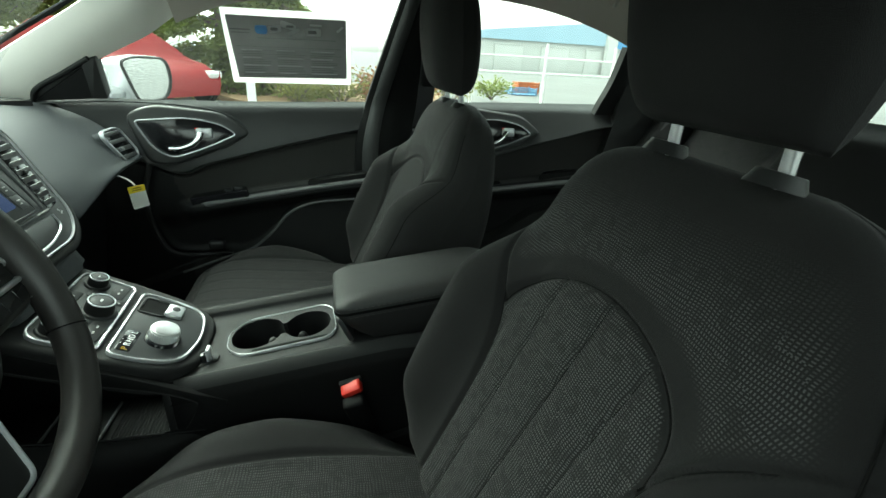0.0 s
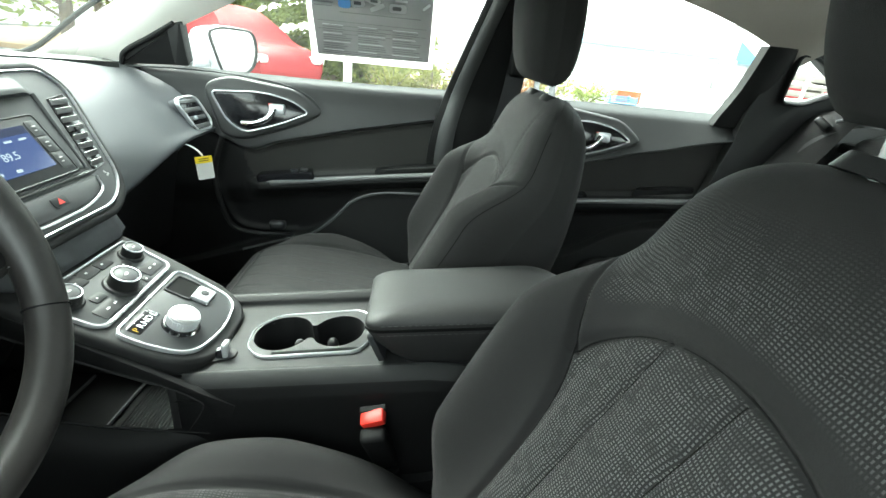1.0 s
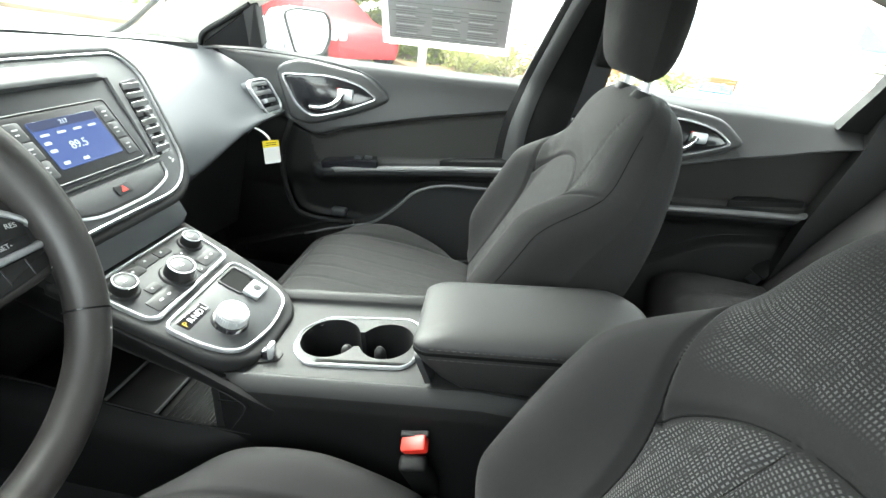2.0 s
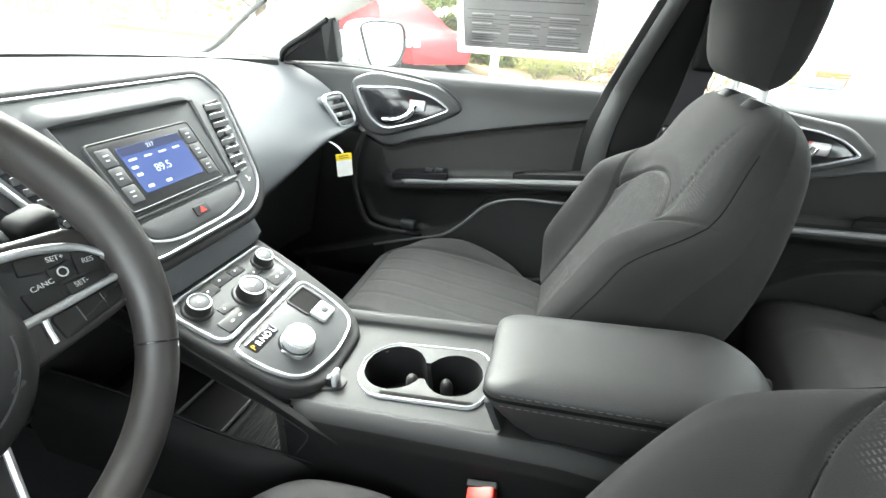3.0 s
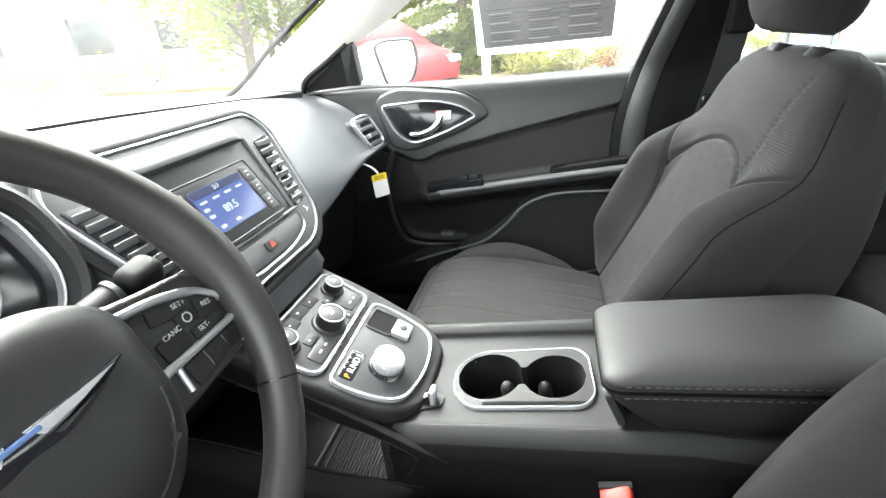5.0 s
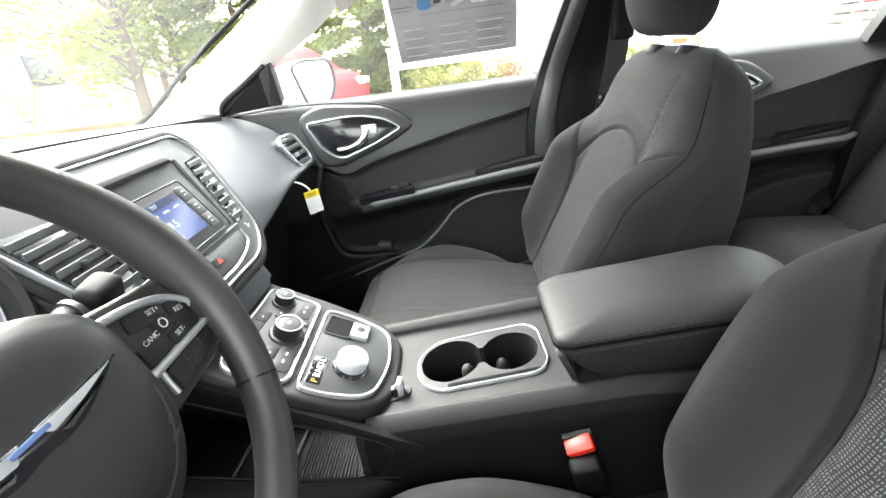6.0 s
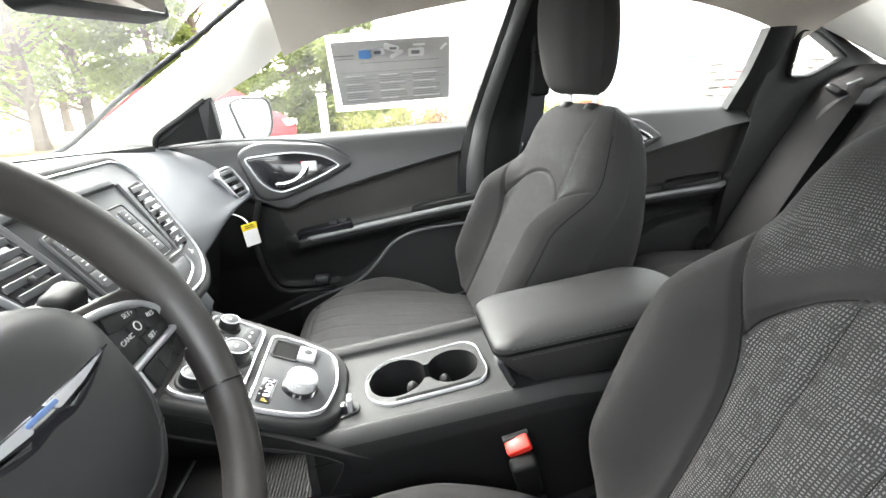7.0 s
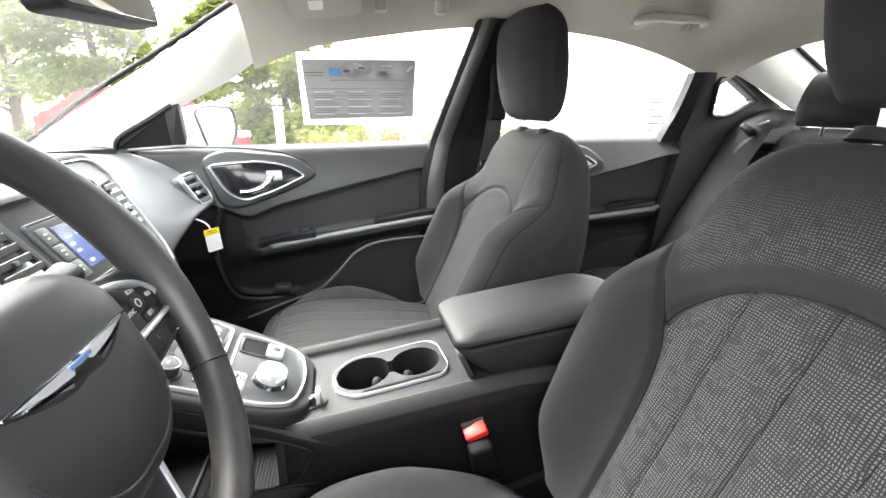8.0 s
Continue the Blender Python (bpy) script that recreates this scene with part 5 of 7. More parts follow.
for k in range(26):
    part("rib", block((0.003, 0.18, 0.003), (-0.245 + 0.0055 * k, 0, 0.488), 0), RUBBER, mt)
for xa, ya, yb in ((-0.262, -0.092, 0.085), (-0.357, -0.092, 0.085)):
    part("tray_divider", tube([(xa, ya, 0.493), (xa + 0.004, yb, 0.493)], 0.003, 6), LEDGE, tr, "pale raised divider")
part("tray_clip", block((0.05, 0.030, 0.035), (-0.335, -0.082, 0.505), 0.008, 3), POCKET, tr)

# seat belt buckles beside the console
def buckle(x, y, z, lean):
    b_ = thing("seat_belt_buckle", "black seat belt buckle with a red release button", "seat belt buckle", "front belt buckles")
    m = Euler((radians(20), radians(lean), 0)).to_matrix()
    part("body", block((0.036, 0.022, 0.10), (x, y - 0.002, z - 0.055), 0.007, 3, m), SHADED_BLACK, b_)
    part("release_button", block((0.034, 0.020, 0.016), (x - 0.012, y, z - 0.002), 0.004, 2, m @ Euler((0, radians(-12), 0)).to_matrix()), RED, b_, "red release button")
    part("slot", block((0.036, 0.008, 0.006), (x - 0.014, y + 0.009, z + 0.006), 0.001, 1, m), BLACK, b_)
    part("stalk", tube([(x + 0.02, y, z - 0.10), (x + 0.06, y, z - 0.24)], 0.010, 8, flat=0.5, up=(0, 1, 0)), BLACK, b_, "flat black stalk")
    return b_


buckle(0.190, -0.128, 0.650, -14)

# ---- steering wheel ----
TILT_W = radians(25)
WHEEL = Plane((-0.167, -0.371, 0.933), (0, 1, 0), (-math.sin(TILT_W), 0, math.cos(TILT_W)))
wheel = thing("steering_wheel", "black leather-wrapped steering wheel with silver spoke trim", "steering wheel")


def rim_r(t):
    a = 2 * math.pi * t
    return 0.0172 + 0.004 * max(math.exp(-((a - 0.25) / 0.35)**2), math.exp(-((a - math.pi + 0.25) / 0.35)**2), math.exp(-((a - 2 * math.pi - 0.25) / 0.35)**2))


rim_ = part("rim", tube([WHEEL.place(0.180 * math.cos(a), 0.180 * math.sin(a)) for a in (2 * math.pi * i / 96 for i in range(96))], rim_r, 18, True, 1.0, WHEEL.n), RIMHIDE, wheel, "smooth black leather rim")
for a in (-0.52, math.pi + 0.52, 1.15, math.pi - 1.15):
    c, t = WHEEL.place(0.180 * math.cos(a), 0.180 * math.sin(a)), (WHEEL.u * -math.sin(a) + WHEEL.v * math.cos(a))
    w_ = t.cross(WHEEL.n).normalized()
    part("rim_seam", tube([c + w_ * 0.0178 * math.cos(q) + WHEEL.n * 0.0178 * math.sin(q) for q in np.linspace(0, 2 * math.pi, 25)[:-1]], 0.0009, 5, True, 1.0, t), GLOSS, rim_)
hub_line = rounded([(-0.108, 0.045), (-0.060, 0.072), (0.060, 0.072), (0.108, 0.045), (0.100, -0.050), (0.050, -0.095), (-0.050, -0.095), (-0.100, -0.050)], [0.045, 0.06, 0.06, 0.045, 0.05, 0.05, 0.05, 0.05], 8)
hub = part("hub_pad", dome(WHEEL, [(a * 0.84, b * 0.92 - 0.002) for a, b in hub_line], -0.035, 0.000, 0.026), HUB, wheel, "padded black hub")
for sg in (1, -1):
    out = [(0.060, 0.045), (0.110, 0.036), (0.160, 0.030), (0.178, 0.0), (0.174, -0.044), (0.150, -0.050), (0.070, -0.056)]
    out = [(sg * a, b) for a, b in out]
    sk = part("spoke", slab(WHEEL, rounded(out[::-1] if sg > 0 else out, 0.016), -0.026, -0.005, 0.006, 3), RIMHIDE, wheel, "black spoke")
    ch = [(sg * a, b) for a, b in ((0.078, 0.030), (0.118, 0.025), (0.148, 0.015), (0.166, -0.005), (0.169, -0.021), (0.078, -0.022))]
    ch = rounded(ch[::-1] if sg > 0 else ch, [0.004, 0.02, 0.02, 0.02, 0.006, 0.004] if sg < 0 else [0.004, 0.006, 0.02, 0.02, 0.02, 0.004], 5)
    part("spoke_plate", slab(WHEEL, ch, -0.008, -0.003, 0.002), GLOSS_GREY, sk, "dark switch plate")
    part("silver_trim", rim(WHEEL, ch, 0.0070, -0.008, 0.0018), SILVER, sk, "silver spoke trim")
    part("silver_tail", tube(spline([WHEEL.place(sg * a, b, -0.003) for a, b in ((0.169, -0.014), (0.172, -0.026), (0.166, -0.038), (0.158, -0.045))], 4), 0.003, 8, up=WHEEL.n), SILVER, sk, "silver trim tail")
    part("silver_tail", tube([WHEEL.place(sg * a, b, -0.004) for a, b in ((0.100, -0.022), (0.098, -0.034), (0.097, -0.044))], 0.0026, 8, up=WHEEL.n), SILVER, sk, "silver trim tail")
    for i, (a, b, w, d, tn) in enumerate(((0.118, 0.0125, 0.030, 0.013, -0.25), (0.1485, 0.0000, 0.020, 0.020, -0.25), (0.108, -0.010, 0.024, 0.016, 0.0), (0.1400, -0.0135, 0.032, 0.010, 0.0))):
        co, si = math.cos(tn * sg), math.sin(tn * sg)
        o_l = [(sg * a + x * co - y * si, b + x * si + y * co) for x, y in box_outline(w, d, 0.002)]
        bt = part("switch", slab(WHEEL, o_l, -0.004, -0.0008, 0.0008), BLACK, sk)
        if sg > 0:
            words(("SET+", "RES", "CANC", "SET-")[i], "switch_text", WHEEL, (0.129, 0.1485, 0.1110, 0.1350)[i], (0.0125, 0.0012, -0.002, -0.0125)[i], 0.0058, MARK, bt, h=-0.0007, turn=tn * 0.6)
    part("cancel_switch", slab(WHEEL, box_outline(0.018, 0.013, 0.002, sg * 0.128, 0.001), -0.004, -0.0002, 0.0008), BLACK, sk)
    if sg > 0:
        rg = rim(WHEEL, [(0.128 + 0.0036 * math.cos(q), 0.001 + 0.0036 * math.sin(q)) for q in np.linspace(0, 2 * math.pi, 17)[:-1]], 0.0011, -0.0004, 0.0004)
        part("switch_mark", rg, MARK, sk)
    lw_ = [(sg * a, b) for a, b in ((0.103, -0.026), (0.165, -0.025), (0.156, -0.041), (0.104, -0.047))]
    lb = part("lower_switch", slab(WHEEL, rounded(lw_[::-1] if sg > 0 else lw_, 0.004), -0.010, -0.002, 0.002), BLACK, sk, "black lower switch bank")
    for a in (0.122, 0.142):
        bar(WHEEL, sg * a, -0.034, 0.0012, 0.014, GLOSS, lb, "switch_gap", -0.002, depth=0.0003)
lo = rounded([(-0.040, -0.080), (-0.018, -0.160), (0.018, -0.160), (0.040, -0.080)], 0.010)
ls = part("lower_spoke", slab(WHEEL, lo, -0.028, -0.008, 0.004, 3), BLACK, wheel, "black lower spoke")
part("silver_trim", rim(WHEEL, lo, 0.007, -0.018, -0.006), SILVER, ls, "silver lower spoke trim")
low_pad = [(a * 0.84 * 0.80, (b * 0.92 - 0.002) * 0.80) for a, b in hub_line]
low_pad = sorted([p for p in low_pad if p[1] < -0.018])
part("pad_crease", tube(spline([WHEEL.place(a, b, 0.0206) for a, b in low_pad], 3), 0.0016, 8, up=WHEEL.n), HUB, hub, "moulded lower crease of the pad")
for a, b, w in ((0.052, -0.044, 0.016), (0.054, -0.051, 0.010)):
    bar(WHEEL, a, b, w, 0.0030, HUB, hub, "moulded_mark", 0.0216, 0.2)
# winged badge, plain shapes
bd = part("badge", slab(WHEEL, spline([(-0.062, 0.0125), (-0.035, 0.0118), (-0.013, 0.0114), (0, 0.0117), (0.013, 0.0114), (0.035, 0.0118), (0.062, 0.0125), (0.035, 0.0002), (0.016, -0.0042), (0, -0.0030), (-0.016, -0.0042), (-0.035, 0.0002)], 4, True), 0.0215, 0.0262, 0.0010), GLOSS, hub, "black backed winged badge")
for sg in (-1, 1):
    wing = [(sg * a, b) for a, b in ((0.004, 0.0112), (0.030, 0.0113), (0.062, 0.0124), (0.032, 0.0058), (0.010, 0.0036))]
    part("badge_wing", slab(WHEEL, rounded(wing if sg < 0 else wing[::-1], 0.0012), 0.0258, 0.0278, 0.0007), CHROME, bd, "polished wing")
    feather = [(sg * a, b) for a, b in ((0.013, 0.0018), (0.034, 0.0040), (0.048, 0.0076), (0.032, 0.0022), (0.016, -0.0012))]
    part("badge_feather", slab(WHEEL, rounded(feather if sg < 0 else feather[::-1], 0.0008), 0.0258, 0.0272, 0.0005), STEEL, bd, "thin polished line")
part("badge_centre", slab(WHEEL, box_outline(0.022, 0.0030, 0.0014, 0, 0.0082), 0.0258, 0.0284, 0.0005), BLUE, bd, "blue enamel centre")
part("column", tube([WHEEL.place(0, 0, -0.03), WHEEL.place(0, 0, -0.09), WHEEL.place(0, -0.01, -0.22)], lambda t: lerp(0.045, 0.065, t), 20, up=(0, 1, 0)), BLACK, wheel, "black steering column shroud")
part("stalk", tube(spline([(-0.262, -0.325, 0.921), (-0.252, -0.275, 0.930), (-0.244, -0.232, 0.938)], 5), lambda t: lerp(0.0110, 0.0150, t), 14, up=(1, 0, 0)), BLACK, wheel, "black column stalk")
part("stalk_tip", block((0.026, 0.036, 0.036), (-0.241, -0.210, 0.9415), 0.009, 4, Euler((0.15, 0.35, 0.1)).to_matrix()), SHADED_BLACK, wheel, "rounded paddle-shaped stalk end")
part("stalk_ring", tube([(-0.2447, -0.236, 0.9375), (-0.2440, -0.2315, 0.938)], 0.0170, 16, up=(1, 0, 0)), SATIN, wheel)
SK = Plane((-0.238, -0.258, 0.942), (0.12, 0.98, 0.15), (-0.55, 0.0, 0.83))
for a in (-0.012, -0.006, 0.004):
    bar(SK, a, -0.006 + 0.002, 0.004, 0.006, MARK, wheel, "stalk_mark", 0.0052)

# ---- door fittings ----
def door_recess(parent, p, scale=1.0):
    """Chrome-ringed handle recess on a raised swage, with a bright pull lever."""
    pl = Plane(p, (1, 0.16 if scale == 1.0 else -0.08, 0), (0, 0.10, 1))
    k = scale
    swage = rounded([(a * k, b * k) for a, b in ((-0.155, 0.062), (-0.09, 0.088), (0.085, 0.068), (0.162, 0.010), (0.09, -0.028), (-0.055, -0.078), (-0.112, -0.070))], 0.03 * k, 6)
    sw = part("swage", slab(pl, swage, -0.06, -0.004, 0.010, 4), DOORTOP, parent, "raised grey vinyl swage")
    line = [(a * k, b * k) for a, b in ((-0.132, 0.046), (0.0, 0.054), (0.078, 0.036), (0.118, 0.008), (0.040, -0.028), (-0.052, -0.056), (-0.095, -0.028))]
    ring_ = rounded(line, [0.016 * k, 0.05 * k, 0.03 * k, 0.012 * k, 0.05 * k, 0.03 * k, 0.03 * k], 7)
    dish = bmesh.new()
    loft([[pl.place(a * f, b * f, h) for a, b in ring_] for f, h in ((1.0, 0.0), (0.93, -0.012), (0.86, -0.020), (0.5, -0.022), (0.05, -0.022))], caps=False, bm=dish)
    part("recess", slab(pl, ring_, -0.05, -0.003, 0.001), GLOSS, sw, "black handle recess")
    part("recess_dish", dish, BLACK, sw)
    part("chrome_ring", rim(pl, ring_, 0.0056 * k, -0.004, 0.006), CHROME, sw, "satin chrome ring")
    lev = part("pull_lever", tube([pl.place(a * k, b * k, h) for a, b, h in spline([(-0.058, -0.030, 0.002), (-0.030, -0.030, 0.006), (0.0, -0.020, 0.009), (0.018, -0.004, 0.009), (0.026, 0.014, 0.006)], 5)],
               lambda t: (0.0055 + 0.004 * t) * k, 10, flat=0.7, up=pl.n), STEEL, sw, "polished chrome pull lever")
    part("lever_root", slab(pl, box_outline(0.042 * k, 0.028 * k, 0.006, 0.034 * k, 0.012 * k), -0.015, 0.008, 0.004, 3), SILVER, lev)
    part("lock_mark", slab(pl, box_outline(0.008 * k, 0.005 * k, 0.002, 0.016 * k, 0.024 * k), -0.01, 0.006, 0.001, 1), RED, lev, "small red lock mark")


door_recess(front_door, (-0.222, 0.684, 0.899))
door_recess(rear_door, (0.68, 0.657, 0.925), 0.92)
SWP = Plane((-0.165, 0.682, 0.738), (1, 0, 0.16), (0, 1, 0.1))
sw_ = part("switch_plate", slab(SWP, rounded([(-0.085, -0.020), (0.080, -0.020), (0.070, 0.020), (-0.080, 0.018)], 0.008), -0.03, 0.003, 0.002), GLOSS, front_door, "gloss black window switch plate")
for a in (0.022, 0.050):
    part("window_switch", block((0.020, 0.016, 0.007), SWP.place(a, 0.0, 0.006), 0.002), SATIN, sw_, "window switch")
SWR = Plane((0.67, 0.685, 0.756), (1, 0, 0.13), (0, 1, 0.1))
sr_ = part("switch_plate", slab(SWR, box_outline(0.09, 0.034, 0.008), -0.03, 0.003, 0.002), GLOSS, rear_door, "gloss black window switch plate")
part("window_switch", block((0.020, 0.016, 0.007), SWR.place(0.0, 0.0, 0.006), 0.002), SATIN, sr_, "window switch")
part("grip_recess", slab(Plane((0.17, 0.692, 0.776), (1, 0, 0.14), (0, 1, 0.2)), rounded([(-0.09, -0.012), (0.12, -0.012), (0.12, 0.016), (-0.06, 0.016)], 0.01), -0.02, 0.012, 0.006), BLACK, front_door, "dark pull grip")
part("grip_recess", slab(Plane((0.93, 0.672, 0.795), (1, 0, 0.12), (0, 1, 0.2)), rounded([(-0.09, -0.012), (0.10, -0.012), (0.10, 0.016), (-0.06, 0.016)], 0.01), -0.02, 0.012, 0.006), BLACK, rear_door, "dark pull grip")
for d_, kz, xa, xb in ((front_door, [(-0.3, 0.70), (-0.24, 0.712), (-0.067, 0.738), (0.23, 0.780), (0.4, 0.80)], -0.245, 0.30), (rear_door, [(0.4, 0.72), (0.72, 0.760), (1.0, 0.796), (1.2, 0.82)], 0.56, 1.02)):
    # pale tube paints the bright highlight along the armrest
    part("armrest_highlight", tube([(x, door_y(x) - 0.040 + 0.030 * step(xa + 0.04, xa, x) + 0.02 * step(xb - 0.03, xb, x), curve_at(kz, x) - 0.009) for x in np.linspace(xa, xb, 40)], 0.0085, 10), LEDGE, d_, "pale tube drawing the highlight along the armrest edge")
# highlight of the pocket's edge, drawn as a pale tube
part("pocket_highlight", tube([(x, door_y(x) - 0.030, curve_at([(-0.6, 0.40), (-0.16, 0.535), (-0.09, 0.560), (-0.03, 0.612), (0.02, 0.668), (0.09, 0.70), (0.2, 0.711), (0.36, 0.72)], x)) for x in np.linspace(-0.30, 0.34, 60)], 0.0042, 8), LEDGE, front_door, "pale tube drawing the highlight on the pocket lip")
part("bottle_clip", block((0.045, 0.03, 0.025), (-0.195, 0.672, 0.578), 0.008, 3), SATIN, front_door)
part("swage_line", tube(spline([(-0.545, 0.640, 0.985), (-0.42, 0.658, 0.992), (-0.30, 0.680, 0.990), (-0.18, 0.697, 0.978), (-0.11, 0.700, 0.955), (-0.075, 0.702, 0.925)], 6), 0.0022, 6), SATIN, front_door)
# black corner plate ahead of the front side window
SAIL = Plane((-0.468, 0.652, 1.0), (1, 0.06, 0), (0, -0.30, 1))
sail = rounded([(-0.085, -0.010), (0.075, 0.002), (0.080, 0.104), (0.060, 0.098), (-0.066, 0.020)], 0.004)
cor = part("corner_plate", slab(SAIL, sail, -0.03, 0.004, 0.003), BLACK, front_door, "black three-cornered mirror plate")
part("corner_edge", tube(spline([SAIL.place(-0.086, -0.012, 0.006), SAIL.place(-0.068, 0.022, 0.006), SAIL.place(0.0, 0.062, 0.006), SAIL.place(0.066, 0.102, 0.006)], 4), 0.006, 8), RUBBER, cor, "black rubber edge")
part("corner_post", slab(SAIL, rounded([(0.044, 0.002), (0.078, 0.003), (0.082, 0.106), (0.048, 0.090)], 0.004), 0.0, 0.010, 0.003), SOFT, cor, "black upright window guide")

# ---- glass ----
def pane(name, fn, label, nu=12, nv=6, mat=None):
    g = part(name, sheet(fn, nu, nv), mat or GLASS)
    g.visible_shadow = False
    return tagged(g, label, "window", kind="structure")


pane("window_1", lambda u, v: Vector((lerp(-0.40, 0.30, u), glass_y(lerp(-0.40, 0.30, u), lerp(0.98, max(0.99, roof_edge(lerp(-0.40, 0.30, u)) + 0.01), v)), lerp(0.98, max(0.99, roof_edge(lerp(-0.40, 0.30, u)) + 0.01), v))), "clear glass of the front passenger window")
pane("window_2", lambda u, v: Vector((lerp(0.45, 1.02, u), glass_y(lerp(0.45, 1.02, u), lerp(0.99, roof_edge(lerp(0.45, 1.02, u)) + 0.01, v)), lerp(0.99, roof_edge(lerp(0.45, 1.02, u)) + 0.01, v))), "clear glass of the rear passenger window")


def screen_pt(u, v):
    y = lerp(-0.60, 0.60, u)
    x0 = screen_base(y) - 0.03
    x1 = lerp(-0.17, -0.24, (y / 0.6)**2) - 0.05
    return Vector((lerp(x0, x1, v), y * lerp(1.05, 0.90, v), lerp(0.985, 1.385 - 0.05 * (y / 0.6)**2, v) + 0.02 * math.sin(math.pi * v)))


pane("windscreen", screen_pt, "clear laminated windscreen", 24, 16, SCREEN_GLASS)
pane("window_back", lambda u, v: Vector((lerp(1.22, 1.75, v), lerp(-0.48, 0.48, u), lerp(1.30, 1.0, v))), "clear rear window")
seal = part("windscreen_seal_right", tube([(curve_at([(0, -0.795), (1, -0.12)], t), 0.60 + 0.03 * (1 - t) - 0.062 * t, curve_at([(0, 0.985), (0.10, 1.012), (0.31, 1.107), (0.61, 1.222), (0.89, 1.334), (1, 1.372)], t)) for t in np.linspace(0, 1, 30)], 0.006, 8), RUBBER)
tagged(seal, "black rubber seal along the windscreen pillar", "seal", kind="structure")
hdr = part("windscreen_header", sheet(lambda u, v: Vector((-0.17 - 0.05 * v, lerp(-0.55, 0.55, u), 1.375 - 0.07 * (2 * u - 1)**2 + 0.012 * v)), 20, 3, (0, 0, 0.03)), LINER)
tagged(hdr, "pale headliner edge above the windscreen", "trim", kind="structure")

# price sheet stuck inside the passenger window
GP = Plane((0.063, glass_y(0.063, 1.143) - 0.004, 1.143), (1, 0.0, 0.018), (0, -0.42, 1))
st = thing("window_sticker", "grey printed price sheet with a pale border stuck on the window", "sticker")
part("backing", slab(GP, box_outline(0.320, 0.196, 0.004, 0, -0.001), -0.0012, -0.0004, 0.0002, 1), BORDER, st, "white paper border")
sheet_ = part("sheet", slab(GP, rounded([(-0.143, -0.084), (0.148, -0.080), (0.148, 0.080), (-0.150, 0.080)], 0.003), -0.0004, 0.0004, 0.0001, 1), PRINT, st, "grey printed paper")
for k in range(4):
    bar(GP, 0.0, 0.003 - 0.010 * k, 0.272 - 0.05 * (k % 2), 0.0012, PRINT_DARK, sheet_, "print_line", 0.0004, depth=0.0002)
rnd = random.Random(4)
for col in range(3):
    for k in range(13):
        w = rnd.uniform(0.045, 0.075)
        bar(GP, -0.125 + 0.088 * col + w / 2, -0.006 - 0.0052 * k, w, 0.0019, PRINT_DARK if k % 4 else PRINT_PALE, sheet_, "print_line", 0.0004, depth=0.0002)
for k in range(2):
    bar(GP, 0.0, -0.071 - 0.005 * k, 0.26, 0.0015, PRINT_DARK, sheet_, "print_line", 0.0004, depth=0.0002)
bar(GP, -0.068, 0.047, 0.030, 0.022, PRINT_BLUE, sheet_, "print_block", 0.0004, depth=0.0002)
for a, b, w, h, t in ((-0.035, 0.050, 0.034, 0.018, 0.2), (0.0, 0.060, 0.040, 0.016, -0.3), (0.012, 0.044, 0.036, 0.010, 0.4), (0.062, 0.046, 0.042, 0.020, 0.0), (0.132, 0.056, 0.022, 0.006, 0.7), (0.07, 0.064, 0.03, 0.005, 0.0)):
    bar(GP, a, b, w, h, PRINT_PALE, sheet_, "print_block", 0.0004, t, depth=0.0002)
for a, b, w, h in ((-0.036, 0.050, 0.018, 0.008), (0.004, 0.058, 0.018, 0.006), (0.060, 0.046, 0.022, 0.009), (-0.12, 0.046, 0.05, 0.003), (-0.12, 0.038, 0.044, 0.002), (0.02, 0.026, 0.20, 0.002)):
    bar(GP, a, b, w, h, PRINT_DARK, sheet_, "print_block", 0.0007, depth=0.0002)

# ---- roof fittings ----
def grab_handle(x, y, z):
    """A folding handle: an arched grip between two feet, lying in a shallow dished plate."""
    g = thing("grab_handle", "pale grey folding grab handle on the headliner", "grab handle")
    pl = Plane((x, y, z), (-1, 0.06, 0.02), (0, 0.87, -0.49))
    part("backing_plate", slab(pl, box_outline(0.205, 0.074, 0.030, n=6), -0.008, 0.001, 0.003), LINER, g)
    grip = spline([(-0.084, 0.022, 0.004), (-0.090, -0.004, 0.016), (-0.066, -0.026, 0.024), (0.0, -0.030, 0.027), (0.066, -0.026, 0.024), (0.090, -0.004, 0.016), (0.084, 0.022, 0.004)], 7)
    part("grip", tube([pl.place(*p) for p in grip], lambda t: 0.0105 + 0.002 * math.sin(math.pi * t), 12, flat=0.8, up=pl.n), TRIM, g, "arched grip")
    # dark tube paints the shade along the grip's inner edge
    part("grip_shade", tube([pl.place(a, b + 0.013, h - 0.008) for a, b, h in grip[8:-8]], 0.0035, 8, up=pl.n), SATIN, g, "dark tube painting the shade inside the grip")
    for sx in (-1, 1):
        part("mount", slab(pl, box_outline(0.034, 0.036, 0.010, sx * 0.080, 0.020), 0.0, 0.014, 0.006, 3), TRIM, g)
    part("coat_hook", tube(spline([pl.place(-0.052, 0.002, 0.006), pl.place(-0.052, 0.020, 0.022), pl.place(-0.055, 0.030, 0.014)], 4), 0.005, 8), TRIM, g)
    return g


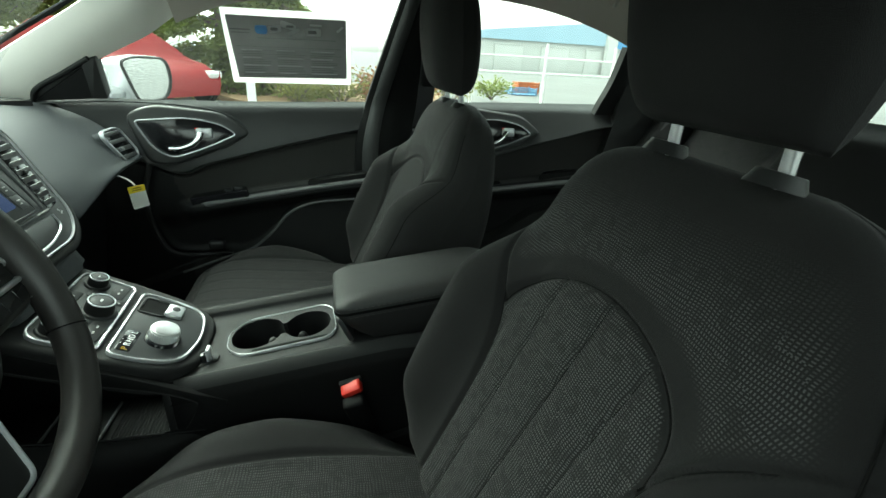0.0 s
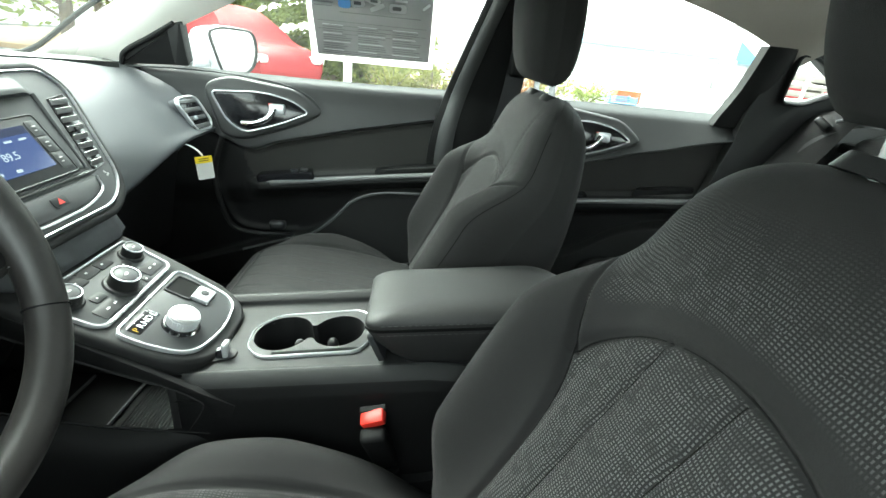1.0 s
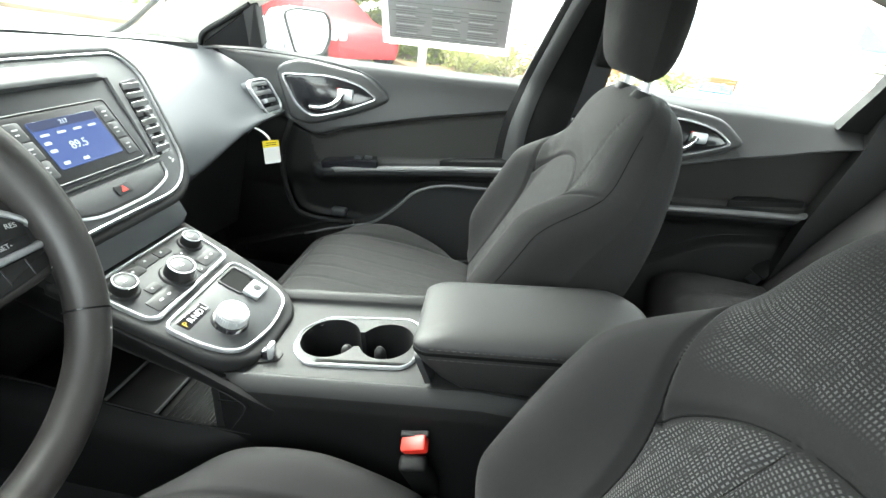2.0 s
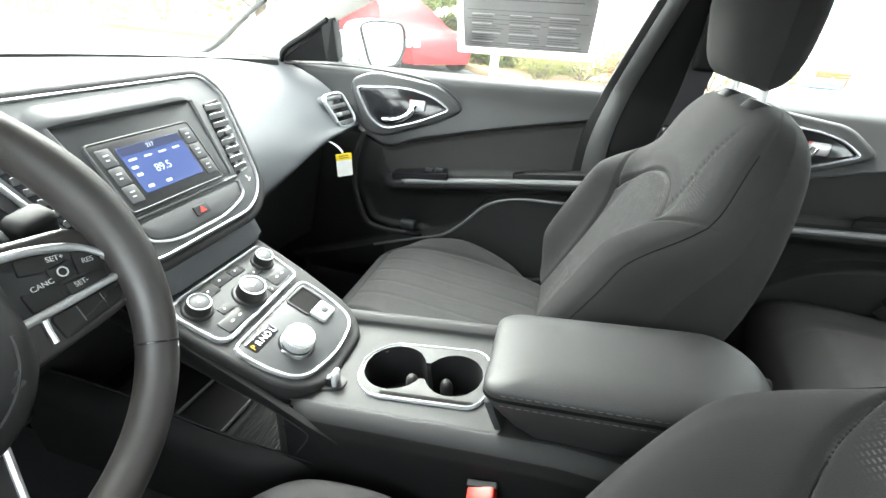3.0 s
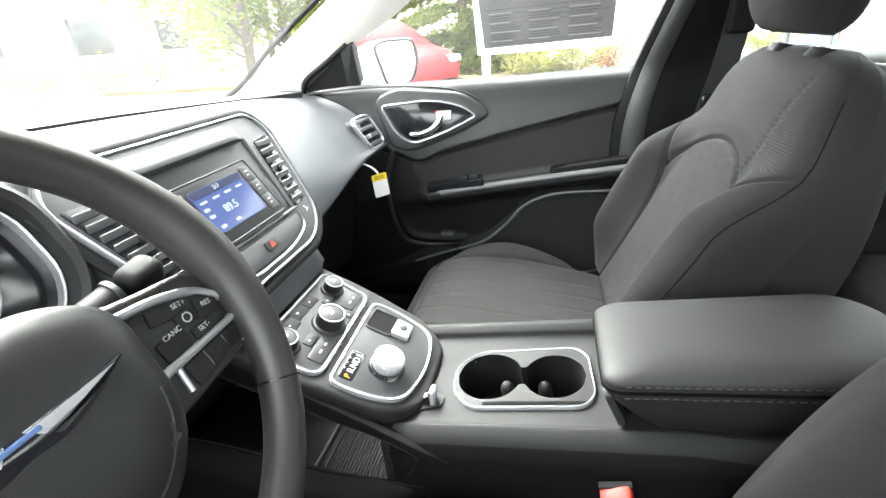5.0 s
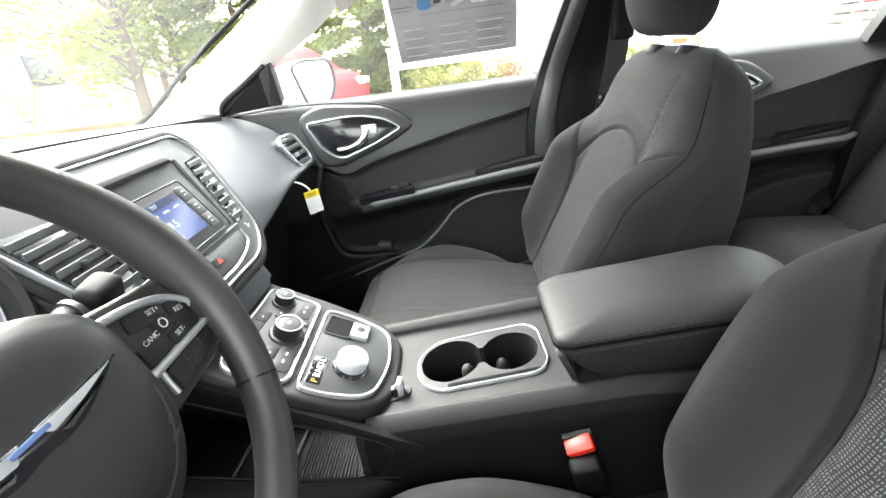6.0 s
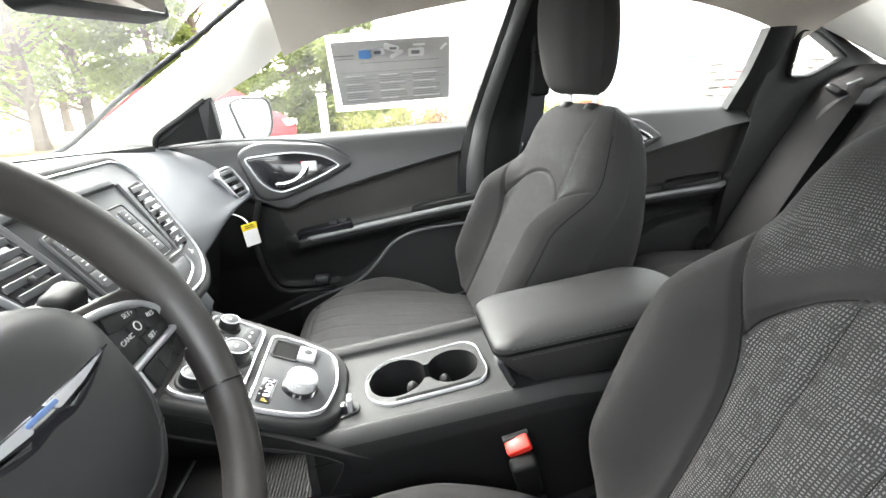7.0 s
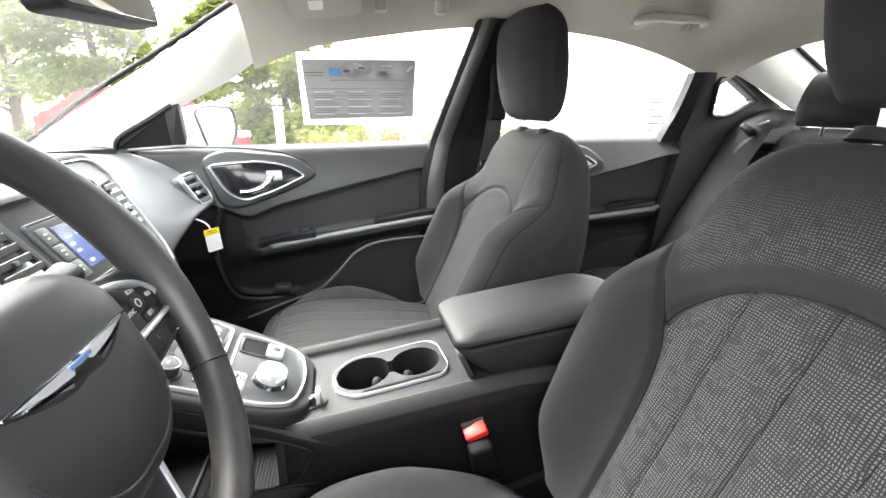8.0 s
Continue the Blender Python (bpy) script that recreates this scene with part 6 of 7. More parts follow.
grab_handle(0.862, 0.494, 1.327)
gh = thing("grab_handle", "pale grey folding grab handle above the front window", "grab handle")
for sx in (0.113, 0.258):
    part("mount", block((0.030, 0.034, 0.040), (sx, 0.528, 1.332), 0.007, 3), TRIM, gh)
part("grip", tube(spline([(0.113, 0.525, 1.340), (0.13, 0.512, 1.342), (0.24, 0.512, 1.345), (0.258, 0.525, 1.342)], 6), 0.009, 10, flat=0.75), TRIM, gh)
vis = thing("sun_visor", "pale grey folded sun visor at the windscreen top", "sun visor")
VP = Plane((-0.012, 0.325, 1.326), (0.0, 1, -0.14), (-1, 0, -0.10))
part("blade", slab(VP, box_outline(0.36, 0.15, 0.03), -0.012, 0.010, 0.008, 4), LINER, vis)
part("visor_label", slab(VP, box_outline(0.05, 0.03, 0.003, 0.10, 0.02), -0.0130, -0.0115, 0.0002, 1), PAPER, vis, "pale label")
part("visor_rod", tube([VP.place(-0.19, 0.06), VP.place(0.21, 0.06)], 0.005, 8), TRIM, vis)
MP = Plane((-0.235, -0.02, 1.222), (0.0, 0.985, 0.10), (-0.17, -0.08, 0.98))
mir = thing("rear_view_mirror", "black framed rear view mirror on the windscreen", "mirror")
m_line = rounded([(-0.118, -0.030), (0.122, -0.036), (0.126, 0.030), (-0.118, 0.036)], 0.014)
part("housing", slab(MP, m_line, -0.028, 0.003, 0.004, 3), BLACK, mir)
part("mirror_glass", slab(MP, [(a * 0.94, b * 0.82) for a, b in m_line], 0.0025, 0.0038, 0.0004, 1), MIRROR, mir, "silvered mirror glass")
part("stem", tube([MP.place(0, 0.02, -0.02), (-0.34, 0.0, 1.315)], 0.010, 10), BLACK, mir)
part("sensor_pod", block((0.10, 0.08, 0.035), (-0.37, 0.0, 1.318), 0.012, 3, Euler((0, radians(-30), 0)).to_matrix()), BLACK, mir)

# door mirror outside
dm = thing("door_mirror", "pale silver door mirror with a wet glass", "mirror")
DMP = Plane((-0.374, 0.905, 1.034), (0.42, 0.905, 0), (-0.04, 0.02, 1))
d_line = rounded([(-0.055, -0.066), (0.055, -0.060), (0.088, -0.010), (0.082, 0.058), (-0.045, 0.062), (-0.092, 0.050)], [0.03, 0.03, 0.04, 0.035, 0.04, 0.02], 7)
bm = bmesh.new()
loft([[DMP.place(a * f, b * f, h) for a, b in d_line] for f, h in ((1.0, 0.004), (1.06, 0.0), (1.10, -0.02), (1.05, -0.06), (0.85, -0.095), (0.45, -0.115), (0.05, -0.12))], caps=False, bm=bm)
part("shell", bm, CARPAINT, dm, "pale silver painted shell")
part("mirror_bezel", rim(DMP, d_line, 0.007, 0.0, 0.008), BLACK, dm)
part("mirror_glass", slab(DMP, [(a * 0.97, b * 0.97) for a, b in d_line], -0.002, 0.002, 0.0005, 1), WETMIRROR, dm, "rain-spotted mirror glass")
part("arm", tube(spline([(-0.46, 0.72, 1.005), (-0.455, 0.79, 1.000), (-0.45, 0.86, 0.995)], 4), lambda t: 0.038 - 0.012 * t, 14, flat=0.7), CARPAINT, dm, "pale silver mirror arm")
part("foot_plate", block((0.06, 0.03, 0.08), (-0.445, 0.735, 1.03), 0.012, 3), CARPAINT, dm)

# ---- seat belts ----
def webbing(name, pts, width, label, across=(1, 0, 0)):
    p = spline(pts, 8)
    ac = Vector(across).normalized()
    return sheet(lambda u, v: Vector(p[round(u * (len(p) - 1))]) + ac * width * (v - 0.5), len(p) - 1, 2, (0, 0.002, 0.0008))


fb = thing("seat_belt", "black seat belt hanging from the centre pillar", "seat belt", "seat belts")
part("webbing", webbing("w", [(0.44, 0.605, 1.19), (0.43, 0.625, 1.02), (0.41, 0.645, 0.85), (0.40, 0.66, 0.5)], 0.047, ""), WEB, fb)
part("guide", block((0.06, 0.022, 0.05), (0.44, 0.598, 1.19), 0.010, 3), SHADED_BLACK, fb, "black belt guide")
part("guide_cover", block((0.05, 0.018, 0.11), (0.437, 0.607, 1.12), 0.010, 3), SHADED_BLACK, fb)
part("tongue", block((0.05, 0.012, 0.04), (0.42, 0.632, 0.93), 0.006, 2), GLOSS, fb)

# ---- rear seat ----
rear = thing("rear_bench_seat", "charcoal cloth rear bench seat with a headrest and side bolster", "car seat")


def rear_cushion(u, v):
    y, q = lerp(-0.64, 0.66, u), v
    prof = spline([(0.72, 0.40), (0.695, 0.50), (0.705, 0.565), (0.76, 0.602), (0.90, 0.600), (1.06, 0.585), (1.12, 0.57)], 6)
    p = prof[round(q * (len(prof) - 1))]
    seat_c = min(abs(y - 0.36), abs(y + 0.36))
    dip = -0.018 * math.exp(-(seat_c / 0.13)**2) + groove(abs(seat_c - 0.16), 0.006, 0.006)
    end = -0.03 * step(0.58, 0.66, abs(y))
    return Vector((p[0] - 0.02 * math.cos(y * 6) + 0.02, y, p[1] + (dip + end) * step(0.5, 0.6, p[1]))), 0.35 if seat_c < 0.155 and p[0] > 0.75 else 0.0, (y, p[0])


patchwork(100, 36, rear_cushion, lambda u, v: "c", {"c": ("seat_cushion", CLOTH, "charcoal cloth rear cushion")}, rear)


def rear_back(u, v):
    y = lerp(-0.60, 0.50, u)
    s = v * 0.57
    seat_c = min(abs(y - 0.32), abs(y + 0.36))
    n = 0.035 * step(0.13, 0.2, seat_c) + groove(seat_c - 0.165, 0.006, 0.008) - 0.05 * step(0.50, 0.57, s) + 0.008 * math.sin(s * 9)
    n -= 0.06 * step(0.46, 0.50, y)
    t, nn = (math.sin(radians(27)), math.cos(radians(27))), (-math.cos(radians(27)), math.sin(radians(27)))
    return Vector((1.02 + t[0] * s + nn[0] * n, y, 0.57 + t[1] * s + nn[1] * n)), 0.5 if seat_c < 0.16 else 0.0, (y, s)


patchwork(100, 50, rear_back, lambda u, v: "c", {"c": ("backrest", CLOTH, "charcoal cloth rear backrest")}, rear)


def side_wing(u, v):
    s = v * 0.60
    t, nn = (math.sin(radians(27)), math.cos(radians(27))), (-math.cos(radians(27)), math.sin(radians(27)))
    y = lerp(0.475, 0.635, u) - 0.05 * max(0, s - 0.35)
    n = 0.045 * math.sin(math.pi * min(1, u * 0.8 + 0.15))**0.6 - 0.05 * step(0.52, 0.60, s)
    return Vector((1.015 + t[0] * s + nn[0] * n, y, 0.57 + t[1] * s + nn[1] * n)), 0.0, (y, s)


patchwork(20, 40, side_wing, lambda u, v: "c", {"c": ("side_bolster", CLOTH, "plain dark cloth side bolster")}, rear)


def rear_headrest(y0):
    def f(sign):
        def g(u, v):
            a, b = 2 * u - 1, 2 * v - 1
            q = max(0, 1 - abs(a)**4)**0.5 * max(0, 1 - abs(b)**5)**0.5
            hw = 0.125 - 0.012 * b * b
            return Vector((1.285 + 0.02 * b - sign * 0.048 * q, y0 + a * hw, 1.128 + 0.072 * b)), 0.0, (a * 0.1, b * 0.1)
        return g
    h = patchwork(30, 24, f(1), lambda u, v: "h", {"h": ("headrest", CLOTH, "dark cloth rear headrest")}, rear)["h"]
    patchwork(30, 24, f(-1), lambda u, v: "h", {"h": ("headrest_back", CLOTH, "")}, h)
    for dy in (-0.06, 0.06):
        part("post", tube([(1.30, y0 + dy, 1.0), (1.29, y0 + dy, 1.08)], 0.006, 10), STEEL, h, "steel headrest post")


rear_headrest(0.315), rear_headrest(-0.36)
rb = thing("seat_belt", "black rear seat belt over the seat shoulder", "seat belt", "seat belts")
part("webbing", webbing("w", [(1.30, 0.45, 1.065), (1.235, 0.49, 1.055), (1.185, 0.535, 1.00), (1.12, 0.60, 0.84), (1.03, 0.64, 0.66), (0.98, 0.655, 0.58)], 0.047, "", (0.3, 0.9, 0.5)), WEB, rb)
part("guide", block((0.036, 0.042, 0.018), (1.200, 0.52, 1.043), 0.007, 3, Euler((0.5, 0.3, 0.4)).to_matrix()), BLACK, rb, "black belt guide")
part("guide_bar", tube([(1.205, 0.497, 1.055), (1.228, 0.482, 1.068)], 0.0045, 10), CHROME, rb, "bright belt guide bar")
part("tongue", block((0.05, 0.045, 0.012), (1.00, 0.645, 0.625), 0.004, 2, Euler((0.3, -0.9, 0.3)).to_matrix()), BLACK, rb)
part("tongue_plate", block((0.04, 0.03, 0.004), (0.985, 0.64, 0.598), 0.001, 1, Euler((0.3, -0.9, 0.3)).to_matrix()), SATIN, rb)

# unseen closing walls on the driver's side: the rear door, a light-blocking front door
ld = part("door_left_rear", block((0.74, 0.06, 0.64), (0.83, -0.73, 0.71), 0.02, 3), BLACK)
tagged(ld, "plain dark rear door on the driver side", "car door", kind="structure")
lf = part("door_left_front_blocker", block((0.98, 0.09, 0.62), (-0.62 + 0.45, -0.80 - 0.19, 0.68), 0.03, 3, Euler((0, 0, radians(-23))).to_matrix()), BLACK)
tagged(lf, "unseen plain dark driver door, set ajar to block light", "car door", kind="structure")

# ---- outside the car ----
ASPHALT = material("damp_asphalt", (0.10, 0.10, 0.098), 0.9, vary=0.25, grain=0.5, grain_scale=60, blotch=0.3)
gr = part("ground", sheet(lambda u, v: Vector((lerp(-400, 400, u), lerp(-400, 400, v), 0)), 8, 8), ASPHALT)
tagged(gr, "grey asphalt car park reaching to the horizon", "ground", kind="structure")
LITTER = material("brown_leaf_litter", (0.20, 0.13, 0.07), 0.95, vary=0.4, grain=0.6, grain_scale=40, blotch=2)
bed = part("planting_bed", slab(Plane((0, 0, 0), (1, 0, 0), (0, 1, 0)), rounded([(-14, 10.9), (-2.4, 10.6), (-1.3, 8.6), (3.2, 8.6), (3.4, 14), (-14, 24)], 1.0), 0.0, 0.12, 0.05), LITTER)
tagged(bed, "brown leaf-strewn planting bed under the trees", "planting bed", kind="structure")
BARK = material("grey_brown_bark", (0.13, 0.10, 0.075), 0.95, vary=0.3, grain=0.8, grain_scale=40, blotch=5)


def leafy(name, color, rough=0.6):
    m = material(name, color, rough, vary=0.35, grain_scale=3.0, blotch=1.2, spec=0.3)
    n, l = m.node_tree.nodes, m.node_tree.links
    tr, mx = n.new("ShaderNodeBsdfTranslucent"), n.new("ShaderNodeMixShader")
    tr.inputs["Color"].default_value = (color[0] * 1.3, color[1] * 1.3, color[2], 1)
    mx.inputs["Fac"].default_value = 0.5
    l.new(n["Principled BSDF"].outputs[0], mx.inputs[1]), l.new(tr.outputs[0], mx.inputs[2]), l.new(mx.outputs[0], n["Material Output"].inputs["Surface"])
    return m


NEEDLE = leafy("conifer_green", (0.15, 0.175, 0.055))
LEAF = leafy("broadleaf_green", (0.16, 0.19, 0.06))
BROWN = leafy("russet_shrub", (0.22, 0.11, 0.06))
OLIVE = leafy("olive_shrub", (0.17, 0.17, 0.06))


def leaves(spots, size, droop, seed, mat, name, parent):
    """Many small pointed leaves at the given spots, one mesh."""
    rg = random.Random(seed)
    vs, fs = [], []
    for p, out in spots:
        a = Vector((rg.gauss(0, 1), rg.gauss(0, 1), rg.gauss(0, 0.6)))
        d = (out * 1.2 + a * 0.7 + Vector((0, 0, -droop))).normalized()
        s = d.cross(Vector((rg.gauss(0, 1), rg.gauss(0, 1), rg.gauss(0, 1)))).normalized()
        ln, wd = size * rg.uniform(0.6, 1.4), size * rg.uniform(0.14, 0.26)
        i = len(vs)
        vs += [p, p + d * ln * 0.5 + s * wd, p + d * ln, p + d * ln * 0.5 - s * wd]
        fs.append((i, i + 1, i + 2, i + 3))
    me = bpy.data.meshes.new(name)
    me.from_pydata([tuple(v) for v in vs], [], fs)
    me.materials.append(mat)
    ob = new(name, me)
    ob.parent = parent
    return ob


def conifer(x, y, h, r, seed, count=7000):
    """A broad evergreen: tapered trunk, drooping limbs and flat sprays with gaps."""
    t = thing("evergreen_tree", "broad bushy evergreen tree beside the car park", "tree", "evergreen trees")
    rg = random.Random(seed)
    part("trunk", tube([(x + 0.05 * math.sin(i), y, h * i / 8) for i in range(9)], lambda k: lerp(0.13, 0.02, k), 9), BARK, t)
    limb, spots = bmesh.new(), []
    for k in range(46):
        z = h * rg.uniform(0.04, 0.97)**0.9
        a = rg.uniform(0, 2 * math.pi)
        reach = r * (1 - z / h)**0.75 * rg.uniform(0.7, 1.15) + 0.08
        d = Vector((math.cos(a), math.sin(a), 0))
        path = [Vector((x, y, z)) + d * reach * q + Vector((0, 0, 0.28 * reach * q - 0.45 * reach * q * q)) for q in (0, 0.3, 0.6, 0.85, 1.0)]
        tube(path, lambda q: lerp(0.028, 0.006, q), 5, bm=limb)
        for i in range(int(count / 46)):
            q = rg.uniform(0.12, 1.0)**0.7
            base = Vector((x, y, z)) + d * reach * q + Vector((0, 0, 0.28 * reach * q - 0.45 * reach * q * q))
            side = d.cross(Vector((0, 0, 1))) * rg.gauss(0, 0.16 * reach * (1.2 - 0.6 * q))
            spots.append((base + side + Vector((0, 0, rg.gauss(-0.04, 0.06))), d))
    part("limbs", limb, BARK, t)
    leaves(spots, 0.15, 0.45, seed, NEEDLE, "crown", t)
    return t


def broadleaf(x, y, h, r, seed, count=10000):
    """A loose rounded tree: forked limbs, each ending in clumps of leaves."""
    t = thing("leafy_tree", "tall loose leafy tree with bright spring foliage", "tree", "leafy trees")
    rg = random.Random(seed)
    part("trunk", tube([(x, y, 0), (x + 0.1, y, h * 0.25), (x, y + 0.1, h * 0.55), (x + 0.1, y, h * 0.85)], lambda k: lerp(0.20, 0.04, k), 9), BARK, t)
    limb, spots = bmesh.new(), []
    for k in range(60):
        z = h * rg.uniform(0.12, 0.95)
        a, reach = rg.uniform(0, 2 * math.pi), r * rg.uniform(0.35, 1.1) * (1.15 - 0.7 * abs(z / h - 0.45))
        d = Vector((math.cos(a), math.sin(a), 0.25))
        tip = Vector((x, y, z)) + d * reach
        tube([Vector((x, y, z * 0.8)), Vector((x, y, z)) + d * reach * 0.5, tip], lambda q: lerp(0.04, 0.008, q), 5, bm=limb)
        for i in range(int(count / 60)):
            spots.append((tip + Vector((rg.gauss(0, 0.36), rg.gauss(0, 0.36), rg.gauss(0, 0.26))), d))
    part("limbs", limb, BARK, t)
    leaves(spots, 0.20, 0.25, seed, LEAF, "crown", t)
    return t


def shrub(x, y, h, r, seed, mat, label, count=700):
    t = thing("shrub", label, "shrub", "low shrubs")
    rg = random.Random(seed)
    st_, spots = bmesh.new(), []
    for k in range(16):
        a, q = rg.uniform(0, 2 * math.pi), rg.uniform(0.3, 1)
        tip = Vector((x + r * q * math.cos(a), y + r * q * math.sin(a), h * rg.uniform(0.45, 1.0)))
        tube([Vector((x, y, 0.05)), (Vector((x, y, 0)) + tip) / 2 + Vector((0, 0, 0.05)), tip], 0.008, 4, bm=st_)
        for i in range(count // 16):
            spots.append((tip.lerp(Vector((x, y, 0.1)), rg.uniform(0, 0.6)) + Vector((rg.gauss(0, 0.10), rg.gauss(0, 0.10), rg.gauss(0, 0.08))), Vector((math.cos(a), math.sin(a), 0.6))))
    part("stems", st_, BARK, t)
    leaves(spots, 0.10, 0.1, seed, mat, "foliage", t)
    return t


conifer(-2.4, 12.2, 5.8, 2.1, 11, 30000)
conifer(-0.75, 10.6, 4.2, 1.4, 12, 22000)
conifer(-1.5, 12.0, 3.8, 1.9, 14, 26000)
conifer(-5.9, 12.6, 6.0, 1.9, 13, 18000)
broadleaf(-8.2, 11.2, 7.0, 2.3, 21)
broadleaf(-9.0, 14.5, 7.5, 2.5, 22)
broadleaf(-5.5, 14.5, 7.5, 2.2, 23)
broadleaf(-12.5, 19.0, 8.0, 2.8, 24)
for i, (x, y, h, r, m, lb) in enumerate(((0.35, 9.2, 0.9, 0.6, OLIVE, "olive low shrub in the planting bed"), (1.1, 9.5, 0.8, 0.6, BROWN, "russet low shrub in the planting bed"), (2.0, 9.4, 0.9, 0.7, BROWN, "russet low shrub in the planting bed"),
                                      (-0.5, 8.9, 0.7, 0.5, OLIVE, "olive low shrub in the planting bed"), (2.8, 9.8, 1.1, 0.7, OLIVE, "olive low shrub in the planting bed"),
                                      (4.6, 12.0, 0.62, 0.5, LEAF, "green low shrub by the yard fence"), (-13.0, 8.8, 1.0, 0.8, LEAF, "green clipped shrub before a wall"), (-12.8, 10.6, 1.1, 0.9, LEAF, "green clipped shrub before a wall"), (-12.6, 12.4, 1.3, 1.0, LEAF, "green clipped shrub before a wall"), (-13.2, 6.4, 1.4, 1.1, LEAF, "green clipped shrub before a wall"))):
    shrub(x, y, h, r, 40 + i, m, lb)

# white post and the rail fence
POSTW = material("white_painted_timber", (0.75, 0.74, 0.72), 0.7, vary=0.08, grain=0.4, grain_scale=50)
po = thing("white_post", "white painted timber post in the planting bed", "post")
part("shaft", block((0.10, 0.10, 1.05), (-0.87, 6.0, 0.525), 0.01), POSTW, po)
part("cap", block((0.13, 0.13, 0.04), (-0.87, 6.0, 1.07), 0.012), POSTW, po)
fe = thing("rail_fence", "white tubular rail fence round the yard", "fence")
for k in range(9):
    part("post", tube([(1.6 + 1.9 * k, 10.4, 0), (1.6 + 1.9 * k, 10.4, 1.55)], 0.035, 10), POSTW, fe)
for z in (0.86, 1.22):
    part("rail", tube([(1.6, 10.4, z), (17.0, 10.4, z)], 0.022, 8), POSTW, fe)

# blue-roofed shed in the distance
STACKED = material("weathered_grey_timber", (0.25, 0.23, 0.20), 0.85, vary=0.3, grain=0.4, grain_scale=20)
BLUEROOF = material("blue_sheet_roofing", (0.10, 0.32, 0.62), 0.5, vary=0.06, blotch=0.5)
# paler copy of the blue roofing; overexposure is put into its colour
PALED = material("overlit_blue_roofing", (0.40, 0.55, 0.68), 0.6, vary=0.06, blotch=0.5)
PALEWALL = material("pale_sheet_wall", (0.62, 0.62, 0.60), 0.7, vary=0.08, blotch=0.4)
DARKWIN = material("dark_window_glass", (0.03, 0.035, 0.04), 0.1, vary=0.1)
sh = thing("workshop", "pale workshop with a blue sheet roof and grey doors", "building")
part("wall", block((26, 9, 3.1), (27.5, 49.5, 1.55), 0.02), PALEWALL, sh)
bm = bmesh.new()
loft([[Vector((8.0, y, 2.9)), Vector((27.9, y, 5.1)), Vector((27.9, y, 2.9))] for y in (44.6, 54.4)], bm=bm)
part("roof", bm, PALED, sh, "blue sheet roof, coloured pale for overexposure")
bm = bmesh.new()
loft([[Vector((28.9, y, 2.7)), Vector((28.9, y, 4.75)), Vector((32.2, y, 2.7))] for y in (44.4, 54.4)], bm=bm)
part("annex_roof", bm, BLUEROOF, sh, "blue sheet roof of the annex")
for k in range(5):
    d_ = part("door", block((3.0, 0.2, 2.4), (17.5 + 5.0 * k, 44.9, 1.2), 0.03), PALEWALL, sh, "pale roller door")
    part("frame", block((3.3, 0.1, 0.15), (17.5 + 5.0 * k, 44.85, 2.5), 0.02), PALEWALL, d_)
col = part("corner_post", block((1.1, 0.6, 5.8), (28.4, 44.3, 2.9), 0.05), PALEWALL, sh)

# stacked pipes and crates in the yard
for i, (x, y) in enumerate(((13.2, 16.5), (15.6, 16.8), (18.2, 17.0))):
    sk_ = thing("timber_stack", "weathered grey timber stacked in the yard", "timber stack", "timber stacks")
    for k in range(6):
        part("plank", block((2.2, 0.9, 0.20), (x, y, 0.14 + 0.27 * k), 0.02), STACKED, sk_)
        part("spacer", block((0.1, 0.9, 0.07), (x - 0.8 + 0.2 * (k % 3), y, 0.275 + 0.27 * k), 0.005), STACKED, sk_)



def yard_crate(x, y, size, mat, label):
    """An open stacking crate: floor, four slatted sides and a rolled rim."""
    c = thing("storage_crate", label, "crate", "yard crates")
    w, d, h = size
    part("floor_panel", block((w, d, 0.03), (x, y, 0.03), 0.008), mat, c)
    for k in range(4):
        z = 0.06 + (h - 0.08) * (k + 0.5) / 4
        for sg in (-1, 1):
            part("slat", block((w, 0.02, (h - 0.08) / 4 - 0.015), (x, y + sg * (d / 2 - 0.01), z), 0.004), mat, c)
            part("slat", block((0.02, d - 0.04, (h - 0.08) / 4 - 0.015), (x + sg * (w / 2 - 0.01), y, z), 0.004), mat, c)
    for sx in (-1, 1):
        for sy in (-1, 1):
            part("corner", block((0.04, 0.04, h), (x + sx * (w / 2 - 0.02), y + sy * (d / 2 - 0.02), h / 2 + 0.01), 0.008), mat, c)
    return c


ORANGE = material("faded_orange_plastic", (0.36, 0.09, 0.02), 0.6, vary=0.1, blotch=3)
TARP = material("dull_blue_plastic", (0.10, 0.22, 0.36), 0.6, vary=0.1, blotch=3)
yard_crate(7.35, 16.0, (0.85, 0.6, 0.40), ORANGE, "faded orange plastic crate in the yard")
yard_crate(6.75, 15.0, (0.95, 0.7, 0.26), TARP, "low blue plastic crate in the yard")

# pale house across the road
ho = thing("house", "pale rendered house with dark windows and a garage", "house")
part("wall", block((8, 26, 3.4), (-21, 13, 1.7), 0.02), PALEWALL, ho)
bm = bmesh.new()
loft([[Vector((-25.6, y, 3.3)), Vector((-21, y, 5.6)), Vector((-16.4, y, 3.3))] for y in (-0.6, 26.6)], bm=bm)
part("roof", bm, STACKED, ho, "grey tiled roof")
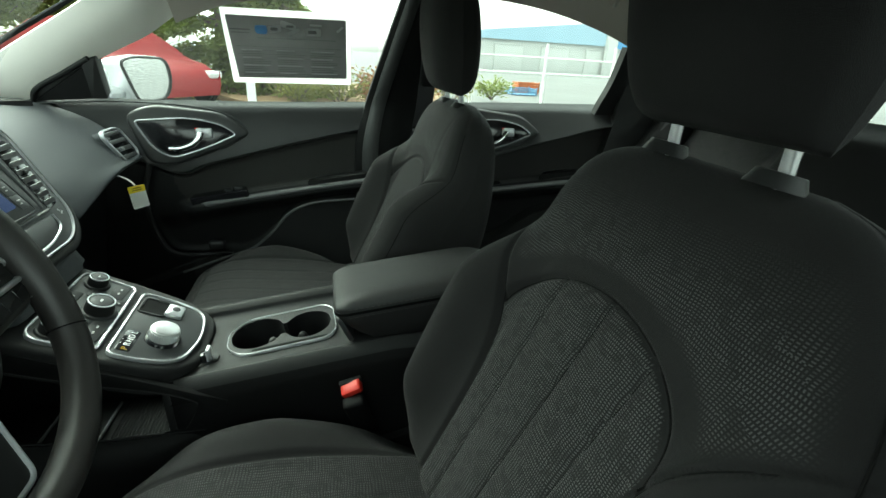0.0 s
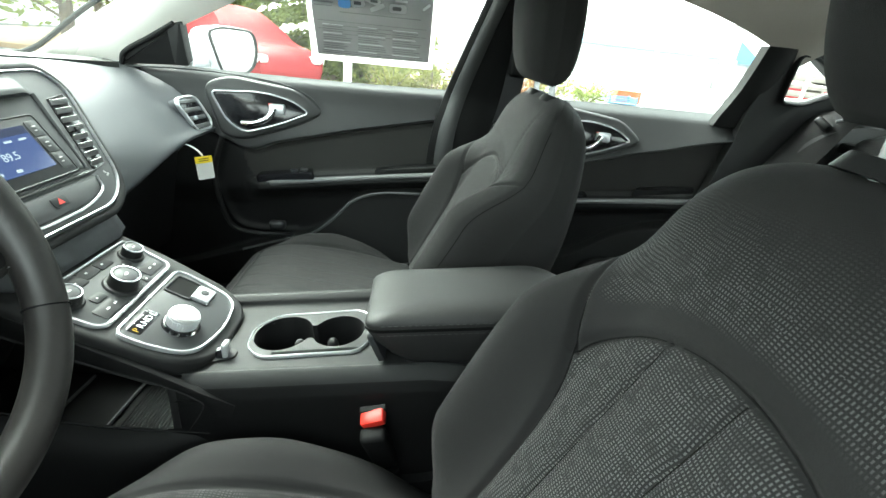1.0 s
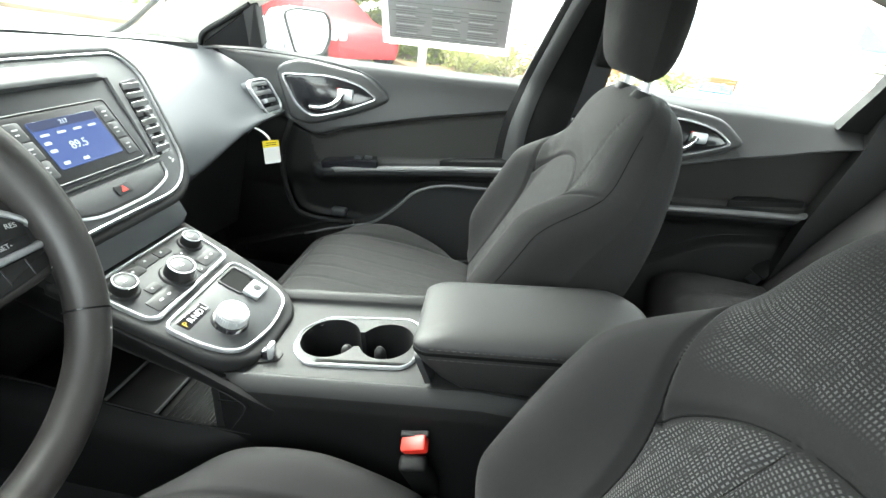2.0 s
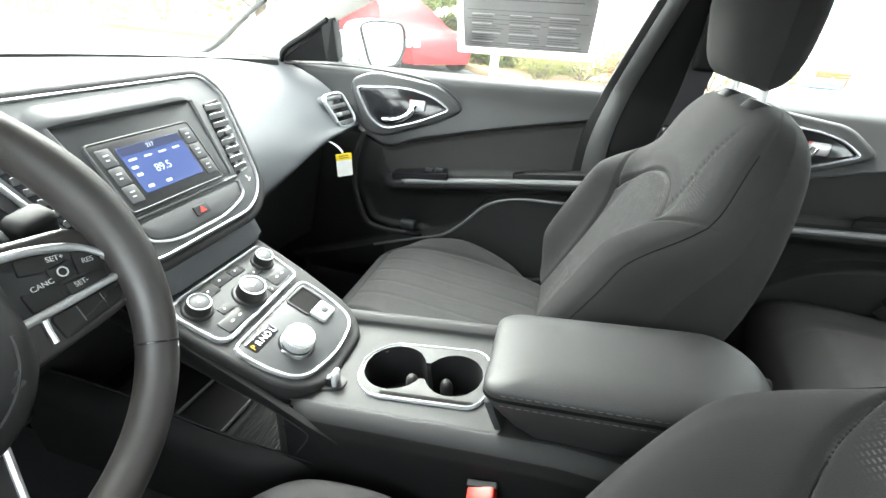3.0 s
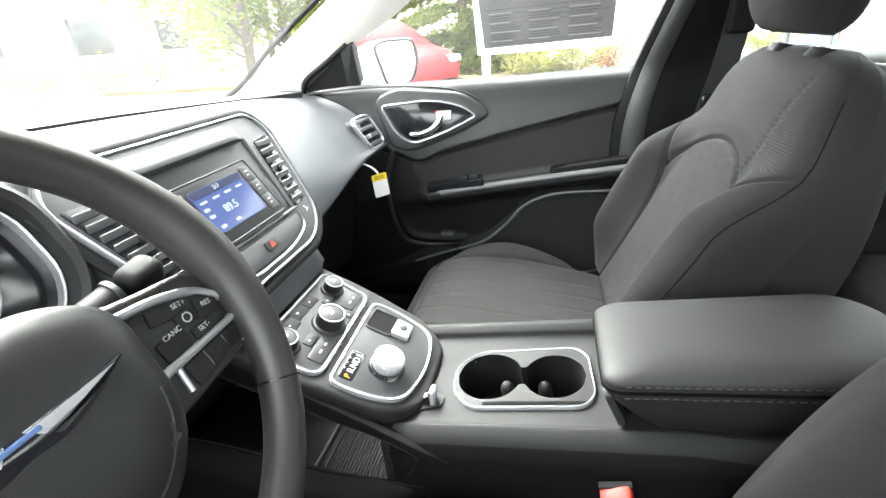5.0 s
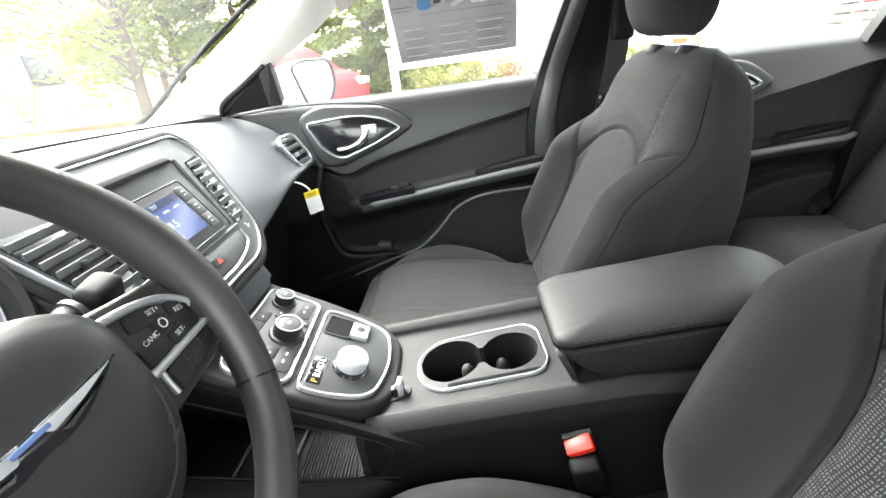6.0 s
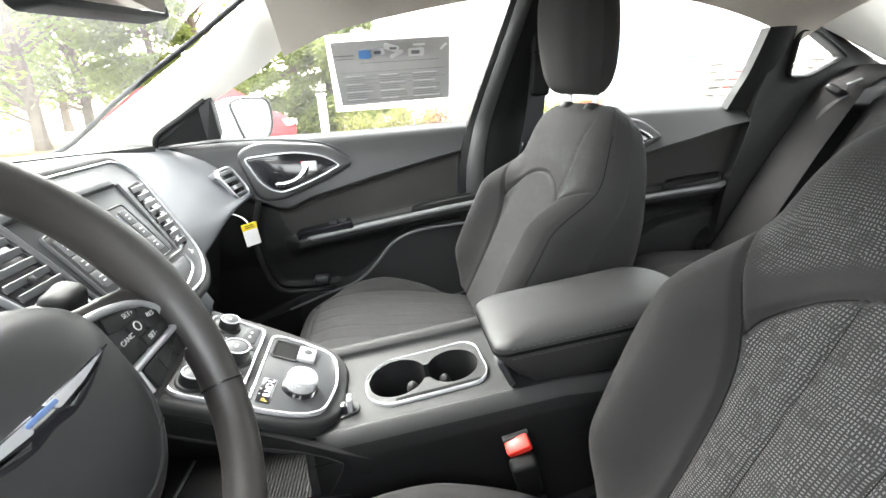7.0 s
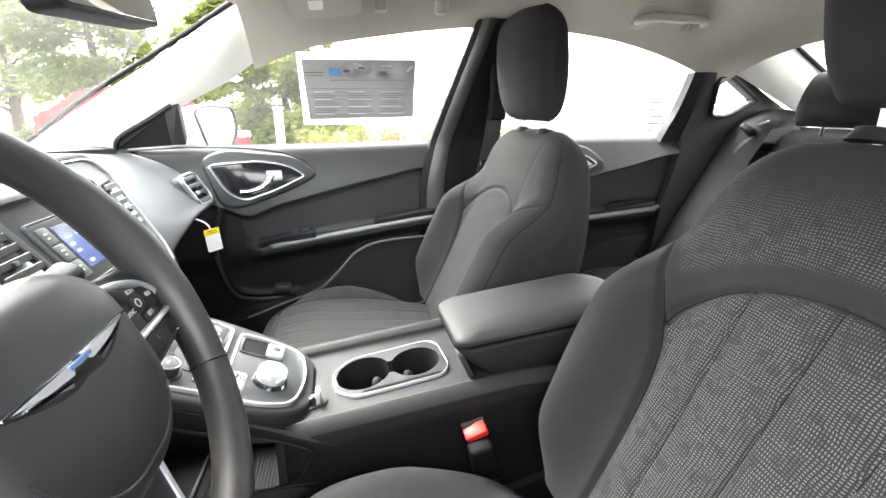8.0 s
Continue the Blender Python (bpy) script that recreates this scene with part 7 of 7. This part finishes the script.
for k in range(6):
    w_ = part("window", block((0.2, 1.5, 1.2), (-16.95, 2.4 + 4.0 * k, 1.75), 0.02), DARKWIN, ho, "dark house window")
    part("frame", block((0.1, 1.7, 0.12), (-16.9, 2.4 + 4.0 * k, 2.4), 0.01), POSTW, w_)
    part("sill", block((0.16, 1.7, 0.08), (-16.88, 2.4 + 4.0 * k, 1.1), 0.01), POSTW, w_)


# parked cars
def parked_car(x, y, turn, paint, label):
    """A saloon facing its own +x, nose at the origin's front."""
    c = thing("parked_car", label, "car", "parked cars")
    top = [(-4.45, 0.80), (-4.35, 0.98), (-3.75, 1.04), (-3.1, 1.36), (-2.2, 1.42), (-1.70, 1.34), (-1.25, 1.12), (-0.90, 0.82), (-0.45, 0.74), (-0.20, 0.66), (-0.05, 0.56), (0.0, 0.45)]

    def section(px):
        zt = curve_at(top, px)
        belt = min(zt, curve_at([(-4.45, 0.80), (-3.7, 0.96), (-1.2, 0.86), (-0.8, 0.78), (-0.3, 0.66), (0, 0.45)], px))
        hw = 0.88 - 0.16 * step(-0.6, 0.0, px) - 0.10 * step(-3.9, -4.45, px)
        tw = lerp(hw - 0.06, 0.60, step(0.0, 0.4, zt - belt))
        return [Vector((px, a, b)) for a, b in ((-hw + 0.06, 0.20), (-hw, 0.38), (-hw - 0.01, 0.62), (-hw + 0.03, belt), (-tw, zt - 0.03), (-tw * 0.6, zt), (tw * 0.6, zt), (tw, zt - 0.03), (hw - 0.03, belt), (hw + 0.01, 0.62), (hw, 0.38), (hw - 0.06, 0.20))]
    bm = loft([section(-4.45 + 4.45 * i / 40) for i in range(41)])
    body = part("body", bm, paint, c, smooth=40)
    for s in (-1, 1):
        side = [(-3.45, 0.99), (-3.0, 1.28), (-2.2, 1.36), (-1.75, 1.26), (-1.30, 0.97)]
        part("side_window", slab(Plane((0, s * 0.765, 0), (1, 0, 0), (0, -s * 0.42, 1)) if s < 0 else Plane((0, s * 0.765, 0), (-1, 0, 0), (0, -0.42, 1)),
                                 rounded([(a * (1 if s < 0 else -1), 0.05 + b * 1.02) for a, b in (side if s > 0 else side[::-1])], 0.05), -0.01, 0.02, 0.005), DARKWIN, body, "dark side window")
        part("headlight", block((0.30, 0.30, 0.14), (-0.16, s * 0.66, 0.56), 0.05, 3), LAMPGLASS, body, "clear headlight")
        part("tail_light", block((0.10, 0.35, 0.16), (-4.40, s * 0.62, 0.80), 0.03, 2), RED, body, "red tail light")
        for px in (-0.60, -3.45):
            WP = Plane((px, s * 0.84, 0.32), (1, 0, 0), (0, 0, 1)) if s < 0 else Plane((px, s * 0.84, 0.32), (-1, 0, 0), (0, 0, 1))
            part("wheel_arch", knob(WP, 0, 0.02, 0.355, 0.35, -0.05, 0.052, 32), RUBBER, body, "dark wheel arch")
            wh = part("wheel", rim(WP, [(0.26 * math.cos(q), 0.26 * math.sin(q)) for q in np.linspace(0, 2 * math.pi, 41)[:-1]], 0.12, -0.1, 0.075), RUBBER, c, "black tyre on a silver rim")
            part("wheel_rim", knob(WP, 0, 0, 0.20, 0.19, -0.06, 0.062, 32), SILVER, wh, "silver rim")
            for k in range(7):
                q = 2 * math.pi * k / 7
                part("spoke_gap", slab(WP, [(0.11 * math.cos(q) + 0.055 * math.cos(w), 0.11 * math.sin(q) + 0.055 * math.sin(w)) for w in np.linspace(0, 2 * math.pi, 11)[:-1]], 0.060, 0.0645, 0.001, 1), BLACK, wh)
    c.matrix_basis = pose(x, y, 0, 0, 0, turn)
    return c


REDPAINT = material("red_car_paint", (0.24, 0.020, 0.025), 0.5, vary=0.05, spec=0.2)
LAMPGLASS = material("clear_lamp_plastic", (0.7, 0.7, 0.7), 0.1, vary=0.05)
parked_car(-2.32, 8.6, -36, REDPAINT, "bright red saloon car parked alongside")
parked_car(19.5, 20.5, 0, REDPAINT, "red saloon car parked by the fence")
